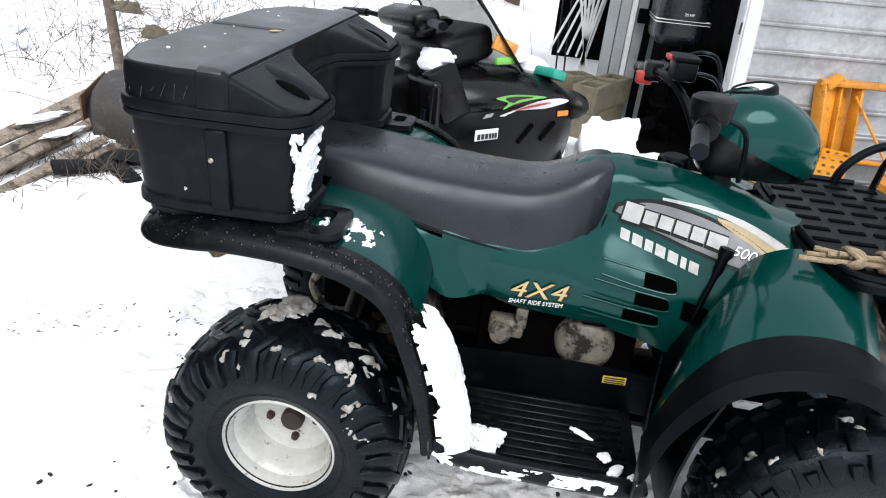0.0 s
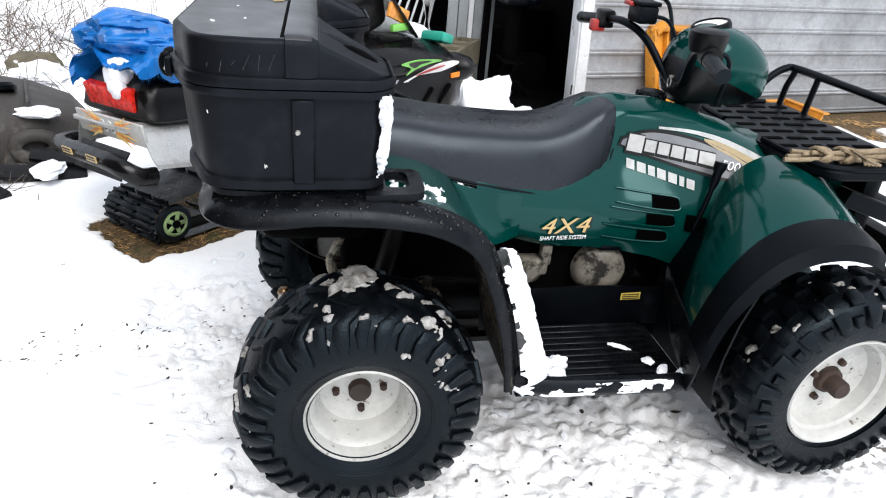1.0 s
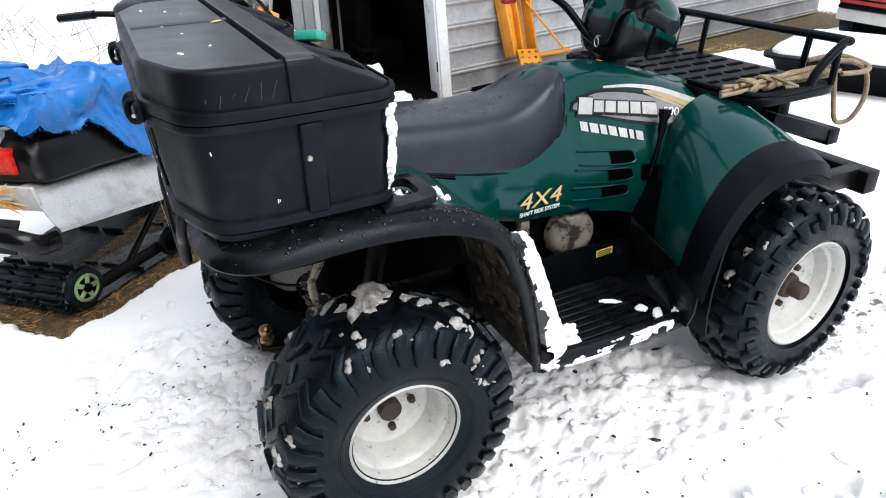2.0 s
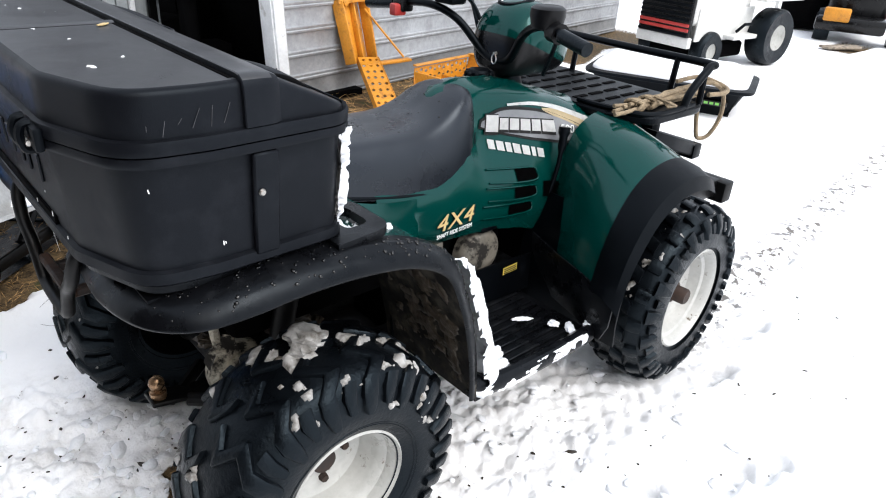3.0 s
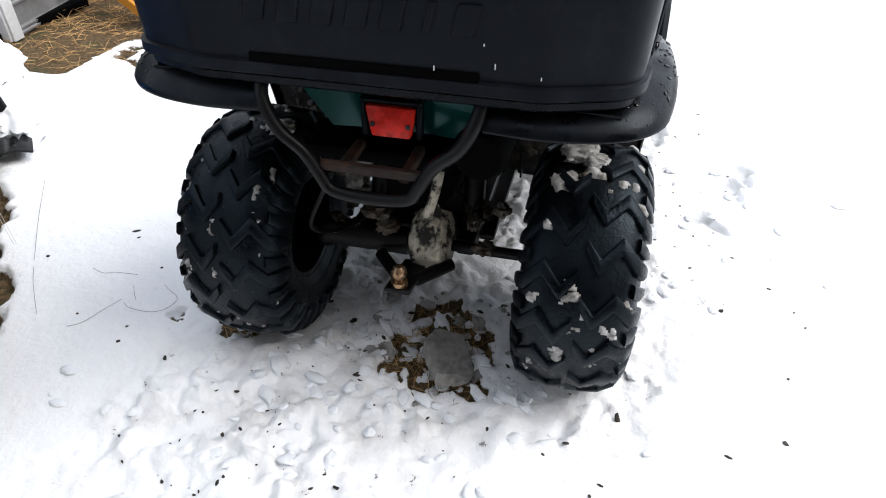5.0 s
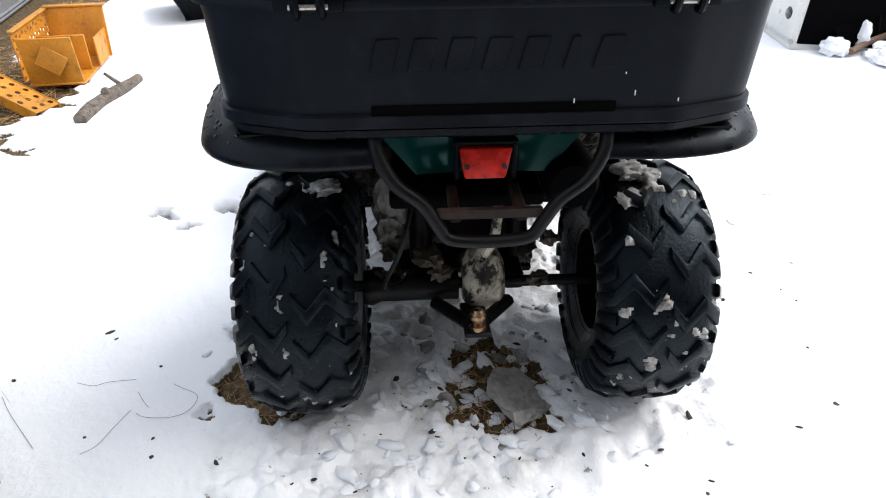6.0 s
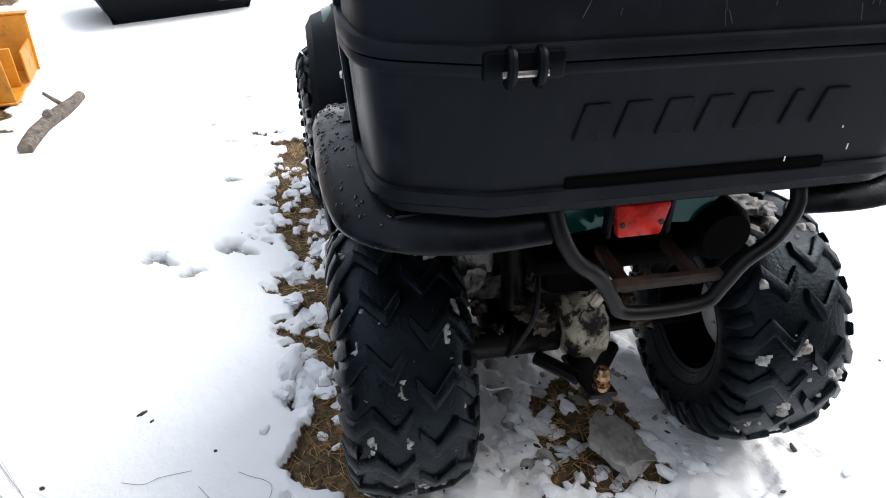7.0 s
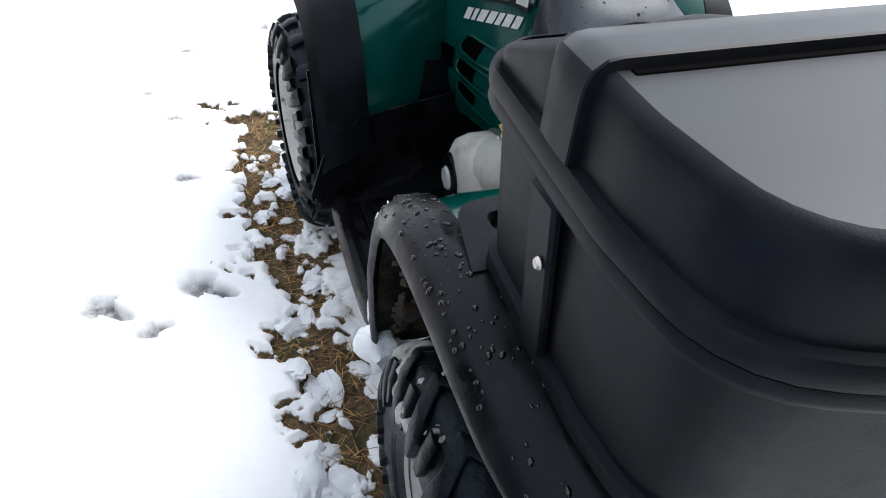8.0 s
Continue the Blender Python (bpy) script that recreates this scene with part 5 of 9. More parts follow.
part("brake_reservoir", bm_join(bm_box((0.06, 0.085, 0.05), Matrix.Translation((0.835, 0.195, 1.118)), 0.01), bm_box((0.064, 0.09, 0.012), Matrix.Translation((0.835, 0.195, 1.148)), 0.004)), M["black"], bars, "black brake fluid reservoir")
part("reservoir_mark", bm_box((0.036, 0.045, 0.012), Matrix.Translation((0.812, 0.225, 1.142)), 0.003), M["redpaint"], bars, "red square button")
part("throttle_housing", bm_join(bm_turn([(0.0, 0.052), (0.036, 0.052), (0.045, 0.046), (0.046, 0.03), (0.04, 0.0), (0.0, 0.0)], 24, Matrix.Translation((0.835, -0.175, 1.085)) @ Matrix.Rotation(radians(90), 4, "X")), bm_tube([(0.83, -0.2, 1.08), (0.82, -0.235, 1.078)], 0.026, 12)), M["plasticgrey"], bars, "dark grey throttle housing with round cap")
for k, (a, b, c) in enumerate((((0.84, 0.25, 1.14), (0.93, 0.22, 1.13), (0.95, 0.17, 0.98)), ((0.83, 0.19, 1.10), (0.94, 0.2, 1.08), (0.97, 0.13, 0.95)), ((0.84, -0.13, 1.07), (0.93, -0.14, 1.05), (0.96, -0.08, 0.93)))):
    part("cable", bm_tube([a, ((a[0] + b[0]) / 2, b[1], b[2] + 0.03), b, c], 0.006, 7, smooth=6), M["rubber"], bars, "black control cable")

# -- cargo box --
OUT = [(-0.365, 0.30, 0.10), (-0.31, 0.455, 0.10), (-0.20, 0.468, 0.2), (0.02, 0.462, 0.05), (0.05, 0.42, 0.03), (0.052, 0.275, 0.03), (0.02, 0.235, 0.05), (-0.07, 0.17, 0.08), (-0.09, 0.08, 0.1)]
OUT = OUT + [(x, -y, r) for x, y, r in OUT[::-1]]
box_line = rounded(OUT, 5)
area = sum(a.x * b.y - b.x * a.y for a, b in zip(box_line, box_line[1:] + box_line[:1]))
if area < 0:
    box_line = box_line[::-1]
fine_line = []
for p, q in zip(box_line, box_line[1:] + box_line[:1]):
    steps = max(1, int((q - p).length / 0.012))
    fine_line += [p.lerp(q, i / steps) for i in range(steps)]
box_line = fine_line


def level(d, z, slope=0.0):
    return [(p.x, p.y, z - slope * max(0.0, p.x + 0.10)) for p in inset(box_line, d)]


box = thing("cargo_box", "black moulded plastic cargo box with lid, fixed on rear rack", "cargo box")
part("tub", bm_rings([level(0.03, 0.834), level(0.012, 0.835), level(0.008, 0.839), level(0.009, 0.856), level(0.017, 0.8585), level(0.014, 0.90), level(0.008, 1.0), level(0.004, 1.028)]), M["box"], box, "black plastic tub with vertical side bands")
part("tub_rim", bm_rings([level(0.006, 1.022), level(-0.006, 1.022), level(-0.008, 1.028), level(-0.006, 1.036), level(0.01, 1.037)]), M["box"], box)
lid = part("lid", bm_rings([level(0.004, 1.038), level(-0.008, 1.039), level(-0.009, 1.05), level(-0.006, 1.058), level(0.001, 1.06, 0.05), level(0.001, 1.075, 0.1), level(0.001, 1.10, 0.3), level(0.002, 1.1145, 0.4), level(0.004, 1.1205, 0.43), level(0.008, 1.1238, 0.445), level(0.013, 1.125, 0.45)], caps=False), M["box"], box, "black plastic lid, slightly domed")


def lid_cover():
    """The top face of the lid: level behind, falling towards the front."""
    bm = bmesh.new()
    bm.faces.new([bm.verts.new((p.x, p.y, 0)) for p in inset(box_line, 0.013)])
    for x in (-0.34, -0.32, -0.25, -0.15, -0.10, -0.085, -0.05, 0.0):
        bmesh.ops.bisect_plane(bm, geom=bm.verts[:] + bm.edges[:] + bm.faces[:], plane_co=(x, 0, 0), plane_no=(1, 0, 0))
    bmesh.ops.triangulate(bm, faces=bm.faces[:])
    for v in bm.verts:
        v.co.z = 1.125 - 0.45 * max(0.0, v.co.x + 0.10)
    bmesh.ops.recalc_face_normals(bm, faces=bm.faces)
    if sum(f.normal.z for f in bm.faces) < 0:
        bmesh.ops.reverse_faces(bm, faces=bm.faces)
    return bm


# level top takes the lit copy, front slope keeps the plain box plastic
cover = part("lid_cover", lid_cover(), M["lidtop"], lid, "grey-black top of the lid, sky light painted in")
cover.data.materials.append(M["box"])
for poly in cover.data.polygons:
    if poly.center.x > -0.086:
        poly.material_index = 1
# bands over sides and lid
for s_ in (-1, 1):
    part("side_band", bm_join(bm_box((0.042, 0.01, 0.17), Matrix.Translation((-0.118, 0.4615 * s_, 0.935)) @ Matrix.Rotation(radians(-4.5 * s_), 4, "X"), 0.003, 1)), M["box"], box)
    part("side_rivet", bm_turn([(0.0, 0.003), (0.004, 0.003), (0.0055, 0.001), (0.006, 0.0)], 12, Matrix.Translation((-0.128, 0.4705 * s_, 0.958)) @ Matrix.Diagonal((1, s_, 1, 1))), M["steel"], box, "shiny rivet")
over = [(0.4665, 1.06), (0.466, 1.075), (0.4655, 1.10), (0.4645, 1.114), (0.462, 1.1205), (0.457, 1.124), (0.45, 1.125), (0.42, 1.1252)]
over = [(-y, z) for y, z in over] + [(y, 1.1254) for y in (-0.3, -0.15, 0.0, 0.15, 0.3)] + over[::-1]
rows = []
for i, (y, z) in enumerate(over):
    (y0, z0), (y1, z1) = over[max(i - 1, 0)], over[min(i + 1, len(over) - 1)]
    n = Vector((0, -(z1 - z0), y1 - y0)).normalized()
    rows.append([(x, y + n.y * h, z + n.z * h) for x, h in ((-0.1472, -0.003), (-0.147, 0.0075), (-0.1455, 0.0088), (-0.12, 0.0085), (-0.1, 0.0065), (-0.088, 0.0), (-0.086, -0.006))])
rib = part("lid_band", bm_sheet(rows, 0.0), M["box"], lid, "raised black rib across the lid")
# upward faces of the rib get the lit copy too
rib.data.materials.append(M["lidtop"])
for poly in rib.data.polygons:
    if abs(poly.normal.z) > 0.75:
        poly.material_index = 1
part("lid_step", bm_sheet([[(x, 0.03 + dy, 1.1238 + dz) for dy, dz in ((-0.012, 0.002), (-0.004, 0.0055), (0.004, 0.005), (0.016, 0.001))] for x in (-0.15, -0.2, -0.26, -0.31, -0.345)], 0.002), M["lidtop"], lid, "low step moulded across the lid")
# near-black strip laid on the lid for the shade in the groove
part("lid_seam", bm_box((0.008, 0.89, 0.004), Matrix.Translation((-0.1515, 0.0, 1.1242)), 0.001, 1), M["dark"], lid, "near-black strip for the shaded gap behind the rib")
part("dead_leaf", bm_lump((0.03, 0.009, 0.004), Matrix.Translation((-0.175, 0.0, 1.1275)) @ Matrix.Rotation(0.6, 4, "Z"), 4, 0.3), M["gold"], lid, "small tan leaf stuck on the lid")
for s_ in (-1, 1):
    # a near-black lump stands for the shaded hollow of the grip
    part("grip_recess", bm_lump((0.09, 0.05, 0.03), Matrix.Translation((-0.01, 0.35 * s_, 1.076)) @ Matrix.Rotation(radians(24), 4, "Y"), 3, 0.05, 3), M["dark"], lid, "moulded hand grip, recess shade painted near-black")
    part("arm_cushion", bm_lump((0.15, 0.07, 0.03), Matrix.Translation((-0.02, 0.305 * s_, 1.083)) @ Matrix.Rotation(radians(24), 4, "Y"), 5, 0.04, 3), M["box"], lid, "rounded arm rest moulding")
    latch = part("latch", bm_box((0.014, 0.10, 0.035), Matrix.Translation((-0.374, 0.272 * s_, 1.038)), 0.005), M["black"], box, "black rubber lid latch with steel pin")
    for dy in (-0.018, 0.018):
        part("latch_strap", bm_tube([(-0.375, 0.272 * s_ + dy, 1.056), (-0.386, 0.272 * s_ + dy, 1.054), (-0.391, 0.272 * s_ + dy, 1.038), (-0.386, 0.272 * s_ + dy, 1.02), (-0.374, 0.272 * s_ + dy, 1.018)], 0.0065, 8, smooth=3), M["black"], latch)
    part("latch_pin", bm_tube([(-0.383, 0.272 * s_ - 0.028, 1.03), (-0.383, 0.272 * s_ + 0.028, 1.03)], 0.004, 8), M["steel"], latch)
# moulded blocks in place of the maker's lettering
for k in range(7):
    yb = 0.170 - 0.057 * k
    bm = bm_box((0.005, 0.014 if k == 5 else 0.036, 0.05), Matrix.Translation((-0.3560, yb, 0.952)), 0.002, 1)
    for v in bm.verts:
        v.co.y -= 0.25 * (v.co.z - 0.952)
        v.co.x += 0.045 * (0.952 - v.co.z)
    part("moulded_block", bm, M["box"], box)
rnd = random.Random(31)
for k in range(7):
    on_side = k % 2
    at = (rnd.uniform(-0.29, -0.14), -0.4605, rnd.uniform(0.87, 1.0)) if on_side else (-0.3595, rnd.uniform(-0.42, -0.1) * 0.7, rnd.uniform(0.87, 0.92))
    size = (0.0016, 0.0008, rnd.uniform(0.003, 0.011)) if on_side else (0.0008, 0.0016, rnd.uniform(0.003, 0.009))
    part("pale_fleck", bm_box(size, Matrix.Translation(at) @ Euler((0, rnd.uniform(-0.3, 0.3) if on_side else 0, 0)).to_matrix().to_4x4(), 0), M["white"], box)
rnd, bms = random.Random(52), []
for k in range(16):
    L, a = rnd.uniform(0.006, 0.03), rnd.gauss(0, 0.25)
    if k < 6:
        bms.append(bm_box((0.0006, 0.0006, L), Matrix.Translation((-0.17 - 0.022 * k, -0.4672, rnd.uniform(1.075, 1.095))) @ Matrix.Rotation(a, 4, "Y"), 0))
    else:
        bms.append(bm_box((0.0006, 0.0006, L), Matrix.Translation((-0.3668, rnd.uniform(-0.25, 0.25), rnd.uniform(1.075, 1.1))) @ Matrix.Rotation(a, 4, "X"), 0))
tagged(part("scratch", bm_join(*bms), M["scuff"], box, "fine pale scratches"), kind="stuff")
# near-black bar on the tub's back in place of a shaded slot
part("tub_slot", bm_box((0.01, 0.39, 0.02), Matrix.Translation((-0.3485, 0, 0.862)), 0.002, 1), M["dark"], box, "slot in the back of the tub, shade painted near-black")
base = part("box_rack", bm_rings([level(0.05, 0.812), level(0.03, 0.812), level(0.024, 0.817), level(0.024, 0.828), level(0.035, 0.834)]), M["wet"], box, "black plastic rack base with grab handles")
for s_ in (-1, 1):
    hole = rounded([(0.045, 0.35, 0.012), (0.095, 0.35, 0.02), (0.095, 0.435, 0.02), (0.045, 0.435, 0.012)] if s_ < 0 else [(0.055, 0.36, 0.012), (0.09, 0.36, 0.015), (0.09, 0.425, 0.015), (0.055, 0.425, 0.012)], 4)
    tip = 0.125 if s_ < 0 else 0.118
    outer = rounded([(0.0, 0.32, 0.002), (tip, 0.325, 0.03), (tip, 0.465 if s_ < 0 else 0.452, 0.04), (0.0, 0.478 if s_ < 0 else 0.47, 0.002)], 4)
    rows = [[(o.x, o.y * s_, 0.818), (o.x, o.y * s_, 0.834), (i_.x, i_.y * s_, 0.836), (i_.x, i_.y * s_, 0.818)] for o, i_ in zip(outer, hole)]
    rows.append(rows[0])
    part("grab_handle", bm_rings([list(r) for r in rows], caps=False), M["wet"], base, "black grab handle with oblong hole")

# ---- snow and ice clinging to the machine ----
def snow_on(name, lumps, label, material="snow", parent=None):
    bms = [bm_lump(size, Matrix.Translation(at) @ Euler([radians(a) for a in rot]).to_matrix().to_4x4(), seed, rough, 3, 2.6) for seed, (at, size, rot, rough) in enumerate(lumps)]
    ob = part(name, bm_join(*bms), M[material], parent, "", 60)
    return tagged(ob, label, "snow")


def crust(name, bms, label, material="snow"):
    return tagged(part(name, bm_join(*bms), M[material], None, "", 70), label, "snow")


def arch_surface(u, v):
    """The front of the rear arch on the machine's right: u down the lip, v inwards."""
    s = 0.60 + 0.395 * u
    i = s * (len(rear_line) - 1)
    k = min(int(i), len(rear_line) - 2)
    (x0, z0), (x1, z1) = rear_line[k], rear_line[k + 1]
    t = i - k
    d = Vector((x1 - x0, z1 - z0)).normalized()
    n = Vector((-d.y, 0, d.x))
    width = 0.075 + 0.07 * math.sin(math.pi * min(1, u * 1.15))
    bulge = (0.028 + 0.03 * u) * math.sin(math.pi * min(max(v, 0.0), 1.0)) ** 0.5
    return Vector((x0 + (x1 - x0) * t, -0.507 + width * v, z0 + (z1 - z0) * t)) + n * (0.004 + bulge), n


crust("snow_slab", [bm_patch(arch_surface, 120, 56, 0.016, 3, (6.0, 2.2), -0.75, 0.08, 0.28)], "white snow slab stuck to the arch edge")


def arch_left(u, v):
    p, n = arch_surface(u, 0.3 * v)
    return Vector((p.x, -p.y, p.z)), n


crust("arch_snow", [bm_patch(arch_left, 90, 16, 0.008, 9, (9.0, 1.5), -0.25, 0.12)], "thin line of snow on the arch edge")
snow_on("arch_snow", [((0.352, 0.492, 0.335), (0.10, 0.08, 0.08), (0, 0, 20), 0.4), ((0.33, 0.455, 0.315), (0.08, 0.08, 0.05), (0, 0, 60), 0.45)], "lump of snow at the foot of the arch")
rnd = random.Random(5)
lumps = [((0.43 + rnd.uniform(-0.05, 0.07), -0.44 + rnd.uniform(-0.03, 0.05), 0.345 + rnd.uniform(-0.015, 0.015)), (0.05, 0.045, 0.035), (0, 0, rnd.uniform(0, 90)), 0.5) for k in range(9)]
lumps += [((0.395, -0.47, 0.345), (0.08, 0.07, 0.06), (0, 0, 20), 0.35), ((0.41, -0.44, 0.37), (0.07, 0.08, 0.08), (0, 0, 20), 0.35)]
lumps += [((0.75, -0.40, 0.336), (0.03, 0.03, 0.012), (0, 0, 20), 0.5), ((0.77, -0.44, 0.336), (0.05, 0.025, 0.014), (0, 0, 50), 0.5), ((0.70, -0.33, 0.334), (0.06, 0.014, 0.01), (0, 0, -30), 0.5), ((0.805, -0.475, 0.345), (0.03, 0.03, 0.03), (0, 0, 10), 0.5)]
snow_on("footwell_snow", lumps, "crumbs of snow lying in the footwell")


def footrest_edge(u, v):
    a = radians(-35 + 85 * v)
    return Vector((0.42 + 0.38 * u, -0.485 - 0.02 * math.cos(a), 0.336 + 0.024 * math.sin(a))), Vector((0, -math.cos(a), math.sin(a)))


crust("sill_snow", [bm_patch(footrest_edge, 90, 12, 0.004, 8, (11.0, 1.5), -0.2, 0.1)], "thin line of snow along the footwell edge")


def corner_surface(u, v):
    """Round the right front corner of the cargo box: u up, v round from the side to the front."""
    z = 0.848 + 0.18 * u
    path = [Vector((0.022, -0.455)), Vector((0.034, -0.445)), Vector((0.042, -0.43)), Vector((0.045, -0.40)), Vector((0.046, -0.34))]
    k = min(int(v * 4), 3)
    t = v * 4 - k
    p, d = path[k].lerp(path[k + 1], t), (path[k + 1] - path[k]).normalized()
    lean = 0.014 * (u - 1)
    n = Vector((d.y, -d.x, 0))
    return Vector((p.x, p.y, z)) + n * (lean + 0.004), n


crust("box_corner_snow", [bm_patch(corner_surface, 110, 70, 0.011, 6, (3.2, 2.2), -0.62, 0.3, 0.5)], "snow stuck to the front corner of the cargo box")


def fender_top(u, v):
    x = 0.04 + 0.16 * u
    z = np.interp(x, [0.05, 0.17, 0.258], [0.815, 0.788, 0.73])
    return Vector((x, -0.43 + 0.13 * v, z + 0.003)), Vector((0.3, 0, 0.95))


crust("fender_snow", [bm_patch(fender_top, 80, 64, 0.008, 2, (6.0, 4.0), 0.22, 0.2)], "thin snow crumbs on the green fender")


def lid_top(u, v):
    return Vector((-0.33 + 0.19 * u, -0.40 + 0.8 * v, 1.1252)), Vector((0, 0, 1))


crust("lid_snow", [bm_patch(lid_top, 50, 160, 0.004, 7, (7.0, 20.0), 0.72, 0.1)], "a few flecks of snow on the lid")


def tyre_surface(x, y, z, half, r_out, bead, a0, a1, s0, s1, side):
    prof = tyre_profile(half, r_out, bead)
    def surf(u, v):
        a = radians(a0 + (a1 - a0) * u)
        s = s0 + (s1 - s0) * v
        w, r, na, nr = along(prof, abs(s))
        sg = side * (1 if s >= 0 else -1)
        c, sn = math.cos(a), math.sin(a)
        return Vector((x + r * c, y + sg * w, z + r * sn)), Vector((nr * c, sg * na, nr * sn)).normalized()
    return surf


def tyre_snow(x, y, z, side, rear, a0, a1, s0, s1, seed, cut, thick, mat_, freq):
    half, r_out, bead = (0.126, 0.287, 0.129) if rear else (0.105, 0.289, 0.158)
    n = max(40, int(abs(a1 - a0) * 1.6))
    return crust("tyre_snow", [bm_patch(tyre_surface(x, y, z, half, r_out, bead, a0, a1, s0, s1, side), n, 72, thick, seed, freq, cut, 0.15)], "patches of wet snow between the tyre lugs", mat_)


tyre_snow(0, -0.394, 0.29, -1, True, 20, 150, -0.15, 0.2, 4, 0.46, 0.012, "slush", (8.0, 5.0))
tyre_snow(0, -0.394, 0.29, -1, True, 15, 80, 0.02, 0.2, 9, 0.38, 0.012, "slush", (5.0, 3.0))
tyre_snow(0, -0.394, 0.29, -1, True, 140, 240, -0.15, 0.18, 15, 0.58, 0.007, "slush", (14.0, 9.0))
tyre_snow(0, 0.394, 0.29, 1, True, 60, 250, -0.15, 0.17, 5, 0.62, 0.007, "slush", (22.0, 9.0))
tyre_snow(0, 0.394, 0.29, 1, True, 20, 100, -0.1, 0.2, 7, 0.2, 0.014, "slush", (6.0, 4.0))
tyre_snow(1.238, -0.443, 0.305, -1, False, 40, 190, -0.05, 0.15, 6, 0.6, 0.007, "slush", (12.0, 4.0))
snow_on("packed_slush", [((0.0, -0.36, 0.583), (0.075, 0.08, 0.03), (0, 0, 10), 0.6), ((-0.03, -0.395, 0.585), (0.04, 0.05, 0.022), (0, -10, 40), 0.6)], "lump of grey packed slush on the tyre", "slush")
snow_on("packed_slush", [((-0.085, -0.34, 0.555), (0.055, 0.06, 0.02), (0, -25, 10), 0.6)], "thin grey slush on the tyre", "slush")
snow_on("packed_slush", [((-0.03, 0.325, 0.578), (0.06, 0.065, 0.03), (0, 0, 30), 0.55)], "white packed slush on the tyre", "slush")
snow_on("hanging_ice", [((0.13, 0.19, 0.44), (0.045, 0.085, 0.13), (0, 12, 10), 0.6), ((0.12, 0.15, 0.345), (0.05, 0.13, 0.05), (0, 0, 10), 0.6), ((0.1, 0.205, 0.385), (0.045, 0.05, 0.08), (10, 0, 0), 0.65)], "grey ice hanging beside the swing arm", "slush")
rnd = random.Random(8)
lumps = [((rnd.uniform(-0.05, 0.22), rnd.uniform(-0.2, 0.24), rnd.uniform(0.30, 0.42)), (rnd.uniform(0.03, 0.07), rnd.uniform(0.03, 0.07), 0.035), (0, 0, rnd.uniform(0, 180)), 0.65) for k in range(22)]
tagged(snow_on("axle_slush", lumps, "dirty slush caked on axle and swing arm", "packed"), "dirty slush caked on axle and swing arm", "snow", kind="stuff")


def arch_inside(side):
    def surf(u, v):
        i = (0.62 + 0.36 * u) * (len(rear_line) - 1)
        k = min(int(i), len(rear_line) - 2)
        (x0, z0), (x1, z1) = rear_line[k], rear_line[k + 1]
        t, n = i - k, Vector((-(z1 - z0), 0, x1 - x0)).normalized()
        return Vector((x0 + (x1 - x0) * t - 0.012, (0.20 + 0.28 * v) * side, z0 + (z1 - z0) * t - 0.012)) - n * 0.007, -n
    return surf


for s_ in (-1, 1):
    crust("arch_mud", [bm_patch(arch_inside(s_), 70, 60, 0.006, 12 + s_, (6.0, 5.0), -0.05, 0.1, 0.6)], "brown mud and slush splashed inside the arch", "packed")

# drops of water standing on the wet lips
rnd = random.Random(77)
bms = []
for k in range(36):
    i = rnd.uniform(1.2, len(SEAT) - 5)
    q = int(i)
    t = i - q
    x, zb, zt, w = (SEAT[q][j] * (1 - t) + SEAT[q + 1][j] * t for j in range(4))
    v = rnd.uniform(-0.62, 0.62)
    z = zt - 0.05 * (zt - zb) * (abs(v) / 0.66) ** 2
    r = rnd.choice((0.0015, 0.002, 0.003, 0.004))
    bms.append(bm_lump((r * 2.2, r * 1.8, r), Matrix.Translation((x, v * w, z + r * 0.1)), k, 0.2, 1))
tagged(part("seat_drops", bm_join(*bms), M["water"], None, "", 80), "drops of water on the saddle", "water drops", kind="stuff")
rnd = random.Random(3)
for s_ in (-1, 1):
    bms, rows = [], rear_flare(s_)
    for k in range(260):
        i, j = rnd.randrange(8, int(len(rows) * 0.78)), rnd.randrange(1, 13)
        p, e, f = Vector(rows[i][j]), Vector(rows[i + 1][j]), Vector(rows[i][j + 1])
        n = (e - p).cross(f - p).normalized()
        n = n if n.z > 0 else -n
        at = p + (e - p) * rnd.random() + (f - p) * rnd.random()
        r = rnd.choice((0.0012, 0.0016, 0.002, 0.0026, 0.0036))
        bms.append(bm_lump((r * rnd.uniform(1.6, 3.2), r * 1.8, r * 1.1), Matrix.Translation(at + n * (r * 0.15 + (0.006 if s_ > 0 else 0.0))) @ n.to_track_quat("Z", "X").to_matrix().to_4x4() @ Matrix.Rotation(rnd.uniform(0, 6), 4, "Z"), k, 0.2, 2))
    tagged(part("water_drops", bm_join(*bms), M["water"], None, "", 80), "drops of water on the fender lip", "water drops", kind="stuff")
ice = bm_lump((0.16, 0.15, 0.04), Matrix.Identity(4), 21, 0.5, 3, 1.1)
for v in ice.verts:
    v.co.z = max(-0.014, min(0.016 + 0.05 * v.co.x, v.co.z * 2.2)) + 0.018
ob = part("ice_chunk", ice, M["ice"], None, "", 30)
ob.matrix_world = Matrix.Translation((-0.135, -0.105, 0.02)) @ Euler((radians(6), radians(-10), radians(25))).to_matrix().to_4x4()
tagged(ob, "flat grey chunk of ice on bare grass", "ice")

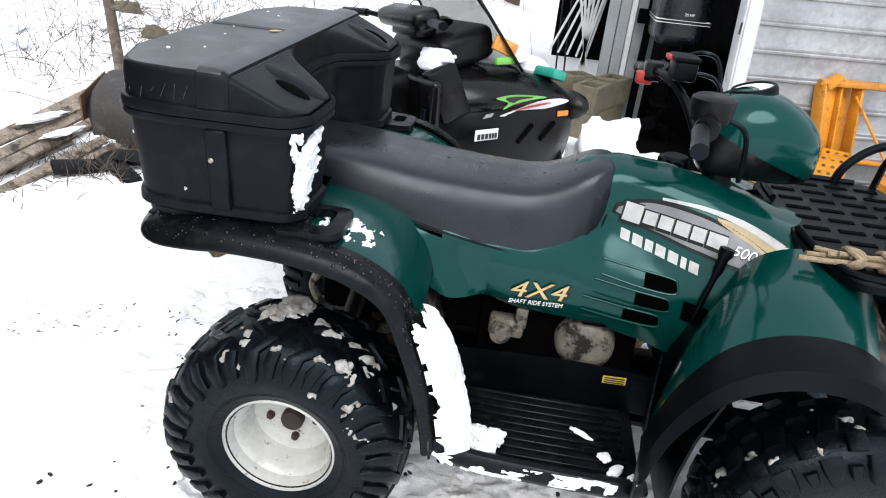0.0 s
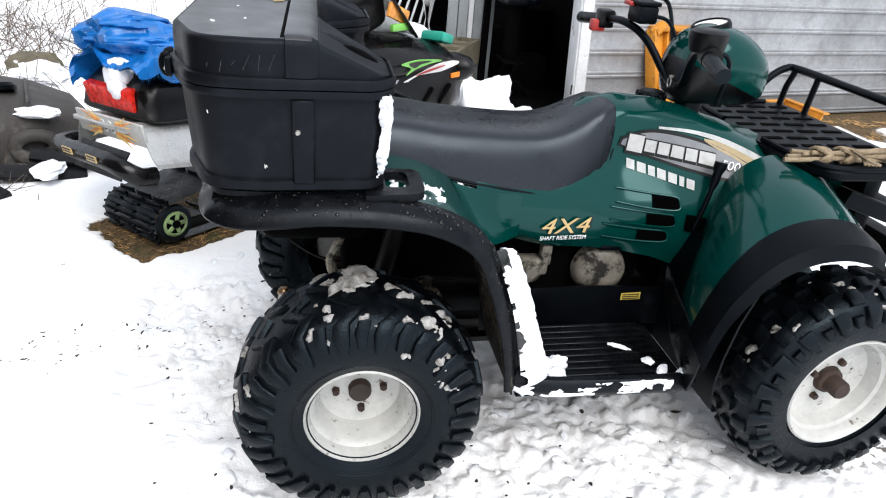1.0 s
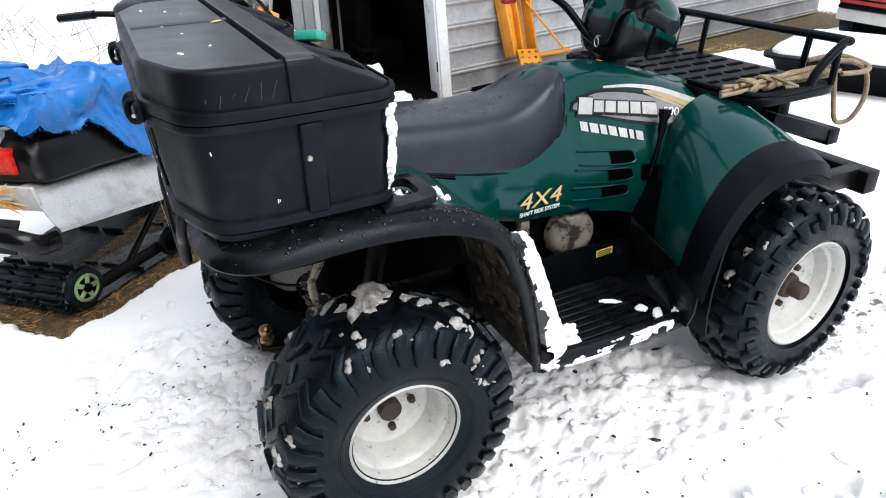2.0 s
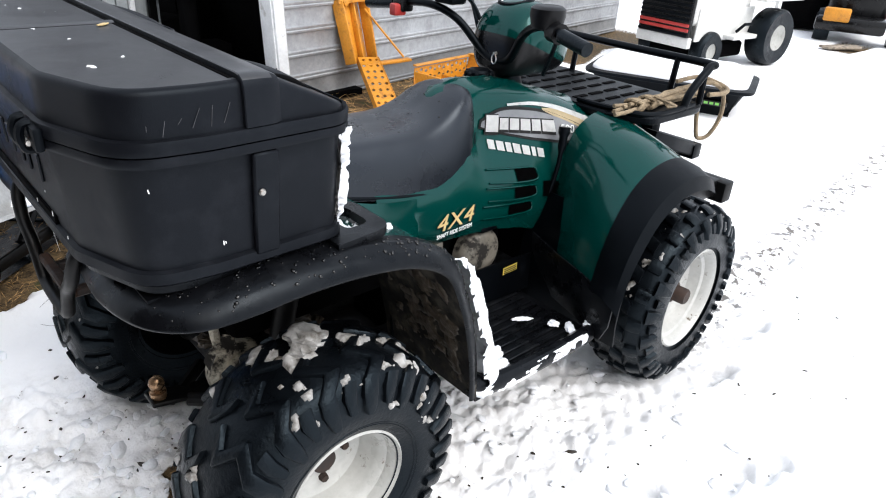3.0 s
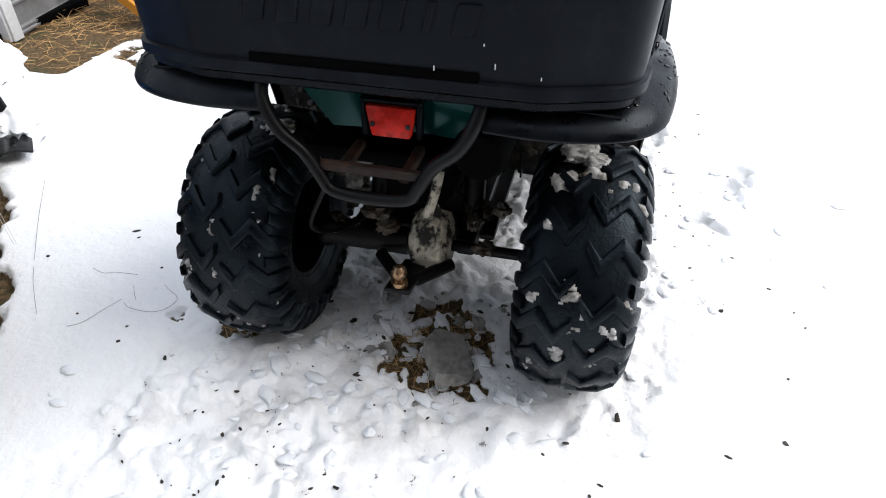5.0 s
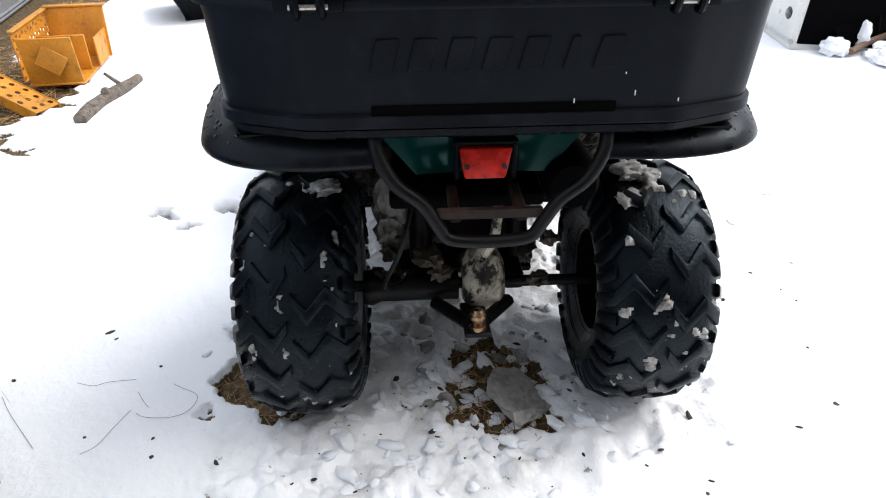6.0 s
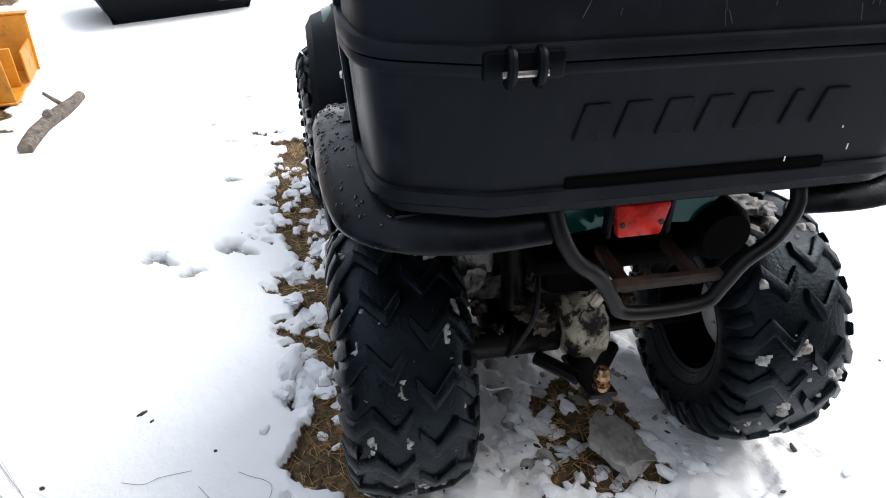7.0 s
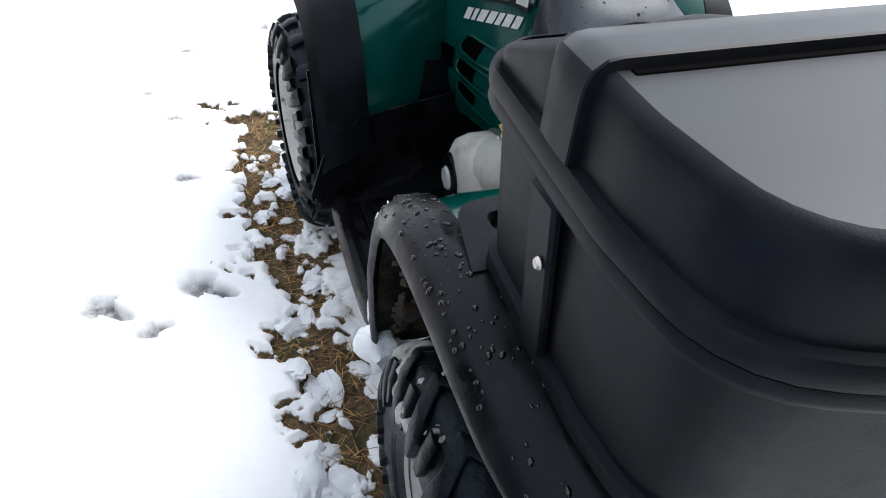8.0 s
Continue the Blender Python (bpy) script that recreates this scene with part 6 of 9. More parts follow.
# loose crumbs of snow broken out by the wheels
rnd = random.Random(11)
bms = []
for k in range(170):
    if k < 90:
        x, y = rnd.uniform(-0.55, 0.15), rnd.gauss(0.12, 0.3)
    else:
        x, y = rnd.uniform(0.2, 1.15), rnd.gauss(-0.5, 0.22)
    s = rnd.uniform(0.010, 0.034)
    bms.append(bm_lump((s * rnd.uniform(1, 2.0), s, s * 0.5), Matrix.Translation((x, y, height_at(x, y) + s * 0.08)) @ Matrix.Rotation(rnd.uniform(0, 6), 4, "Z"), k, 0.45, 2))
for k in range(90):
    x, y = rnd.uniform(-0.32, 0.12), rnd.gauss(0.03, 0.16)
    s = rnd.choice((0.012, 0.016, 0.022, 0.032, 0.045))
    bms.append(bm_lump((s * 1.5, s * rnd.uniform(0.6, 1.1), s * 0.55), Matrix.Translation((x, y, height_at(x, y) + s * 0.1)) @ Euler((rnd.uniform(-0.5, 0.5), rnd.uniform(-0.5, 0.5), rnd.uniform(0, 6))).to_matrix().to_4x4(), k + 300, 0.7, 2))
for k in range(64):
    x, y = rnd.uniform(0.0, 1.7), 0.575 + rnd.gauss(0, 0.06)
    s = rnd.choice((0.015, 0.02, 0.03, 0.045, 0.06))
    bms.append(bm_lump((s * 1.6, s, s * 0.5), Matrix.Translation((x, y, height_at(x, y) + s * 0.12)) @ Euler((rnd.uniform(-0.5, 0.5), rnd.uniform(-0.5, 0.5), rnd.uniform(0, 6))).to_matrix().to_4x4(), k + 50, 0.5, 3))
tagged(part("snow_crumbs", bm_join(*bms), M["snow"], None, "", 60), "broken crumbs of snow round the wheels", "snow", kind="stuff")


rnd = random.Random(41)
bms = []
for k in range(30):
    x, y = rnd.gauss(0.0, 0.1), rnd.gauss(-0.06, 0.15)
    s = rnd.choice((0.012, 0.016, 0.022, 0.036))
    bms.append(bm_lump((s * 1.7, s * 1.1, s * 0.45), Matrix.Translation((x, y, height_at(x, y) + s * 0.08)) @ Euler((rnd.uniform(-0.4, 0.4), rnd.uniform(-0.4, 0.4), rnd.uniform(0, 6))).to_matrix().to_4x4(), k, 0.75, 2))
tagged(part("ice_crumbs", bm_join(*bms), M["slush"], None, "", 30), "broken grey ice and slush below the axle", "ice", kind="stuff")
bms = []
for k in range(120):
    x, y = (rnd.gauss(-0.05, 0.12), rnd.gauss(-0.02, 0.2)) if k < 85 else (rnd.uniform(0.25, 1.1), rnd.gauss(-0.45, 0.14))
    s = rnd.choice((0.003, 0.004, 0.006, 0.01, 0.014))
    bms.append(bm_lump((s * rnd.uniform(1, 3.2), s, s * 0.4), Matrix.Translation((x, y, height_at(x, y) + s * 0.12)) @ Euler((rnd.uniform(-0.5, 0.5), rnd.uniform(-0.5, 0.5), rnd.uniform(0, 6))).to_matrix().to_4x4(), k, 0.6, 1))
tagged(part("dark_litter", bm_join(*bms), M["mulch"], None, "", 60), "dark wet leaf bits trodden into the snow", "litter", kind="stuff")


def bm_straws(spots, count, length, thick, seed, flat=0.5):
    """Thin dry stalks, many to a mesh."""
    rnd, verts, faces = random.Random(seed), [], []
    while len(faces) < count * 3:
        x, y = spots(rnd)
        if x is None:
            continue
        z = height_at(x, y) if len(faces) % 9 == 0 else 0.0
        for _ in range(3):
            x2, y2 = x + rnd.gauss(0, 0.02), y + rnd.gauss(0, 0.02)
            a, el, L = rnd.uniform(0, 6.28), rnd.uniform(0.02, flat), length * rnd.uniform(0.4, 1.2)
            d = Vector((math.cos(a) * math.cos(el), math.sin(a) * math.cos(el), math.sin(el)))
            sd = Vector((-math.sin(a), math.cos(a), 0)) * thick
            p, base_i = Vector((x2, y2, -0.008)), len(verts)
            for k, w in ((0, 1.0), (0.5, 0.8), (1.0, 0.25)):
                q = p + d * L * k - Vector((0, 0, 0.25 * L * k * k * el))
                verts += [q - sd * w, q + sd * w, q + Vector((0, 0, thick * 1.2 * w))]
            for k in (0, 3):
                for e in range(3):
                    i, j = base_i + k + e, base_i + k + (e + 1) % 3
                    faces.append((i, j, j + 3, i + 3))
    me = bmesh.new()
    vs = [me.verts.new(v) for v in verts]
    for f in faces:
        me.faces.new([vs[i] for i in f])
    return me


def sled_patch(rnd):
    f, l = rnd.uniform(-0.25, 2.0), rnd.uniform(-0.1, 0.5)
    x, y = SLED_AT + SLED_F * f + SLED_L * l
    return (x, y) if float(bare_ground(np.array([x]), np.array([y]))[0]) > 0.5 else (None, None)


def wheel_patch(rnd):
    x, y = rnd.uniform(-0.25, 1.8), rnd.uniform(-0.25, 0.8)
    return (x, y) if float(bare_ground(np.array([x]), np.array([y]))[0]) > 0.5 else (None, None)


def wall_patch(rnd):
    x, y = rnd.uniform(1.4, 5.0), rnd.uniform(1.9, 3.1)
    return (x, y) if float(bare_ground(np.array([x]), np.array([y]))[0]) > 0.5 else (None, None)


for spots, count, seed in ((sled_patch, 3600, 1), (wheel_patch, 2600, 2), (wall_patch, 2200, 3)):
    tagged(part("dead_grass", bm_straws(spots, count, 0.05 if seed < 3 else 0.12, 0.0011 if seed < 3 else 0.002, seed), M["straw"]), "matted brown dead grass on bare ground", "grass", kind="stuff")

# dry stems and specks lying on the snow
def stem(points, seed):
    rnd = random.Random(seed)
    bm = bm_tube([(x, y, height_at(x, y) + 0.002 + rnd.uniform(0, 0.002)) for x, y in points], 0.0005, 5, smooth=5)
    return tagged(part("dry_stem", bm, M["rust"]), "thin dry stem lying on the snow", "stem", "stems on the snow")


stem([(-0.134, 0.832), (-0.149, 0.805), (-0.154, 0.745), (-0.136, 0.706), (-0.095, 0.693), (-0.072, 0.707), (-0.054, 0.739), (-0.035, 0.768)], 1)
stem([(-0.058, 0.853), (-0.09, 0.83), (-0.114, 0.809)], 2)
stem([(-0.122, 0.85), (-0.186, 0.872), (-0.237, 0.889), (-0.262, 0.917)], 3)
stem([(-0.015, 1.023), (-0.029, 0.975), (-0.017, 0.94), (-0.01, 0.873)], 4)
stem([(0.4, 1.53), (0.167, 1.362), (-0.03, 1.213)], 5)
stem([(-0.06, 1.19), (-0.127, 1.136), (-0.237, 1.033)], 6)
rnd = random.Random(23)
bms = []
for k in range(150):
    if k < 17:
        x, y = ((0.192, 1.012), (0.163, 0.985), (0.0, 1.19), (-0.276, 0.751), (-0.207, 0.928), (-0.26, 0.484), (0.041, 0.825), (-0.3, 0.6), (-0.639, -0.499), (-0.516, -0.479), (-0.442, -0.481), (-0.63, -0.47), (-0.196, -0.903), (-0.264, -0.774), (0.019, -0.943), (-0.314, -0.421), (-0.35, 0.375))[k]
        s = rnd.uniform(0.008, 0.014)
    else:
        x, y = (rnd.uniform(-0.6, 0.1), rnd.gauss(0.2, 0.25)) if k < 90 else (rnd.uniform(0.2, 2.4), rnd.gauss(-0.62, 0.2))
        s = rnd.uniform(0.003, 0.009)
    bms.append(bm_lump((s * rnd.uniform(1, 2.5), s, s * 0.4), Matrix.Translation((x, y, height_at(x, y) + s * 0.1)) @ Matrix.Rotation(rnd.uniform(0, 6), 4, "Z"), k, 0.5, 1))
for k in range(70):
    u = rnd.random()
    x, y = -1.25 + 0.75 * u + rnd.gauss(0, 0.05), 0.08 + 0.3 * u + rnd.gauss(0, 0.07)
    s = rnd.uniform(0.003, 0.008)
    bms.append(bm_lump((s * rnd.uniform(1, 3.5), s, s * 0.4), Matrix.Translation((x, y, height_at(x, y) + s * 0.1)) @ Matrix.Rotation(rnd.uniform(0, 6), 4, "Z"), k, 0.5, 1))
tagged(part("litter", bm_join(*bms), M["mulch"], None, "", 60), "bits of dark leaf and earth on the snow", "litter", kind="stuff")

# ---- shed with metal siding ----
WX0, WX1, WY0, WY1 = 1.76, 7.0, 2.86, 3.83
def wall_y(x):
    return WY0 + (WY1 - WY0) * (x - WX0) / (WX1 - WX0)


shed = thing("wall_shed", "weathered ribbed aluminium shed wall with white corner trim", "shed", kind="structure")
rows, zs = [], []
prof = []
for k in range(15):
    z0, low = 0.163 * k, 0.0
    seg = [(z0, -0.002), (z0 + 0.006, -0.012), (z0 + 0.014, -0.014), (z0 + 0.022, -0.006), (z0 + 0.03, -0.011), (z0 + 0.038, -0.012), (z0 + 0.046, 0.0), (z0 + 0.06, 0.002), (z0 + 0.15, 0.004), (z0 + 0.163, 0.0)]
    rows = [[(x - 0.05 * z, wall_y(x) + dy + 0.004 * noise.noise((x * 1.3, z * 2.0, 4.4)), z) for z, dy in seg] for x in np.linspace(WX0, WX1, 13)]
    part("siding_panel", bm_sheet(rows, 0.004), M["sidingdark"] if k == 0 else M["siding"], shed)
part("corner_trim", bm_join(bm_box((0.075, 0.03, 2.45), Matrix.Translation((WX0 - 0.055, wall_y(WX0) - 0.02, 1.22)) @ Matrix.Rotation(radians(-3), 4, "Y"), 0.004), bm_box((0.02, 0.16, 2.45), Matrix.Translation((WX0 - 0.095, wall_y(WX0) + 0.06, 1.22)) @ Matrix.Rotation(radians(-3), 4, "Y"), 0.004)), M["trim"], shed, "white metal corner trim")
for z in (0.25, 0.95):
    part("trim_slot", bm_box((0.012, 0.006, 0.07), Matrix.Translation((WX0 - 0.055 - 0.05 * (z - 1.2) - 0.06, wall_y(WX0) - 0.036, z)), 0.002, 1), M["ink"], shed)
part("foil_tape", bm_box((0.05, 0.004, 1.1), Matrix.Translation((WX0 + 0.03 - 0.028, wall_y(WX0) - 0.02, 0.55)) @ Matrix.Rotation(radians(-3), 4, "Y"), 0.001, 1), M["silver"], shed, "silver tape along the corner")
part("shed_end", bm_box((0.06, 3.2, 2.45), Matrix.Translation((WX1, wall_y(WX1) + 1.6, 1.22)), 0.005), M["siding"], shed)
# inside surfaces are near-black: the indoor gloom is put into their colour
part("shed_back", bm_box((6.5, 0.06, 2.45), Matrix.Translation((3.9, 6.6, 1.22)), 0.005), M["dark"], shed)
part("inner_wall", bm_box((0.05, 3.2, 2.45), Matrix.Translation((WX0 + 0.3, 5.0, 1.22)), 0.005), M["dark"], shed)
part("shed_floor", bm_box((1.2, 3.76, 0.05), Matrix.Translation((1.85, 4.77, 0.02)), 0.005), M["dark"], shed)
part("lintel", bm_box((0.8, 0.12, 0.35), Matrix.Translation((1.42, 3.0, 2.25)), 0.005), M["siding"], shed)
# unseen roof, added over the shed; it keeps sky light out
tagged(part("shed_roof", bm_box((6.9, 3.9, 0.08), Matrix.Translation((3.9, 5.05, 2.5)), 0.01), M["siding"]), "metal shed roof, out of view, shading the interior", "roof", kind="structure")
# added wall, never in view: blocks sky and darkens reflections on the box's rear
house = thing("wall_house", "added unseen dark brown boarded wall, darkens faces turned to it", "house wall", kind="structure")
for k in range(16):
    part("board", bm_box((0.03, 6.9, 0.2), Matrix.Translation((-2.35 + 0.004 * (k % 2), -2.25, 0.1 + 0.202 * k)), 0.004, 1), M["blockerwood"], house)
door = thing("grey_door", "grey boarded shed door standing open", "door", kind="structure")
for k, (x0, x1) in enumerate(((0.959, 1.037), (1.042, 1.12), (1.167, 1.245), (1.25, 1.337))):
    part("board", bm_box((x1 - x0, 0.03, 2.3), Matrix.Translation(((x0 + x1) / 2, 3.85 + 0.004 * (k % 2), 1.17)), 0.004, 1), M["grey"], door)
part("door_trim", bm_box((0.04, 0.05, 2.3), Matrix.Translation((1.143, 3.84, 1.17)), 0.004, 1), M["trim"], door)
lattice = thing("white_lattice", "white painted trellis leaning on shed", "trellis")
for k in range(6):
    part("slat", bm_box((0.02, 0.012, 1.5), Matrix.Translation((0.74 + 0.045 * k, 4.32, 0.98)) @ Matrix.Rotation(radians(-14 + 5 * k), 4, "Y"), 0.002, 1), M["trim"], lattice)
for k in range(5):
    part("slat", bm_box((0.018, 0.012, 1.1), Matrix.Translation((0.78 + 0.05 * k, 4.345, 0.95)) @ Matrix.Rotation(radians(22 - 3 * k), 4, "Y"), 0.002, 1), M["trim"], lattice)
ladder = thing("ladder", "grey metal ladder leaning by the shed", "ladder")
for dx in (0.0, 0.07):
    part("stile", bm_box((0.014, 0.03, 1.9), Matrix.Translation((0.62 + dx, 4.36, 0.98)) @ Matrix.Rotation(radians(-3), 4, "Y"), 0.003, 1), M["frame"], ladder)
for k in range(6):
    part("rung", bm_box((0.07, 0.014, 0.014), Matrix.Translation((0.655 - 0.013 * (k - 2), 4.36, 0.45 + 0.25 * k)), 0.003, 1), M["frame"], ladder)

# cinder blocks beside the door
def cinder(m):
    th = thing("cinder_block", "weathered tan hollow concrete block, stacked by the shed", "concrete block", m, "stacked blocks")
    w, d, h, t = 0.40, 0.19, 0.19, 0.032
    part("shell", bm_join(bm_box((w, t, h), Matrix.Translation((0, d / 2 - t / 2, h / 2)), 0.004, 1), bm_box((w, t, h), Matrix.Translation((0, -d / 2 + t / 2, h / 2)), 0.004, 1), *[bm_box((t, d - 2 * t, h), Matrix.Translation((x, 0, h / 2)), 0.003, 1) for x in (-w / 2 + t / 2, 0, w / 2 - t / 2)]), M["concrete"], th)
    return th


cb = cinder(pose(0.93, 3.42, height_at(0.93, 3.42), 0, 0, 62))
copy_thing(cb, pose(1.02, 3.62, height_at(0.93, 3.42), 0, 0, 60))
copy_thing(cb, pose(0.93, 3.42, height_at(0.93, 3.42) + 0.192, 0, 0, 65))
copy_thing(cb, pose(0.72, 3.62, height_at(0.93, 3.42) + 0.192, 0, 0, 30))
copy_thing(cb, pose(1.04, 3.63, height_at(0.93, 3.42) + 0.192, 0, 0, 58))

# outboard motor on a stand in the doorway
motor = thing("outboard_motor", "dark blue outboard motor with white stripes hanging in doorway", "outboard motor")
mx, my = 1.42, 3.55
part("cowl", bm_box((0.36, 0.42, 0.56), Matrix.Translation((mx, my, 1.0)), 0.09, 4), M["navy"], motor, "dark blue engine cowl")
for z in (0.90, 0.88):
    part("stripe", bm_box((0.364, 0.424, 0.004), Matrix.Translation((mx, my, z)), 0.003, 1), M["white"], motor)
words("power_mark", "20 HP", 0.026, Matrix.Translation((mx + 0.03, my - 0.2125, 0.94)) @ Matrix.Rotation(radians(90), 4, "X"), M["white"], motor)
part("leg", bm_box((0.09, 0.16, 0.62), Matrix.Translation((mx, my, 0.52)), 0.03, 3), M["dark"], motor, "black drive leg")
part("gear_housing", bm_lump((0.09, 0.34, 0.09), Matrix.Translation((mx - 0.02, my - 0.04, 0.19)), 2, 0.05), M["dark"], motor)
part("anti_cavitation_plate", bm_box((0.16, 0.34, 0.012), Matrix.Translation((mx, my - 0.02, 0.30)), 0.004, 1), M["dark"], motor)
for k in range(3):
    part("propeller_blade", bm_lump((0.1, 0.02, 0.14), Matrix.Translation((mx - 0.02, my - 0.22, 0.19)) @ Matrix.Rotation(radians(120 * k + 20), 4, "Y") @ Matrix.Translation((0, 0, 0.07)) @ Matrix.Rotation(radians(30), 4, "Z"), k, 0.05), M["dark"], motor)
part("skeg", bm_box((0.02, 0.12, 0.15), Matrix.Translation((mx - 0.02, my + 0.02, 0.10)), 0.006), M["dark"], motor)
stand = thing("motor_stand", "wooden stand carrying the outboard motor, doorway shade painted in", "stand")
# wooden posts and beams coloured near-black for the shade of the doorway
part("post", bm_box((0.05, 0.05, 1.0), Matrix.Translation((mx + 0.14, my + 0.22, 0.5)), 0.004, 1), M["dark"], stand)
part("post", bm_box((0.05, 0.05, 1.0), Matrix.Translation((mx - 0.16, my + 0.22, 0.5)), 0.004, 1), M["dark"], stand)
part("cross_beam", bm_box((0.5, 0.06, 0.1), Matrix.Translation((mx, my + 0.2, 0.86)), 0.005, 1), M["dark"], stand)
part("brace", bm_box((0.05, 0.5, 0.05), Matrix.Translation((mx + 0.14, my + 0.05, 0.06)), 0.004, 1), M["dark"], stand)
# crates carry the indoor shade as a near-black colour
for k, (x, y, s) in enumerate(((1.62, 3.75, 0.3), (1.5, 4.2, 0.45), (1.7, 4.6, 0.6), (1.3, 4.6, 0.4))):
    tagged(part("stored_crate", bm_box((s, s * 0.8, s * 0.9), Matrix.Translation((x, y, 0.03 + s * 0.45)) @ Matrix.Rotation(k, 4, "Z"), 0.01), M["dark"]), "crate stored inside the shed, indoor shade painted in", "crate")

# ---- snowmobile ----
smob = thing("snowmobile", "black and silver snowmobile partly covered by a blue tarp", "snowmobile")
SM = Matrix(((SLED_F[0], SLED_L[0], 0, SLED_AT[0]), (SLED_F[1], SLED_L[1], 0, SLED_AT[1]), (0, 0, 1, 0), (0, 0, 0, 1)))


RAISED = ('tunnel_far', 'tunnel_top', 'snow_flap', 'rear_bumper', 'bumper_sticker', 'tail_plate', 'flame', 'ball_mark', 'ball_dot', 'sticker_bar', 'saddle', 'tail_light', 'lens_rib')


def lean(bm):
    """The machine leans a little to its left."""
    for v in bm.verts:
        v.co.z -= 0.085 * v.co.y


WIDE = ('belly_pan', 'engine_hood', 'graphic', 'reflector', 'registration_plate', 'plate_bar', 'belly_vent', 'vent_grille', 'grille_bar', 'side_pad', 'teal_trim', 'headlight_bulge')
FRONT_END = ('console', 'flame_panel', 'green_panel', 'gauge', 'screen', 'screen_edge', 'screen_base', 'handlebar', 'grip', 'bar_clamp', 'bar_pad', 'mirror_ring', 'ski', 'ski_leg')


def front_end(co, wide):
    """Nose parts sit close behind the saddle and spread over the tunnel's sides."""
    f = float(np.interp(co.x, [0.9, 0.98, 1.27, 1.78, 2.25, 2.6], [0.77, 0.85, 1.21, 1.68, 2.02, 2.3]))
    return Vector((f, 0.21 + (co.y - 0.21) * (1.55 if wide else 1.2), co.z + (0.04 if co.z > 0.1 else 0.0)))


def sp(name, bm, mat_, parent=None, label=""):
    """A snowmobile part: f forward from the tail, l to its left from the tunnel's right side."""
    if name in RAISED:
        for v in bm.verts:
            v.co.z += 0.055 * max(0.0, min(1.0, (1.3 - v.co.x) / 0.4))
    if name in WIDE or name in FRONT_END:
        for v in bm.verts:
            v.co = front_end(v.co, name in WIDE)
    lean(bm)
    bm.transform(SM)
    return part(name, bm, M[mat_], parent or smob, label)


def track_path(grow=0.0):
    r = 0.085 + grow
    pts = []
    for a in np.linspace(90, 270, 9):
        pts.append((0.10 + r * math.cos(radians(a)), 0.10 + r * math.sin(radians(a))))
    pts += [(0.4, 0.10 - r), (0.8, 0.10 - r), (1.15, 0.10 - r), (1.3, 0.13 - r)]
    for a in np.linspace(-60, 90, 6):
        pts.append((1.45 + r * math.cos(radians(a)), 0.22 + r * math.sin(radians(a))))
    pts += [(1.1, 0.29 + grow), (0.7, 0.26 + grow), (0.35, 0.215 + grow)]
    return pts


tp = track_path()
track = sp("track", bm_rings([[(f, 0.02, z) for f, z in tp], [(f, 0.40, z) for f, z in tp]], caps=False), "rubber", None, "black rubber drive track with paddles")
for i in range(0, 24):
    q = catmull([(f, z, 0) for f, z in tp], 4, True)
    a = q[int(i * len(q) / 24)]
    b = q[(int(i * len(q) / 24) + 1) % len(q)]
    ang = math.atan2(b.y - a.y, b.x - a.x)
    for l in (0.08, 0.21, 0.34):
        sp("paddle", bm_box((0.012, 0.1, 0.03), Matrix.Translation((a.x, l, a.y)) @ Matrix.Rotation(-ang, 4, "Y"), 0.003, 1), "rubber", track)
# forward wheels are blackened for the shade below the running board
for f, z, r in ((0.10, 0.105, 0.075), (0.55, 0.08, 0.055), (1.0, 0.08, 0.055)):
    w = sp("idler_wheel", bm_turn([(r, -0.012), (r + 0.008, 0.0), (r, 0.014), (r * 0.72, 0.012), (r * 0.7, 0.004), (r * 0.3, 0.0), (0.0, 0.004)], 28, Matrix.Translation((f, 0.005, z)) @ Matrix.Diagonal((1, -1, 1, 1))), "rubber", None, "idler wheel with lime green spokes" if f < 0.3 else "idler wheel, shade under the tunnel painted in")
    sp("wheel_face", bm_turn([(r * 0.72, 0.0), (r * 0.72, 0.006), (r * 0.62, 0.01), (r * 0.55, 0.004)], 28, Matrix.Translation((f, -0.008, z)) @ Matrix.Diagonal((1, -1, 1, 1))), "limewheel" if f < 0.3 else "dark", w, "lime green rim" if f < 0.3 else "")
    for k in range(5):
        a = 2 * math.pi * k / 5
        sp("spoke", bm_box((r * 0.5, 0.006, r * 0.24), Matrix.Translation((f + 0.38 * r * math.cos(a), -0.012, z + 0.38 * r * math.sin(a))) @ Matrix.Rotation(-a, 4, "Y"), 0.002, 1), "limewheel" if f < 0.3 else "dark", w)
    sp("wheel_hub", bm_turn([(0.0, 0.012), (r * 0.22, 0.012), (r * 0.24, 0.0)], 14, Matrix.Translation((f, -0.01, z)) @ Matrix.Diagonal((1, -1, 1, 1))), "dark", w)
# rail in black paint colour, for the same shade under the tunnel
sp("slide_rail", bm_box((1.15, 0.02, 0.05), Matrix.Translation((0.72, 0.03, 0.07)), 0.005), "frame", None, "slide rail, shade under the tunnel painted in")
sp("suspension_arm", bm_tube([(0.35, 0.03, 0.09), (0.62, 0.04, 0.29)], 0.014, 8), "frame")
sp("suspension_arm", bm_tube([(0.8, 0.05, 0.09), (1.05, 0.05, 0.30)], 0.02, 8), "frame")
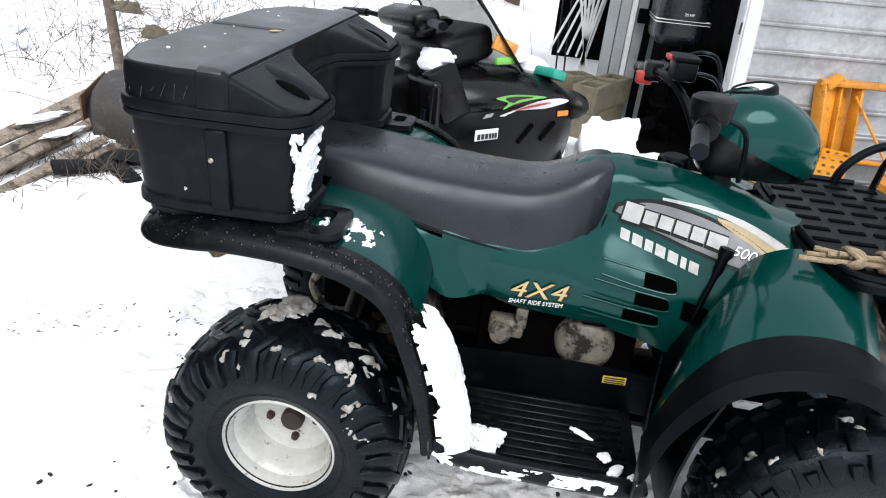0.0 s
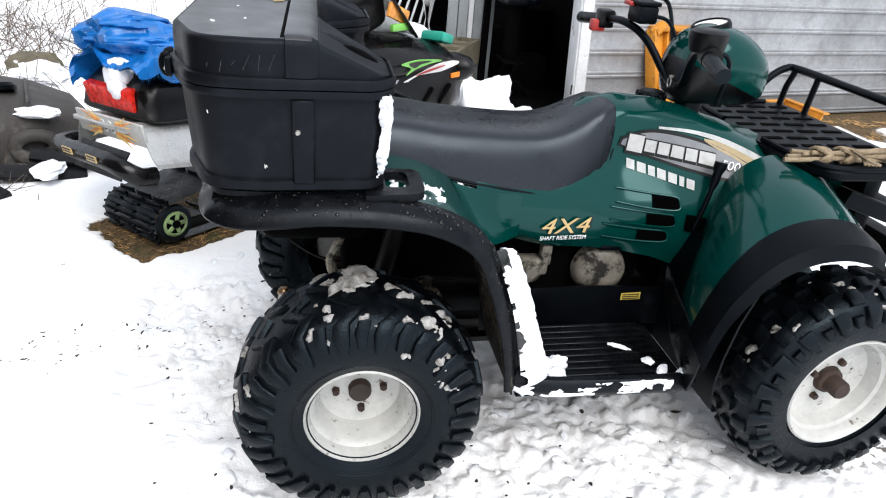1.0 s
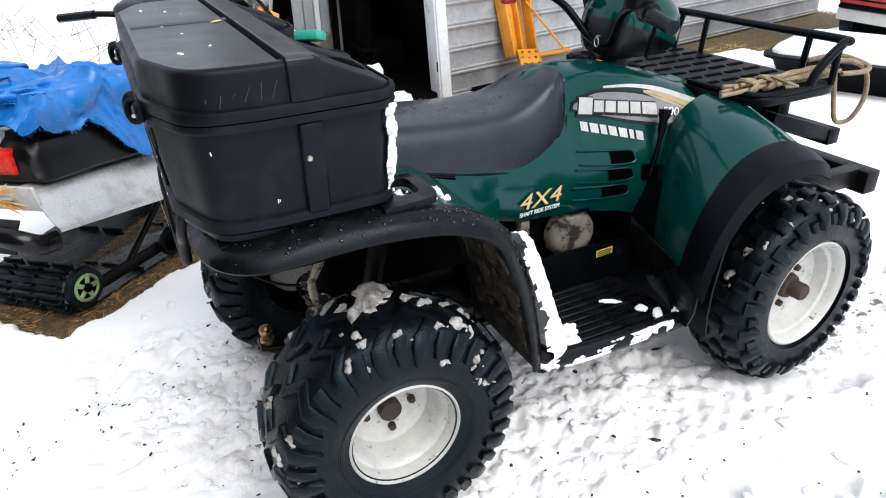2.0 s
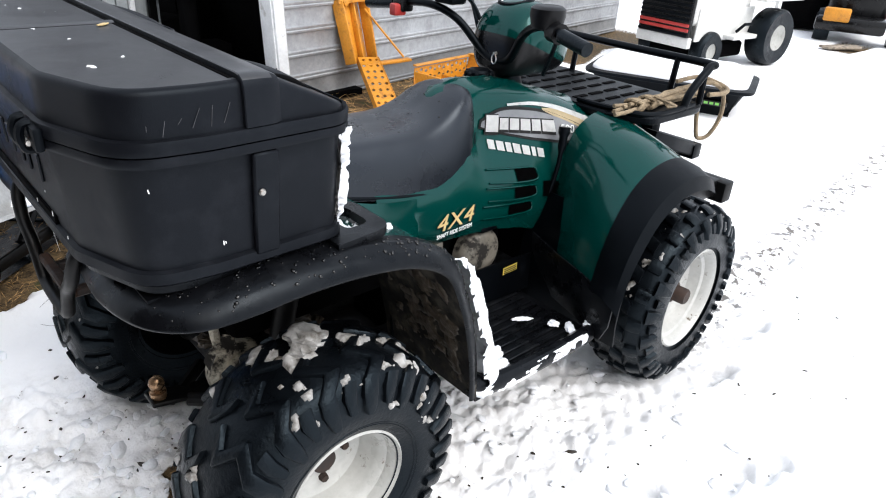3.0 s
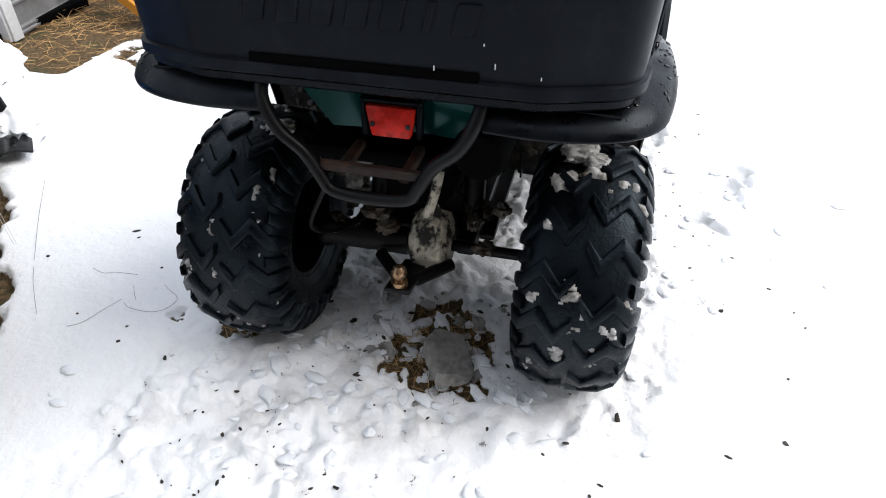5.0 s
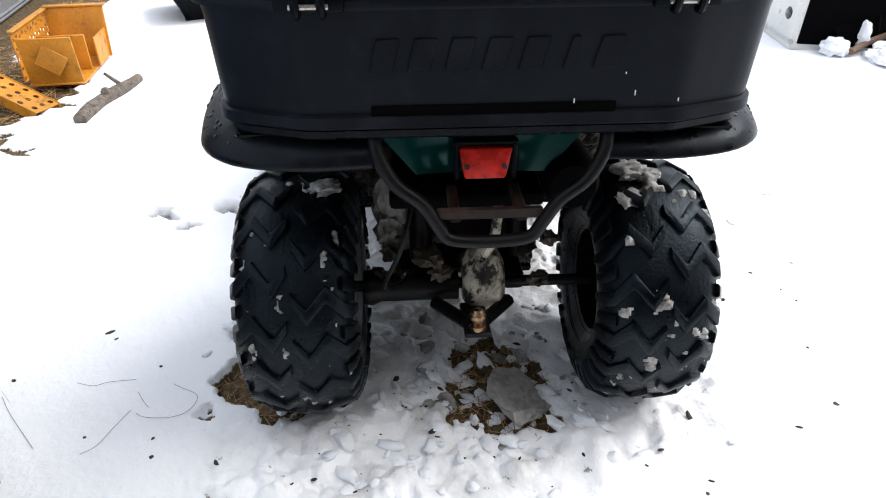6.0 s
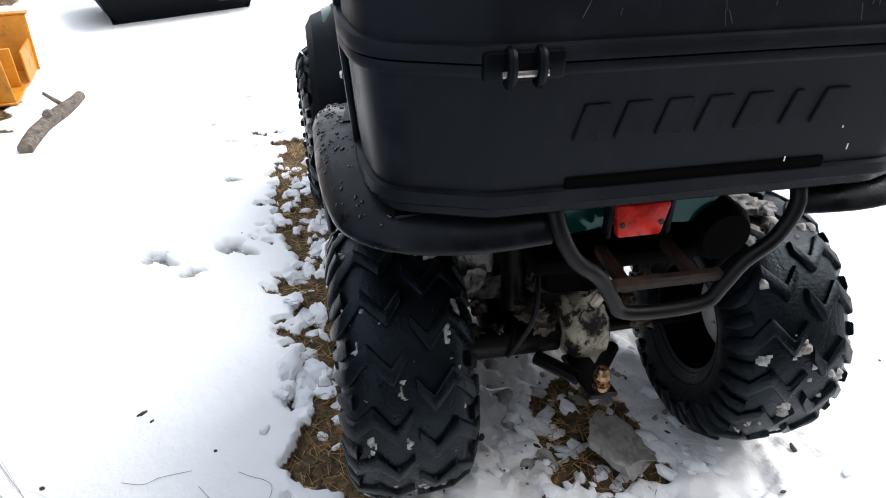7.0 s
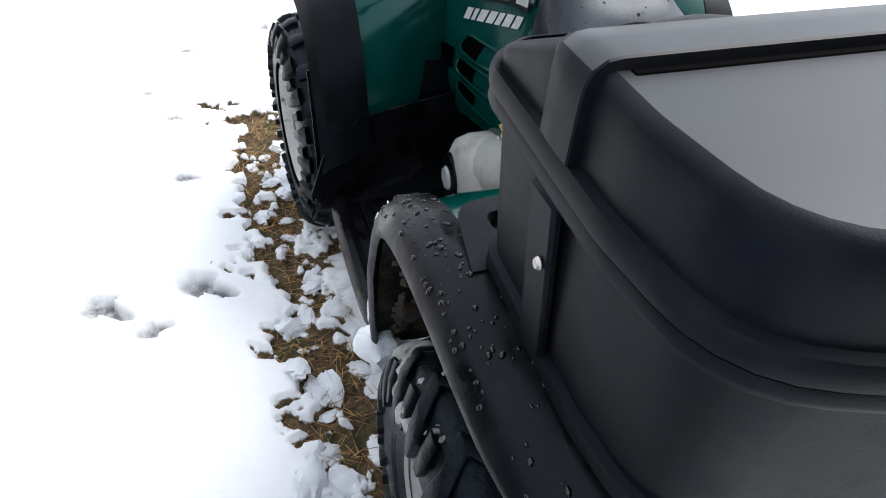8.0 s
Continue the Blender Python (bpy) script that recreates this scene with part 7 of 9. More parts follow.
# tunnel side with its outward-turned running board
def tunnel_row(f):
    top, lip, low = 0.54 - 0.105 * f, -0.140 - 0.045 * max(0.0, f), 0.411 - 0.145 * f
    return [(f, 0.0, top + 0.012), (f, -0.05, top), (f, -0.056, top - 0.004), (f, -0.056 + 0.3 * (lip + 0.056), top * 0.55 + low * 0.45), (f, -0.056 + 0.6 * (lip + 0.056), low + 0.03), (f, -0.056 + 0.85 * (lip + 0.056), low + 0.008), (f, lip, low), (f, lip - 0.004, low - 0.014)]


tun = sp("tunnel", bm_sheet([tunnel_row(f) for f in np.linspace(-0.02, 0.84, 10)], 0.005), "silver", None, "brushed aluminium tunnel and running board")
for f in np.linspace(0.02, 0.58, 15):
    sp("rivet", bm_turn([(0.0, 0.003), (0.004, 0.002), (0.005, 0.0)], 8, Matrix.Translation((f, -0.059, 0.528 - 0.105 * f)) @ Matrix.Diagonal((1, -1, 1, 1))), "silver", tun)
for i in range(5):
    for j in range(3):
        sp("drain_hole", bm_turn([(0.0, 0.001), (0.005, 0.001), (0.0055, 0.0)], 8, Matrix.Translation((0.55 + 0.022 * i, -0.118 - 0.014 * j, 0.342 - 0.003 * i - 0.003 * j)) @ Matrix.Rotation(radians(90), 4, "X")), "ink", tun)
sp("tunnel_far", bm_sheet([[(f, 0.40, 0.47), (f, 0.43, 0.40), (f, 0.45, 0.345), (f, 0.55, 0.325)] for f in (-0.02, 0.4, 0.8, 1.35)], 0.005), "silver", tun)
sp("tunnel_top", bm_box((1.4, 0.40, 0.02), Matrix.Translation((0.66, 0.22, 0.465)), 0.004), "silver", tun)
tread_ = sp("board_tread", bm_box((0.2, 0.14, 0.012), Matrix.Translation((0.80, -0.11, 0.345)) @ Matrix.Rotation(radians(-35), 4, "Y"), 0.003, 1), "plasticgrey", tun, "dark perforated foot tread")
for i in range(3):
    for j in range(2):
        sp("tread_hole", bm_turn([(0.009, 0.004), (0.012, 0.004), (0.012, 0.0), (0.009, 0.0)], 12, Matrix.Translation((0.75 + 0.05 * i, -0.09 - 0.05 * j, 0.318 + 0.035 * i)) @ Matrix.Rotation(radians(-35), 4, "Y") @ Matrix.Rotation(radians(90), 4, "X")), "silver", tread_)
sp("snow_flap", bm_sheet([[(-0.02, l, 0.375), (-0.05, l, 0.33), (-0.07, l, 0.27)] for l in (0.04, 0.13, 0.21, 0.3, 0.4)], 0.006), "plasticgrey", None, "dark snow flap")
bumper = sp("rear_bumper", bm_tube([(0.02, -0.05, 0.29), (-0.04, -0.045, 0.30), (-0.078, -0.01, 0.33), (-0.09, 0.05, 0.348), (-0.092, 0.12, 0.352), (-0.09, 0.34, 0.35), (-0.07, 0.52, 0.34), (0.0, 0.60, 0.33), (0.12, 0.62, 0.32)], 0.028, 10, smooth=5, flat=1.3), "hood", None, "black plastic rear bumper")
for l in (0.14, 0.33):
    st_ = sp("bumper_sticker", bm_box((0.004, 0.075, 0.026), Matrix.Translation((-0.124, l, 0.357)) @ Matrix.Rotation(radians(-8), 4, "Y"), 0), "gold", bumper)
    sp("sticker_bar", bm_box((0.003, 0.06, 0.007), Matrix.Translation((-0.1265, l, 0.364)) @ Matrix.Rotation(radians(-8), 4, "Y"), 0), "ink", st_)
    sp("sticker_bar", bm_box((0.003, 0.06, 0.004), Matrix.Translation((-0.1255, l, 0.353)) @ Matrix.Rotation(radians(-8), 4, "Y"), 0), "ink", st_)
plate = sp("tail_plate", bm_box((0.012, 0.49, 0.092), Matrix.Translation((-0.018, 0.165, 0.457)) @ Matrix.Rotation(radians(-10), 4, "Y"), 0.003, 1), "tailmetal", None, "silver tail plate with orange flame decals")
for s_, l0 in ((1, 0.34), (-1, 0.08)):
    for k in range(7):
        tongue = [(0.0, -0.006), (0.05, -0.005), (0.10 + 0.022 * (k % 3), 0.004 * (k - 3)), (0.055, 0.006), (0.0, 0.007)]
        m = Matrix.Translation((-0.0265, 0.165 + s_ * 0.055, 0.457 + 0.008 * (k - 3))) @ Matrix.Rotation(radians(-10), 4, "Y") @ Matrix(((0, 0, -1, 0), (s_, 0, 0, 0), (0, 1, 0, 0), (0, 0, 0, 1))) @ Matrix.Rotation(radians(5 * (k - 3)), 4, "Z")
        sp("flame", bm_poly(tongue, 0.002, m), "flame" if k % 2 else "flamepale", plate)
for k in range(4):
    sp("ball_mark", bm_turn([(0.0, 0.003), (0.014, 0.003), (0.015, 0.0)], 16, Matrix.Translation((-0.027, 0.125 + 0.027 * k, 0.452 + 0.02 * (k % 2))) @ Matrix.Rotation(radians(90), 4, "Z")), "white", plate)
    sp("ball_dot", bm_turn([(0.0, 0.001), (0.006, 0.001), (0.0065, 0.0)], 12, Matrix.Translation((-0.0302, 0.128 + 0.027 * k, 0.452 + 0.02 * (k % 2))) @ Matrix.Rotation(radians(90), 4, "Z")), "ink", plate)
# saddle and tail lamp
st = [(0.012, 0.51, 0.60, 0.19), (0.03, 0.495, 0.635, 0.203), (0.07, 0.487, 0.665, 0.207), (0.25, 0.475, 0.672, 0.21), (0.38, 0.46, 0.665, 0.212), (0.5, 0.45, 0.675, 0.215), (0.62, 0.44, 0.70, 0.215), (0.74, 0.43, 0.715, 0.205), (0.84, 0.43, 0.705, 0.195), (0.94, 0.43, 0.67, 0.18), (1.0, 0.45, 0.62, 0.15)]
rr = []
for f, zb, zt, w in st:
    h = zt - zb
    half = catmull([(0, zb, 0), (w, zb, 0), (w * 1.02, zb + 0.3 * h, 0), (w * 0.9, zb + 0.8 * h, 0), (w * 0.6, zt, 0), (0, zt + 0.004, 0)], 3)
    rr.append([(f, 0.175 - q.x * 1.17, q.y) for q in half] + [(f, 0.175 + q.x * 1.17, q.y) for q in half[-2:0:-1]])
sp("saddle", bm_rings(rr), "plasticgrey", None, "black vinyl saddle")
lampm = sp("tail_light", bm_box((0.05, 0.34, 0.088), Matrix.Translation((0.02, 0.185, 0.572)) @ Matrix.Rotation(radians(-12), 4, "Y"), 0.01), "red", None, "wide red tail light with ribs")
for l in (0.10, 0.17, 0.24, 0.31):
    sp("lens_rib", bm_box((0.006, 0.006, 0.08), Matrix.Translation((-0.004, l, 0.57)) @ Matrix.Rotation(radians(-12), 4, "Y"), 0.001, 1), "redpaint", lampm)
# nose: belly pan, hood, console, screen, bars
belly = [(1.0, 0.16, 0.30, 0.50), (1.2, 0.24, 0.22, 0.53), (1.45, 0.28, 0.17, 0.55), (1.7, 0.28, 0.17, 0.54), (1.95, 0.24, 0.2, 0.51), (2.15, 0.16, 0.25, 0.45), (2.25, 0.06, 0.3, 0.40)]
rr = []
for f, w, z0, z1 in belly:
    rr.append([(f, 0.21 + w * x, z0 + (z1 - z0) * y) for x, y in ((-0.75, 0), (-0.97, 0.12), (-1.03, 0.5), (-1.0, 0.9), (-0.95, 1.0), (0, 1.06), (0.95, 1.0), (1.0, 0.9), (1.03, 0.5), (0.97, 0.12), (0.75, 0))])
sp("belly_pan", bm_rings(rr), "plasticgrey", None, "dark grey belly pan with slanted vents")
hood = [(0.98, 0.12, 0.50, 0.66), (1.1, 0.20, 0.51, 0.72), (1.3, 0.265, 0.54, 0.735), (1.55, 0.275, 0.545, 0.715), (1.8, 0.255, 0.535, 0.67), (2.05, 0.19, 0.50, 0.59), (2.22, 0.10, 0.44, 0.50)]
rr = []
for f, w, z0, z1 in hood:
    half = catmull([(w * 1.0, z0, 0), (w * 1.02, z0 + 0.25 * (z1 - z0), 0), (w * 0.86, z0 + 0.62 * (z1 - z0), 0), (w * 0.6, z0 + 0.88 * (z1 - z0), 0), (w * 0.25, z1, 0), (0, z1 + 0.006, 0)], 3)
    rr.append([(f, 0.21 - q.x, q.y) for q in half] + [(f, 0.21 + q.x, q.y) for q in half[-2::-1]])
sp("nose_rear", bm_box((0.06, 0.90, 0.42), Matrix.Translation((0.88, 0.21, 0.525)), 0.044, 4), "hood", None, "black rear face of the nose with grille")
for k in range(4):
    sp("rear_grille_bar", bm_box((0.012, 0.105, 0.008), Matrix.Translation((0.828, -0.108, 0.468 + 0.021 * k)), 0.003, 1), "plasticgrey", None)
# grille and vent are near-black boxes that stand for shaded openings
sp("rear_grille", bm_box((0.012, 0.115, 0.095), Matrix.Translation((0.8325, -0.108, 0.498)), 0.004, 1), "dark", None, "grille in the nose, its shade near-black")
sp("rear_vent", bm_box((0.012, 0.075, 0.14), Matrix.Translation((0.8325, -0.108, 0.655)), 0.005, 2), "dark", None, "tall vent in the nose, its shade near-black")
strap_ = sp("hood_strap", bm_box((0.012, 0.03, 0.15), Matrix.Translation((0.828, -0.205, 0.54)), 0.006, 2), "rubber", None, "black rubber hood strap")
sp("strap_buckle", bm_box((0.016, 0.034, 0.06), Matrix.Translation((0.826, -0.205, 0.50)), 0.003, 1), "plasticgrey", strap_)
hd = sp("engine_hood", bm_rings(rr), "hood", None, "black hood with lime green and white graphics")
def side_shape(name, pts, mat_, out):
    """A sticker on the hood's right flank, outline in (forward, up)."""
    m = Matrix(((1, 0, 0, 0), (0, -0.2, -1, 0.21 - 0.272 - out + 0.12), (0, 1, 0, 0), (0, 0, 0, 1)))
    sp(name, bm_poly(pts, 0.003, m), mat_, hd)


def leaf(*pts):
    """A smooth closed outline through pts."""
    return [(p.x, p.y) for p in catmull([(x, y, 0) for x, y in pts], 4, True)]


side_shape("graphic", leaf((1.34, 0.503), (1.45, 0.535), (1.58, 0.566), (1.72, 0.572), (1.81, 0.553), (1.70, 0.529), (1.52, 0.511)), "white", 0.014)
side_shape("graphic", leaf((1.27, 0.60), (1.37, 0.612), (1.50, 0.603), (1.62, 0.585), (1.50, 0.577), (1.40, 0.562), (1.34, 0.54), (1.36, 0.572)), "lime", 0.017)
side_shape("graphic", leaf((1.33, 0.598), (1.42, 0.601), (1.52, 0.592), (1.43, 0.586), (1.385, 0.572)), "ink", 0.02)
side_shape("graphic", leaf((1.42, 0.529), (1.54, 0.549), (1.67, 0.554), (1.55, 0.538)), "redpaint", 0.018)
side_shape("graphic", [(1.24, 0.50), (1.28, 0.505), (1.29, 0.525), (1.25, 0.52)], "silverdecal", 0.014)
sp("reflector", bm_box((0.09, 0.006, 0.028), Matrix.Translation((1.78, -0.068, 0.49)), 0.004, 1), "amber", hd, "amber side reflector")
reg = sp("registration_plate", bm_box((0.13, 0.004, 0.055), Matrix.Translation((1.27, -0.062, 0.42)), 0.002, 1), "clearplate", hd, "small white registration sticker")
for k in range(6):
    sp("plate_bar", bm_box((0.012, 0.003, 0.026), Matrix.Translation((1.222 + 0.019 * k, -0.0655, 0.413)), 0), "ink", reg)
# vents on the flank: near-black plates for the shade inside
for k in range(2):
    sp("belly_vent", bm_box((0.13, 0.012, 0.022), Matrix.Translation((1.5 + 0.16 * k, -0.079, 0.41)) @ Matrix.Rotation(radians(-42), 4, "Y"), 0.004, 1), "dark", hd)
sp("vent_grille", bm_box((0.12, 0.02, 0.09), Matrix.Translation((1.05, 0.02, 0.50)), 0.006), "dark", hd)
for k in range(4):
    sp("grille_bar", bm_box((0.11, 0.008, 0.008), Matrix.Translation((1.05, 0.008, 0.468 + 0.02 * k)), 0.002, 1), "plasticgrey", hd)
sp("side_pad", bm_box((0.14, 0.05, 0.26), Matrix.Translation((1.10, -0.01, 0.62)) @ Matrix.Rotation(radians(-22), 4, "Y"), 0.02), "plasticgrey", hd, "black knee pad")
sp("teal_trim", bm_box((0.12, 0.10, 0.05), Matrix.Translation((1.78, 0.02, 0.675)) @ Matrix.Rotation(radians(14), 4, "Y"), 0.012), "teal", hd, "teal hood scoop")
sp("headlight_bulge", bm_lump((0.22, 0.18, 0.16), Matrix.Translation((2.0, 0.02, 0.50)), 3, 0.06), "hood", hd)
console = sp("console", bm_box((0.30, 0.40, 0.17), Matrix.Translation((1.27, 0.21, 0.80)) @ Matrix.Rotation(radians(-18), 4, "Y"), 0.05, 3), "plasticgrey", None, "dark dashboard console")
sp("flame_panel", bm_box((0.16, 0.02, 0.07), Matrix.Translation((1.43, -0.03, 0.815)) @ Matrix.Rotation(radians(20), 4, "Y"), 0.006), "flame", console)
sp("green_panel", bm_box((0.14, 0.02, 0.035), Matrix.Translation((1.43, -0.045, 0.752)), 0.004), "lime", console)
scr = [[(1.68 - 0.42 * v - 0.16 * abs(u) ** 2.2 * (1 - 0.2 * v), 0.21 + u * 0.29 * (1 - 0.3 * v), 0.70 + 0.46 * v) for u in np.linspace(-1, 1, 13)] for v in np.linspace(0, 1, 8)]
edge_ = [r[0] for r in scr] + scr[-1][1:-1] + [r[-1] for r in scr[::-1]]
screen = sp("screen", bm_sheet(scr, 0.004), "windshield", None, "pale smoked windscreen with dark edge")
sp("screen_edge", bm_tube(edge_, 0.007, 6), "hood", screen)
sp("screen_base", bm_sheet([[(r[0][0], r[0][1] - 0.003, r[0][2]), (r[1][0], r[1][1] - 0.004, r[1][2]), (r[2][0], r[2][1] - 0.004, r[2][2])] for r in scr], 0.003), "hood", screen, "dark lower band of the windscreen")
hb = sp("handlebar", bm_tube([(1.0, -0.16, 0.93), (1.04, -0.02, 0.93), (1.10, 0.1, 0.90), (1.12, 0.21, 0.87), (1.10, 0.32, 0.90), (1.04, 0.44, 0.93), (1.0, 0.58, 0.93)], 0.013, 8, smooth=4), "black", None, "black handlebar with grips")
for a, b in (((0.995, -0.17, 0.93), (1.035, -0.04, 0.93)), ((0.995, 0.59, 0.93), (1.035, 0.46, 0.93))):
    sp("grip", bm_tube([a, b], 0.019, 10), "rubber", hb)
for l in (0.12, 0.30):
    sp("gauge", bm_turn([(0.0, 0.02), (0.045, 0.02), (0.055, 0.0)], 20, Matrix.Translation((1.17, l, 0.905)) @ Matrix.Rotation(radians(55), 4, "X")), "plasticgrey", console)
sp("mirror_ring", bm_tube([(1.36, 0.58 + 0.055 * math.cos(a), 0.93 + 0.055 * math.sin(a)) for a in [2 * math.pi * i / 20 for i in range(20)]], 0.003, 6, closed=True), "black", hb, "thin wire ring")
sp("bar_pad", bm_box((0.12, 0.32, 0.09), Matrix.Translation((1.08, 0.21, 0.935)) @ Matrix.Rotation(radians(-20), 4, "Y"), 0.035, 3), "hood", hb, "padded black bar cover")
sp("bar_clamp", bm_box((0.1, 0.2, 0.07), Matrix.Translation((1.11, 0.21, 0.88)), 0.02), "hood", hb)
# steering skis
for s_, l in ((-1, -0.13), (1, 0.55)):
    ski = sp("ski", bm_sheet([[(1.55 + 0.95 * t, l + w, 0.035 + 0.02 * (abs(w) < 0.03) + 0.22 * max(0, t - 0.75) ** 1.3) for w in (-0.06, -0.02, 0.02, 0.06)] for t in np.linspace(0, 1, 10)], 0.008), "hood", None, "black plastic ski")
    sp("ski_leg", bm_tube([(1.95, l, 0.06), (1.88, l - 0.04 * s_, 0.28)], 0.02, 8), "frame", ski)
    sp("suspension_arm", bm_tube([(1.88, l, 0.22), (1.6, 0.21 + 0.12 * s_, 0.26)], 0.014, 8), "frame", ski)


def on_smob(f, l, z):
    return SM @ Vector((f, l, z - 0.085 * l))


def smob_snow(name, lumps, label, rough=0.16):
    bms = [bm_lump(size, Matrix.Translation(on_smob(*at)) @ SM.to_3x3().to_4x4(), seed, rough, 4, 1.5) for seed, (at, size) in enumerate(lumps)]
    tagged(part(name, bm_join(*bms), M["snow"], None, "", 60), label, "snow")


smob_snow("hood_snow", [((1.50, 0.27, 0.79), (0.5, 0.46, 0.10)), ((1.32, 0.34, 0.835), (0.32, 0.4, 0.08)), ((1.70, 0.23, 0.715), (0.36, 0.42, 0.12))], "smooth white snow lying on the hood")
smob_snow("saddle_snow", [((0.96, -0.03, 0.785), (0.10, 0.15, 0.08)), ((1.02, 0.0, 0.81), (0.14, 0.2, 0.08)), ((1.07, 0.06, 0.82), (0.16, 0.2, 0.07))], "lump of snow on the dashboard")
smob_snow("tail_snow", [((0.10, 0.16, 0.745), (0.18, 0.22, 0.07)), ((0.03, 0.14, 0.71), (0.09, 0.15, 0.13)), ((0.005, 0.12, 0.665), (0.05, 0.12, 0.09))], "snow patch behind the saddle")
smob_snow("board_snow", [((0.71, -0.135, 0.34), (0.28, 0.10, 0.05)), ((0.79, -0.13, 0.345), (0.16, 0.10, 0.06))], "strip of snow on the running board")
smob_snow("ski_snow", [((1.9, -0.22, 0.05), (0.7, 0.2, 0.12)), ((2.33, 0.02, 0.17), (0.5, 0.38, 0.42)), ((2.45, -0.08, 0.08), (0.6, 0.4, 0.2))], "drift of snow round the skis", 0.5)


# blue tarp, folded over the saddle
def tarp_rows():
    rows = []
    nf, nl = 64, 84
    for i in range(nf):
        u = i / (nf - 1)
        row = []
        for j in range(nl):
            v = j / (nl - 1) * 2 - 1
            near = max(0.0, v)
            f = -0.02 + (0.52 + 0.19 * near ** 1.5) * u
            reach = (np.interp(u, [0, 0.25, 0.4, 0.55, 0.75, 1.0], [0.33, 0.36, 0.45, 0.54, 0.585, 0.59]) if v > 0 else 0.34) + 0.03 * noise.noise((u * 7, v * 2, 0.3))
            s = v * reach
            edge = 0.265 if v > 0 else 0.18
            top = 0.745 + 0.035 * math.sin(math.pi * u) + 0.06 * u
            if abs(s) < edge:
                l, z = s, top - 0.12 * s * s
            else:
                over = abs(s) - edge
                ang = min(over / 0.09, 1.0) * (1.42 - 0.10 * near * u)
                l = math.copysign(edge + over * math.cos(ang) + 0.03 * over, s)
                z = top - 0.008 - over * math.sin(ang)
            w = noise.noise((u * 4, v * 3, 8.0))
            k = noise.noise((u * 3.0, v * 2.0, 1.7)) * 0.03 + (abs(noise.noise((u * 6, v * 3, 5.2))) - 0.2) * 0.012 + (abs(noise.noise((u * 17 + w, v * 13, 2.2))) - 0.2) * 0.006
            fold = 0.042 * (1 - abs(math.sin(3.2 * v + 7 * u + 1.4 * w))) ** 2.2 + 0.014 * (1 - abs(math.sin(2.5 * v - 15 * u + 3 * w))) ** 3 + 0.006 * (1 - abs(math.sin(23 * v + 11 * u + 9 * w))) ** 2
            row.append((f + 0.03 * noise.noise((v * 4, u * 2, 4.0)) * (1 if u in (0, 1) else 0.5), 0.21 - l - (k if abs(s) > 0.25 and v > 0 else 0) * 0.6, z + k + fold + 0.014))
        rows.append(row)
    return rows


cloth = tarp_rows()
bm = bm_join(bm_sheet(cloth, 0.0), bm_sheet([[(x, y, z - 0.004) for x, y, z in row] for row in cloth], 0.0))
lean(bm)
bm.transform(SM)
tarp = tagged(part("tarp", bm, M["tarp"], None, "", 75), "crumpled bright blue tarp with frayed edge over saddle", "tarp")
# the rest of the tarp, rolled up in thick soft folds over the tail
for k, (f0, f1, l, z, rl, rz) in enumerate(((-0.02, 0.32, 0.31, 0.84, 0.12, 0.075), (0.0, 0.35, 0.18, 0.83, 0.13, 0.07), (0.02, 0.31, 0.25, 0.885, 0.14, 0.055), (0.07, 0.39, 0.10, 0.81, 0.10, 0.05))):
    rows = []
    for i in range(44):
        u = i / 43
        end = math.sin(math.pi * min(max(u, 0.02), 0.98)) ** 0.4
        row = []
        for j in range(64):
            a = 2 * math.pi * j / 64
            q = (u * 2.2 + k * 3, math.cos(a) * 2.0, math.sin(a) * 2.0 + k)
            r = 1.08 + 0.3 * noise.noise(q) + 0.42 * (abs(noise.noise((q[0] * 0.9, q[1] * 1.2, q[2] * 1.2))) - 0.2) + 0.05 * noise.noise((q[0] * 3, q[1] * 3, q[2] * 3))
            row.append((f0 + (f1 - f0) * u + 0.03 * noise.noise((a, u * 3, k)), l - rl * end * r * math.cos(a), z - 0.03 * u + rz * end * r * math.sin(a)))
        rows.append(row)
    bm = bm_rings(rows)
    lean(bm)
    bm.transform(SM)
    part("tarp_fold", bm, M["tarp"], tarp, "", 60)
bms = []
for k in range(3):
    f0 = (0.36, 0.62, 0.66)[k]
    p = [(f0, -0.14, 0.49), (f0 + random.uniform(-0.02, 0.02), -0.2, 0.40), (f0 + random.uniform(-0.04, 0.04), -0.22, 0.22 + random.uniform(-0.1, 0.1))]
    bms.append(bm_tube(p, 0.0005, 4, smooth=4))
bm = bm_join(*bms)
bm.transform(SM)
part("frayed_thread", bm, M["white"], tarp, "pale frayed threads")
rnd, bms = random.Random(61), []
for k in range(320):
    if k < 170:
        i = rnd.randrange(1, len(cloth) - 1)
        p, q = Vector(cloth[i][-1]), Vector(cloth[i][-3])
    else:
        j = rnd.randrange(len(cloth[0]) // 2, len(cloth[0]) - 1)
        p, q = Vector(cloth[-1][j]), Vector(cloth[-3][j])
    d = (p - q).normalized()
    L = rnd.uniform(0.004, 0.014)
    e = p + d * L + Vector((rnd.gauss(0, 0.004), rnd.gauss(0, 0.004), -0.3 * L))
    bms.append(bm_tube([p - d * 0.004, (p + e) / 2 + Vector((0, 0, 0.003)), e], 0.0005, 3))
bm = bm_join(*bms)
lean(bm)
bm.transform(SM)
tagged(part("frayed_edge", bm, M["tarp"], tarp, "blue fringe of loose threads"), kind="stuff")

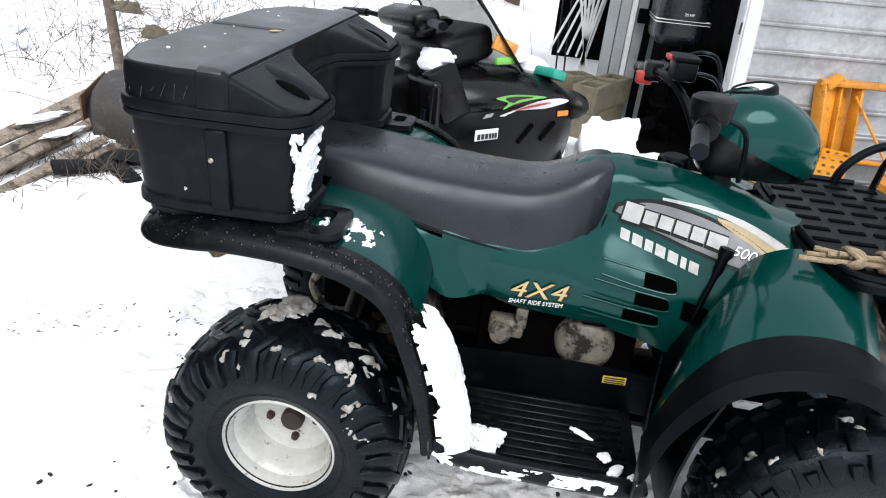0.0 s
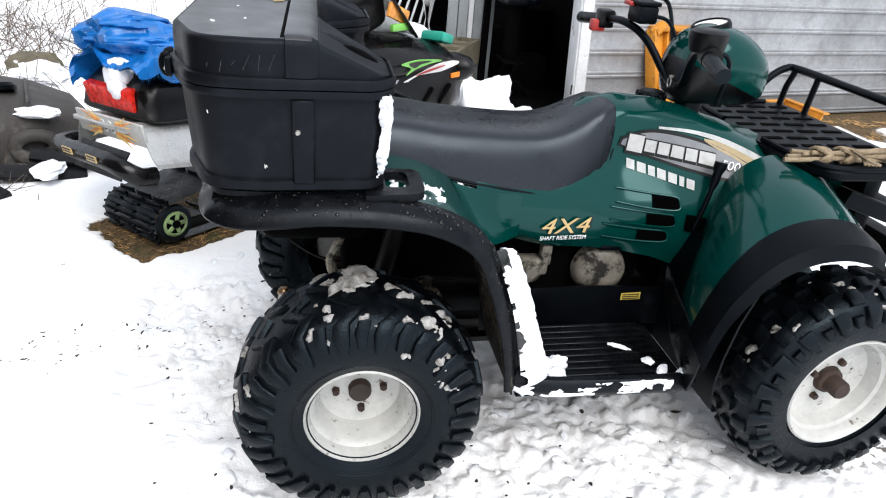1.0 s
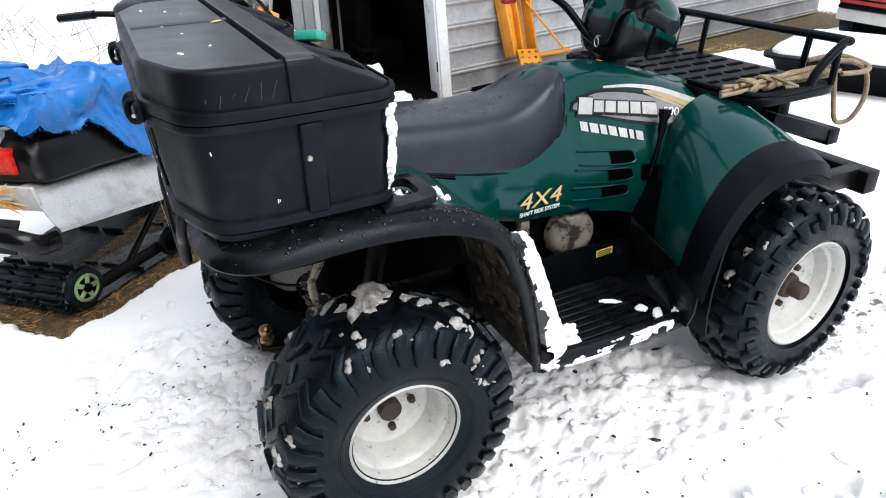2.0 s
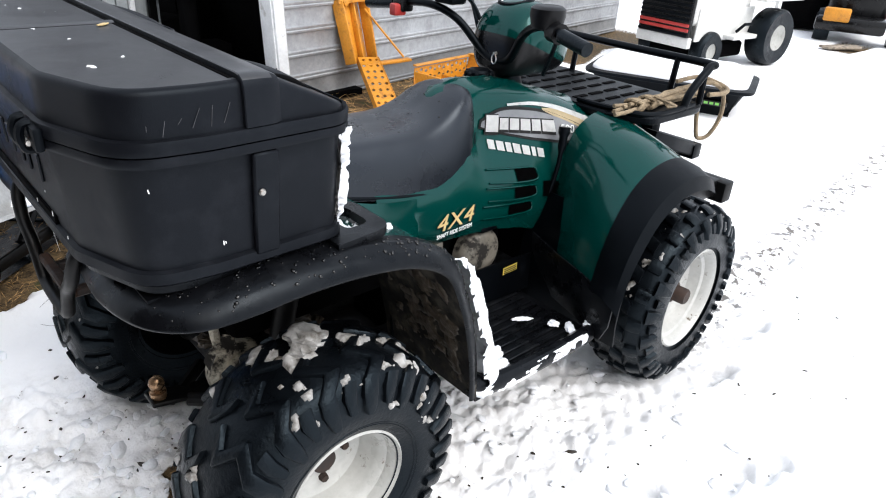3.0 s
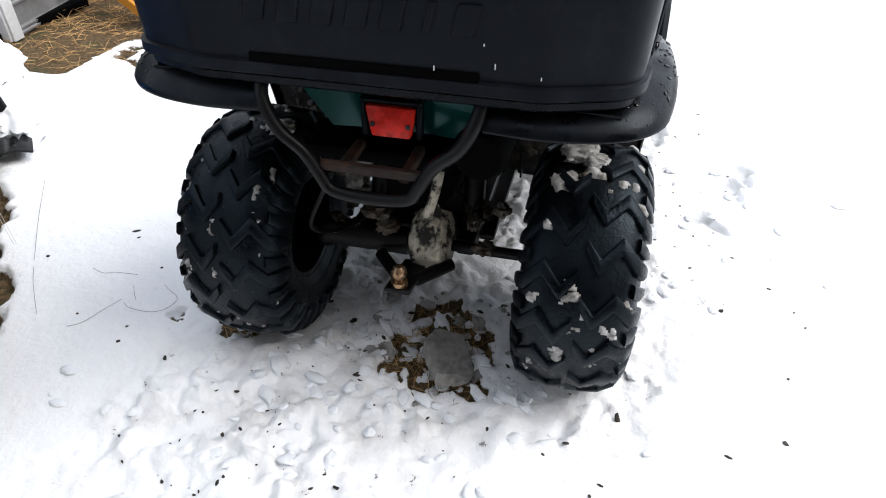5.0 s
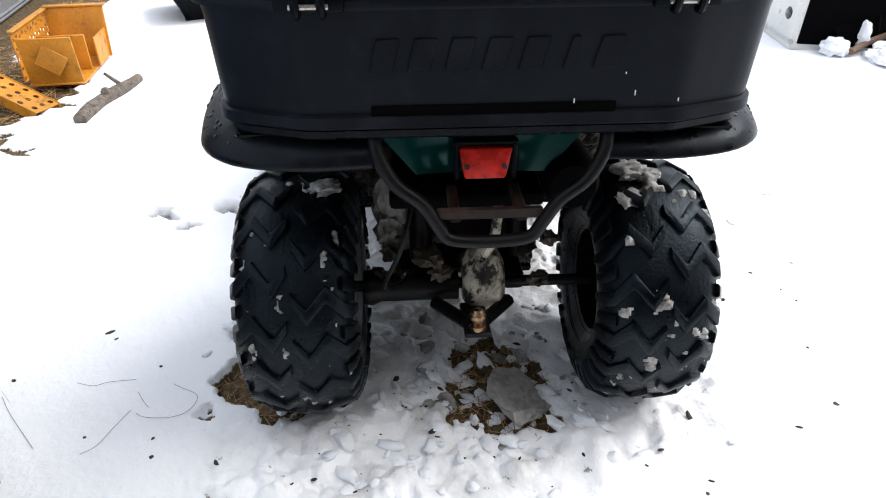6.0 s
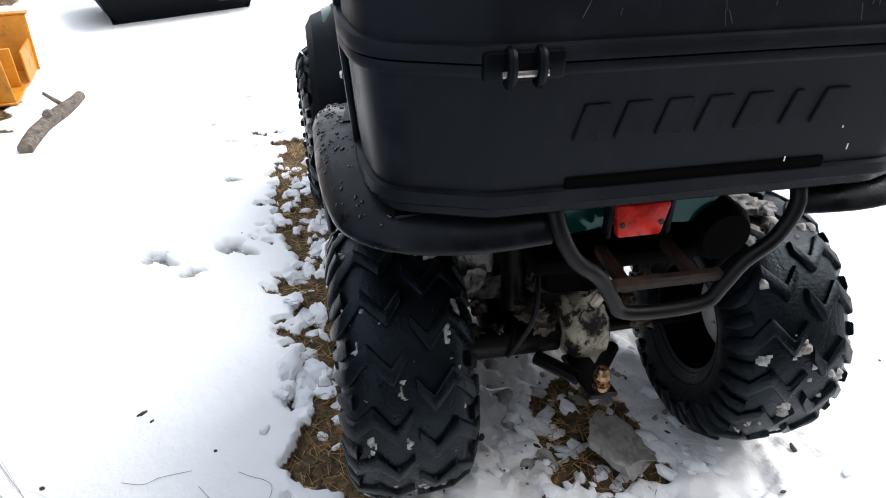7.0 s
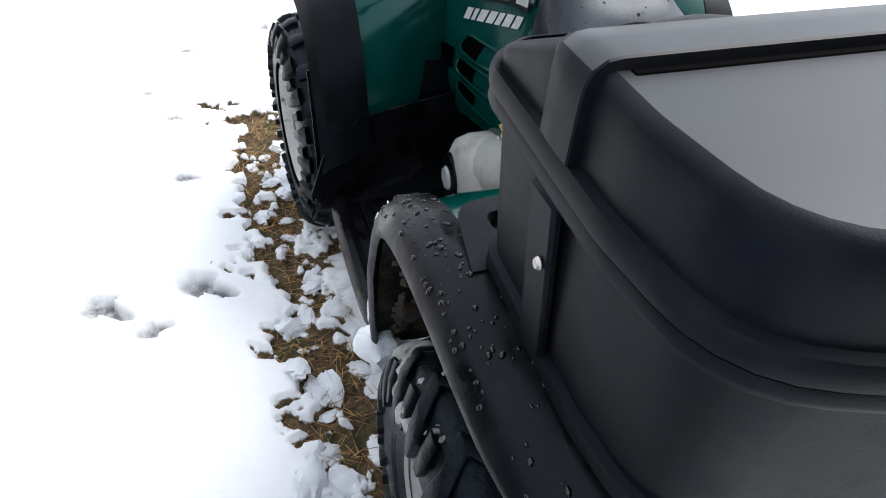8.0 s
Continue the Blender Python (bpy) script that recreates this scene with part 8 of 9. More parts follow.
# ---- orange-yellow implement by the shed ----
plough = thing("implement_frame", "orange-yellow painted steel implement with punched arms, by shed", "farm implement")
def bm_punched(length, width, nx, ny, hole):
    """A flat bar with rows of holes through it."""
    bm = bmesh.new()
    sx, sy = length / nx, width / ny
    for i in range(nx):
        for j in range(ny):
            cx, cy = (i + 0.5) * sx, (j + 0.5) * sy - width / 2 + (0.12 * sy if i % 2 else -0.12 * sy)
            cyc = (j + 0.5) * sy - width / 2
            out = []
            for k in range(8):
                a = math.pi / 4 * k + math.pi / 8
                out.append((cx + hole * math.cos(a), cy + hole * 0.75 * math.sin(a)))
            sq = [(cx + sx / 2, cyc + 0.0), (cx + sx / 2, cyc + sy / 2), (cx, cyc + sy / 2), (cx - sx / 2, cyc + sy / 2), (cx - sx / 2, cyc), (cx - sx / 2, cyc - sy / 2), (cx, cyc - sy / 2), (cx + sx / 2, cyc - sy / 2)]
            inner = [bm.verts.new((cx + hole * math.cos(math.pi / 4 * k), cy + hole * 0.75 * math.sin(math.pi / 4 * k), 0)) for k in range(8)]
            outer = [bm.verts.new((x, y, 0)) for x, y in sq]
            for k in range(8):
                bm.faces.new((inner[k], outer[k], outer[(k + 1) % 8], inner[(k + 1) % 8]))
    bmesh.ops.remove_doubles(bm, verts=bm.verts, dist=1e-4)
    bmesh.ops.recalc_face_normals(bm, faces=bm.faces)
    bmesh.ops.solidify(bm, geom=bm.faces[:], thickness=0.005)
    bmesh.ops.recalc_face_normals(bm, faces=bm.faces)
    return bm


def beam(a, b, w, h, r=0.006):
    a, b = Vector(a), Vector(b)
    return bm_box(((b - a).length, w, h), Matrix.Translation((a + b) / 2) @ (b - a).to_track_quat("X", "Z").to_matrix().to_4x4(), r)


def place(a, b, roll=0):
    a, b = Vector(a), Vector(b)
    return Matrix.Translation(a) @ (b - a).to_track_quat("X", "Z").to_matrix().to_4x4() @ Matrix.Rotation(radians(roll), 4, "X")


A0, A1 = (2.10, 2.02, 0.03), (2.42, 2.78, 0.30)
bm = bm_punched((Vector(A1) - Vector(A0)).length, 0.15, 11, 3, 0.017)
bm.transform(place(A0, A1))
arm = part("punched_arm", bm, M["orange"], plough, "orange arm with rows of holes")
for s_ in (-1, 1):
    m = place(A0, A1)
    bm = bm_box(((Vector(A1) - Vector(A0)).length, 0.006, 0.06), m @ Matrix.Translation(((Vector(A1) - Vector(A0)).length / 2, 0.078 * s_, -0.025)), 0.002, 1)
    part("arm_flange", bm, M["orange"], arm)
U0, U1 = (2.40, 2.76, 0.26), (2.38, 2.92, 0.72)
up = part("upright", bm_join(beam((2.40, 2.86, 0.25), (2.36, 2.95, 0.68), 0.22, 0.012), beam((2.30, 2.82, 0.25), (2.25, 2.92, 0.68), 0.02, 0.09), beam((2.51, 2.84, 0.25), (2.48, 2.93, 0.68), 0.02, 0.09), beam((2.40, 2.83, 0.26), (2.37, 2.92, 0.66), 0.015, 0.05)), M["orange"], plough, "orange upright channel")
part("upright_head", bm_join(beam((2.24, 2.93, 0.68), (2.66, 2.90, 0.70), 0.09, 0.035), beam((2.27, 2.9, 0.66), (2.36, 2.93, 0.72), 0.07, 0.05)), M["orange"], plough)
part("stay", beam((2.47, 2.90, 0.62), (2.66, 2.66, 0.30), 0.02, 0.012, 0.003), M["orange"], plough, "thin diagonal stay")
part("foot_bar", beam((2.36, 2.72, 0.26), (2.72, 2.66, 0.28), 0.06, 0.02, 0.004), M["orange"], plough)
# low trough with slotted side
TM = Matrix.Translation((2.50, 1.98, 0.015)) @ Matrix.Rotation(0.14, 4, "Z")
def tp_(name, bm, label=""):
    bm.transform(TM)
    return part(name, bm, M["orange"], plough, label)


tp_("trough_floor", bm_box((0.58, 0.30, 0.012), Matrix.Translation((0.29, 0.15, 0.02)), 0.003, 1), "rusty orange trough")
tp_("trough_front", bm_box((0.012, 0.28, 0.27), Matrix.Translation((0.0, 0.15, 0.15)) @ Matrix.Rotation(radians(-8), 4, "Y"), 0.003, 1))
tp_("trough_back", bm_box((0.012, 0.34, 0.3), Matrix.Translation((0.58, 0.14, 0.17)) @ Matrix.Rotation(radians(10), 4, "Y"), 0.003, 1))
tp_("trough_rim", bm_box((0.05, 0.36, 0.012), Matrix.Translation((0.62, 0.14, 0.325)), 0.003, 1))
tp_("trough_rim", bm_box((0.62, 0.035, 0.012), Matrix.Translation((0.31, 0.31, 0.318)), 0.003, 1))
tp_("trough_side", bm_box((0.28, 0.012, 0.17), Matrix.Translation((0.45, -0.01, 0.11)), 0.003, 1))
tp_("trough_partition", bm_box((0.012, 0.26, 0.2), Matrix.Translation((0.26, 0.15, 0.13)), 0.003, 1))
tp_("trough_plate", bm_box((0.012, 0.14, 0.12), Matrix.Translation((-0.02, 0.14, 0.16)) @ Matrix.Rotation(radians(35), 4, "X"), 0.003, 1), "loose square plate")
bm = bm_punched(0.58, 0.26, 12, 5, 0.015)
bm.transform(Matrix.Translation((0.0, 0.31, 0.17)) @ Matrix.Rotation(radians(90), 4, "X"))
tp_("slotted_side", bm, "orange slotted side plate")

# birch log in the snow
L0, L1 = Vector((1.89, 1.77, 0.04)), Vector((2.54, 1.715, 0.045))
pts = [L0 + (L1 - L0) * t + Vector((0, 0.02 * math.sin(5 * t), 0.0)) for t in np.linspace(0, 1, 9)]
log = tagged(part("birch_log", bm_join(bm_tube(pts, [0.032, 0.034, 0.036, 0.033, 0.035, 0.037, 0.033, 0.028, 0.025], 12), bm_tube([pts[6], pts[6] + Vector((-0.03, 0.08, 0.09))], [0.014, 0.008], 7), bm_lump((0.06, 0.05, 0.06), Matrix.Translation(pts[4] + Vector((0, 0.0, 0.025))), 3, 0.3)), M["birch"]), "short knotty birch log lying in snow", "log")

# ---- black utility sled full of snow ----
usled = thing("utility_sled", "black plastic utility sled heaped with snow", "sled", pose(4.77, 1.60, height_at(4.77, 1.60) - 0.01, 0, 0, 22))
pl = rounded([(-0.72, -0.60, 0.12), (0.0, -0.60, 0.15), (0.0, 0.60, 0.15), (-0.72, 0.60, 0.12)], 5)
def ul(d, z):
    return [(p.x, p.y, z) for p in inset(pl, d)]
part("tub", bm_rings([ul(0.15, 0.0), ul(0.12, 0.03), ul(0.02, 0.22), ul(-0.03, 0.235), ul(-0.035, 0.22), ul(-0.03, 0.215), ul(-0.035, 0.24), ul(0.03, 0.25), ul(0.06, 0.2)]), M["black"], usled, "black plastic sled tub")
tag_ = part("label", bm_box((0.012, 0.22, 0.04), Matrix.Translation((-0.668, -0.36, 0.12)) @ Matrix.Rotation(radians(-27), 4, "Y"), 0), M["ink"], usled, "black label with green bars")
for k in range(5):
    part("label_bar", bm_box((0.012, 0.028, 0.022), Matrix.Translation((-0.671, -0.28 - 0.04 * k, 0.1215)) @ Matrix.Rotation(radians(-27), 4, "Y"), 0), M["lime"], tag_)
ob = part("sled_snow", bm_rings([[(-0.36 + (p.x + 0.36) * k, p.y * k, z + 0.012 * noise.noise((p.x * 4, p.y * 4, k))) for p in pl] for k, z in ((0.97, 0.236), (0.97, 0.262), (0.92, 0.30), (0.76, 0.335), (0.45, 0.35), (0.15, 0.355))]), M["snow"])
ob.matrix_world = usled.matrix_world.copy()
tagged(ob, "smooth snow heaped on the utility sled", "snow")

# ---- lawn tractor and clutter behind ----
tr = thing("lawn_tractor", "white lawn tractor with black and red grille, in snow", "lawn tractor", pose(5.64, 2.32, 0.02, 0, 0, -6))
part("hood", bm_box((0.9, 0.62, 0.42), Matrix.Translation((0.45, 0, 0.62)), 0.05, 3), M["tractorwhite"], tr, "white hood")
part("side_panel", bm_box((0.9, 0.02, 0.3), Matrix.Translation((0.5, -0.315, 0.42)), 0.006), M["tractorwhite"], tr)
g = part("grille", bm_box((0.05, 0.60, 0.52), Matrix.Translation((-0.01, 0, 0.56)), 0.02), M["hood"], tr, "black and red slatted grille")
for k in range(8):
    part("grille_slat", bm_box((0.03, 0.58, 0.03), Matrix.Translation((-0.035, 0, 0.325 + 0.045 * k)), 0.008, 2), M["redpaint"] if k in (1, 2) else M["black"], g)
part("headlamp", bm_box((0.02, 0.52, 0.12), Matrix.Translation((-0.035, 0, 0.74)), 0.01), M["silverdecal"], tr)
part("front_skirt", bm_box((0.06, 0.62, 0.1), Matrix.Translation((0.0, 0, 0.255)), 0.01), M["tractorwhite"], tr)
part("side_stripe", bm_box((0.5, 0.01, 0.12), Matrix.Translation((0.4, -0.322, 0.74)), 0.003), M["redpaint"], tr)
part("rear_fender", bm_box((0.75, 1.0, 0.06), Matrix.Translation((1.2, 0, 0.66)), 0.03), M["tractorwhite"], tr, "white rear fender")
part("footboard", bm_box((0.7, 0.9, 0.04), Matrix.Translation((0.85, 0, 0.3)), 0.01), M["tractorwhite"], tr)
for s_ in (-1, 1):
    part("rear_wheel", bm_turn([(0.13, -0.1), (0.25, -0.11), (0.275, -0.08), (0.28, 0.0), (0.275, 0.08), (0.25, 0.11), (0.13, 0.1)], 30, Matrix.Translation((1.17, 0.42 * s_, 0.28))), M["rubber"], tr, "large black rear tyre")
    part("rear_hub", bm_turn([(0.0, 0.06), (0.06, 0.06), (0.125, 0.1), (0.13, 0.06)], 24, Matrix.Translation((1.17, 0.42 * s_, 0.28)) @ Matrix.Diagonal((1, s_, 1, 1))), M["pvt"], tr)
    part("front_wheel", bm_turn([(0.08, -0.07), (0.16, -0.075), (0.185, -0.05), (0.19, 0.0), (0.185, 0.05), (0.16, 0.075), (0.08, 0.07)], 24, Matrix.Translation((0.28, 0.31 * s_, 0.17))), M["rubber"], tr)
    part("front_hub", bm_turn([(0.0, 0.04), (0.05, 0.05), (0.082, 0.06), (0.085, 0.04)], 20, Matrix.Translation((0.28, 0.31 * s_, 0.17)) @ Matrix.Diagonal((1, s_, 1, 1))), M["pvt"], tr)
part("mower_deck", bm_box((0.85, 0.56, 0.16), Matrix.Translation((0.55, 0, 0.15)), 0.04, 2), M["dark"], tr, "black mower deck")
part("lower_body", bm_box((0.62, 0.5, 0.34), Matrix.Translation((0.62, 0, 0.4)), 0.04, 2), M["tractorwhite"], tr)
part("pedal", bm_tube([(0.65, -0.36, 0.34), (0.68, -0.42, 0.42), (0.78, -0.43, 0.42)], 0.016, 7), M["black"], tr)
tagged(part("fender_snow", bm_lump((0.5, 0.4, 0.1), Matrix.Translation((6.84, 2.2, 0.72)), 4, 0.3), M["snow"]), "snow on the tractor fender", "snow")

fence = thing("slatted_panel", "pale grey slatted plastic panel standing in snow", "panel", pose(10.6, 2.98, 0.05, 0, 0, -70))
for k in range(9):
    part("slat", bm_box((0.05, 0.02, 0.9), Matrix.Translation((-0.4 + 0.1 * k, 0, 0.45)), 0.004, 1), M["tractorwhite"], fence)
for z in (0.06, 0.84):
    part("rail", bm_box((0.95, 0.03, 0.08), Matrix.Translation((0, 0, z)), 0.004, 1), M["tractorwhite"], fence)
mow = thing("black_mower", "black riding mower with orange frame, half snowed in", "mower", pose(9.68, 1.98, 0.0, 0, 0, 20))
part("body", bm_box((0.9, 0.7, 0.5), Matrix.Translation((0.2, 0, 0.5)), 0.1, 3), M["hood"], mow)
part("deck", bm_box((0.6, 0.8, 0.18), Matrix.Translation((-0.3, 0.05, 0.25)), 0.04), M["hood"], mow)
part("grass_bag", bm_box((0.55, 0.6, 0.75), Matrix.Translation((0.45, 0.62, 0.42)), 0.12, 3), M["dark"], mow, "black grass bag")
part("frame", bm_box((0.12, 0.3, 0.16), Matrix.Translation((-0.56, 0.22, 0.36)), 0.02), M["orange"], mow, "orange frame")
for s_ in (-1, 1):
    part("wheel", bm_turn([(0.1, -0.08), (0.19, -0.09), (0.215, 0.0), (0.19, 0.09), (0.1, 0.08)], 24, Matrix.Translation((-0.35, 0.42 * s_ - 0.08, 0.21))), M["rubber"], mow)
    part("hub", bm_turn([(0.0, 0.06), (0.08, 0.07), (0.1, 0.05)], 20, Matrix.Translation((-0.35, 0.42 * s_ - 0.08, 0.21)) @ Matrix.Diagonal((1, s_, 1, 1))), M["tractorwhite"], mow)
tub = thing("red_container", "faded red plastic container in the snow", "container", pose(10.6, 0.75, 0.0, 0, 0, 15))
part("body", bm_box((0.7, 1.0, 0.5), Matrix.Translation((0, 0, 0.25)), 0.08, 3), M["redpaint"], tub)
part("lid", bm_box((0.6, 0.9, 0.08), Matrix.Translation((0, 0, 0.53)), 0.03), M["redpaint"], tub)
tagged(part("board_piece", bm_box((0.55, 0.16, 0.03), Matrix.Translation((8.75, 1.72, 0.04)) @ Matrix.Rotation(radians(-25), 4, "Z"), 0.008), M["wood"]), "flat weathered board on the snow", "board")

# white panelled box and dark scrap on the other side
wb = thing("white_cabinet", "white metal cabinet lying in the snow, oval badge", "cabinet", pose(3.44, -2.68, 0.0, 0, 0, -6))
# near-black sheet on the closed end stands for the shaded inside
part("open_end", bm_box((0.012, 0.49, 0.66), Matrix.Translation((-0.552, -0.01, 0.38)) @ Matrix.Rotation(radians(3), 4, "X"), 0.003, 1), M["dark"], wb, "open end, its shade a near-black sheet")
part("shell", bm_box((1.10, 0.55, 0.75), Matrix.Translation((0, 0, 0.37)) @ Matrix.Rotation(radians(3), 4, "X"), 0.03, 3), M["tractorwhite"], wb, "white enamelled shell")
part("base_strip", bm_box((1.11, 0.02, 0.03), Matrix.Translation((0, 0.285, 0.07)), 0.004, 1), M["silver"], wb)
part("badge", bm_turn([(0.0, 0.008), (0.03, 0.008), (0.042, 0.0)], 24, Matrix.Translation((-0.40, 0.282, 0.22)) @ Matrix.Diagonal((1.3, 1, 1, 1))), M["navy"], wb, "dark oval badge")
scrap = thing("scrap_pile", "dark scrap metal with snow beside the white cabinet", "scrap")
for k in range(8):
    part("scrap_piece", bm_box((0.42, 0.05 + 0.02 * (k % 3), 0.16), Matrix.Translation((3.08 - 0.09 * (k % 3), -2.62 - 0.085 * k, 0.08 + 0.05 * (k % 4))) @ Euler((0.3 * k, 0.2 * k, 0.8 * k)).to_matrix().to_4x4(), 0.006, 1), M["dark"], scrap)
part("scrap_shell", bm_box((0.5, 0.62, 0.34), Matrix.Translation((3.28, -2.98, 0.17)) @ Matrix.Rotation(0.25, 4, "Z"), 0.05, 3), M["dark"], scrap, "dark rusted shell")
part("scrap_beam", bm_box((0.05, 0.62, 0.075), Matrix.Translation((2.96, -2.86, 0.2)) @ Matrix.Rotation(radians(17), 4, "X"), 0.006, 1), M["silver"], scrap, "grey steel beam")
part("scrap_pipe", bm_tube([(2.72, -2.62, 0.06), (2.8, -2.78, 0.1), (2.72, -2.98, 0.22), (2.78, -3.1, 0.3)], 0.02, 8, smooth=4), M["rustbrown"], scrap)
tagged(part("scrap_drift", bm_join(bm_lump((0.2, 0.16, 0.12), Matrix.Translation((2.8, -2.56, 0.07)), 31, 0.4), bm_lump((0.16, 0.2, 0.1), Matrix.Translation((2.7, -2.86, 0.08)), 32, 0.4), bm_lump((0.3, 0.14, 0.08), Matrix.Translation((2.6, -2.75, 0.05)), 33, 0.4), bm_lump((0.08, 0.07, 0.18), Matrix.Translation((2.82, -2.74, 0.13)), 34, 0.4)), M["snow"]), "snow caught among the dark scrap", "snow")

# ---- scrap and brush beyond the snowmobile's tail ----
hoodp = thing("old_machine_cover", "dusty dark grey plastic machine cover lying on scrap", "machine cover", pose(-1.74, 2.20, -0.02, 0, 0, 20))
rr = []
for x, w, z0, z1 in ((-0.38, 0.24, 0.06, 0.30), (-0.33, 0.36, 0.04, 0.37), (-0.1, 0.42, 0.03, 0.37), (0.15, 0.40, 0.03, 0.31), (0.33, 0.3, 0.05, 0.24), (0.40, 0.16, 0.08, 0.16)):
    half = catmull([(w, z0, 0), (w * 1.02, z0 + 0.3 * (z1 - z0), 0), (w * 0.92, z0 + 0.8 * (z1 - z0), 0), (w * 0.6, z1, 0), (0, z1 + 0.015, 0)], 3)
    rr.append([(x, -q.x, q.y) for q in half] + [(x, q.x, q.y) for q in half[-2::-1]])
part("shell", bm_rings(rr), M["dusty"], hoodp, "dusty grey moulded shell")
part("filler_cap", bm_turn([(0.0, 0.04), (0.07, 0.038), (0.085, 0.02), (0.085, 0.0)], 22, Matrix.Translation((0.0, -0.12, 0.355)) @ Matrix.Rotation(radians(75), 4, "X")), M["black"], hoodp, "black round cap")
part("rusty_side", bm_sheet([[(-0.39, -0.30 + 0.6 * u, 0.02 + 0.32 * v) for u in (0, 0.33, 0.66, 1)] for v in (0, 0.5, 1)], 0.008), M["rustbrown"], hoodp, "rusty brown sheet edge")
part("shell_rib", bm_box((0.02, 0.5, 0.03), Matrix.Translation((0.12, -0.1, 0.335)) @ Matrix.Rotation(radians(14), 4, "Y"), 0.008), M["dusty"], hoodp)
part("shell_lip", bm_tube([(-0.36, -0.36, 0.08), (-0.1, -0.44, 0.05), (0.15, -0.42, 0.05), (0.34, -0.3, 0.08)], 0.02, 8, smooth=4), M["dusty"], hoodp)
part("mount_ring", bm_tube([(0.12 + 0.09 * math.cos(a), -0.43, 0.14 + 0.06 * math.sin(a)) for a in [2 * math.pi * i / 16 for i in range(16)]], 0.035, 10, closed=True), M["dusty"], hoodp)
for k, (x, y, z, a, L) in enumerate(((-1.45, 1.62, 0.06, 20, 0.5), (-1.62, 1.48, 0.05, -35, 0.34), (-1.78, 1.42, 0.06, 50, 0.3), (-1.3, 1.75, 0.09, 8, 0.35))):
    tagged(part("scrap_strip", bm_box((L, 0.09, 0.035), Matrix.Translation((x, y, z)) @ Euler((0.4, 0.15, radians(a))).to_matrix().to_4x4(), 0.008, 2), M["plasticgrey"]), "dark plastic strip among the scrap", "scrap")
tagged(part("scrap_snow", bm_join(bm_lump((0.22, 0.14, 0.05), Matrix.Translation((-1.48, 1.93, 0.27)), 1, 0.35), bm_lump((0.3, 0.2, 0.08), Matrix.Translation((-1.95, 1.75, 0.08)), 2, 0.3), bm_lump((0.14, 0.22, 0.06), Matrix.Translation((-1.36, 1.62, 0.08)), 3, 0.35)), M["snow"]), "patches of snow on the scrap", "snow")
rnd = random.Random(17)
for k in range(8):
    a = Vector((-2.12 + 0.055 * k + rnd.uniform(-0.02, 0.02), 2.16 - 0.045 * k + rnd.uniform(-0.06, 0.06), 0.28 - 0.032 * k))
    b = a + Vector((-0.22 + rnd.uniform(-0.09, 0.09), -1.02 + rnd.uniform(-0.1, 0.1), -0.15 + 0.03 * (k % 2)))
    tagged(part("plank", bm_box(((b - a).length, 0.06, 0.024), Matrix.Translation((a + b) / 2) @ (b - a).to_track_quat("X", "Z").to_matrix().to_4x4() @ Matrix.Rotation(radians(-25), 4, "X"), 0.005, 1), M["wood"]), "weathered plank in a snowy heap", "plank", "planks in the heap")
tagged(part("plank_snow", bm_join(bm_lump((0.3, 0.09, 0.03), Matrix.Translation((-2.13, 1.62, 0.225)) @ Matrix.Rotation(1.3, 4, "Z"), 7, 0.4), bm_lump((0.25, 0.08, 0.03), Matrix.Translation((-2.0, 1.6, 0.165)) @ Matrix.Rotation(1.3, 4, "Z"), 9, 0.4)), M["snow"]), "snow lying on the plank heap", "snow")


def bm_twigs(spots, count, seed, length, thick):
    rnd, bms = random.Random(seed), []
    for k in range(count):
        x, y = spots(rnd)
        z = height_at(x, y)
        a, el, L = rnd.uniform(0, 6.28), rnd.uniform(0.1, 1.35), length * rnd.uniform(0.4, 1.3)
        d = Vector((math.cos(a) * math.cos(el), math.sin(a) * math.cos(el), math.sin(el)))
        p = Vector((x, y, z - 0.02))
        bend = Vector((rnd.gauss(0, 0.15), rnd.gauss(0, 0.15), -0.15)) * L
        pts = [p, p + d * L * 0.5 + bend * 0.2, p + d * L + bend]
        bms.append(bm_tube(pts, [thick, thick * 0.7, thick * 0.3], 4))
        if rnd.random() < 0.7:
            q = pts[1]
            bms.append(bm_tube([q, q + (d + Vector((rnd.gauss(0, 0.5), rnd.gauss(0, 0.5), rnd.gauss(0.1, 0.3)))) * L * 0.4], [thick * 0.5, thick * 0.2], 4))
    return bm_join(*bms)


for seed, (cx, cy, sx, sy, n, L) in enumerate(((-2.6, 4.6, 0.5, 0.5, 150, 0.55), (-4.2, 5.5, 0.9, 0.8, 140, 0.8), (-1.75, 1.45, 0.14, 0.08, 130, 0.15), (-1.2, 5.6, 0.8, 0.5, 90, 0.6), (-3.0, 3.2, 0.6, 0.4, 130, 0.4), (-5.5, 8.0, 2.0, 1.0, 200, 1.2), (-2.0, 3.7, 0.3, 0.3, 170, 0.5), (-1.95, 2.75, 0.2, 0.15, 90, 0.22), (-2.2, 1.15, 0.25, 0.12, 110, 0.16), (-3.4, 9.5, 2.5, 1.0, 200, 1.5), (-1.75, 1.62, 0.12, 0.1, 90, 0.2), (-2.9, 3.6, 0.9, 0.6, 260, 0.45))):
    tagged(part("brush_heap", bm_twigs(lambda r: (cx + r.gauss(0, sx), cy + r.gauss(0, sy)), n, seed, L, 0.003), M["brush"]), "tangle of dead brown brush in snow", "brush", kind="stuff")
lumps = []
rnd = random.Random(9)
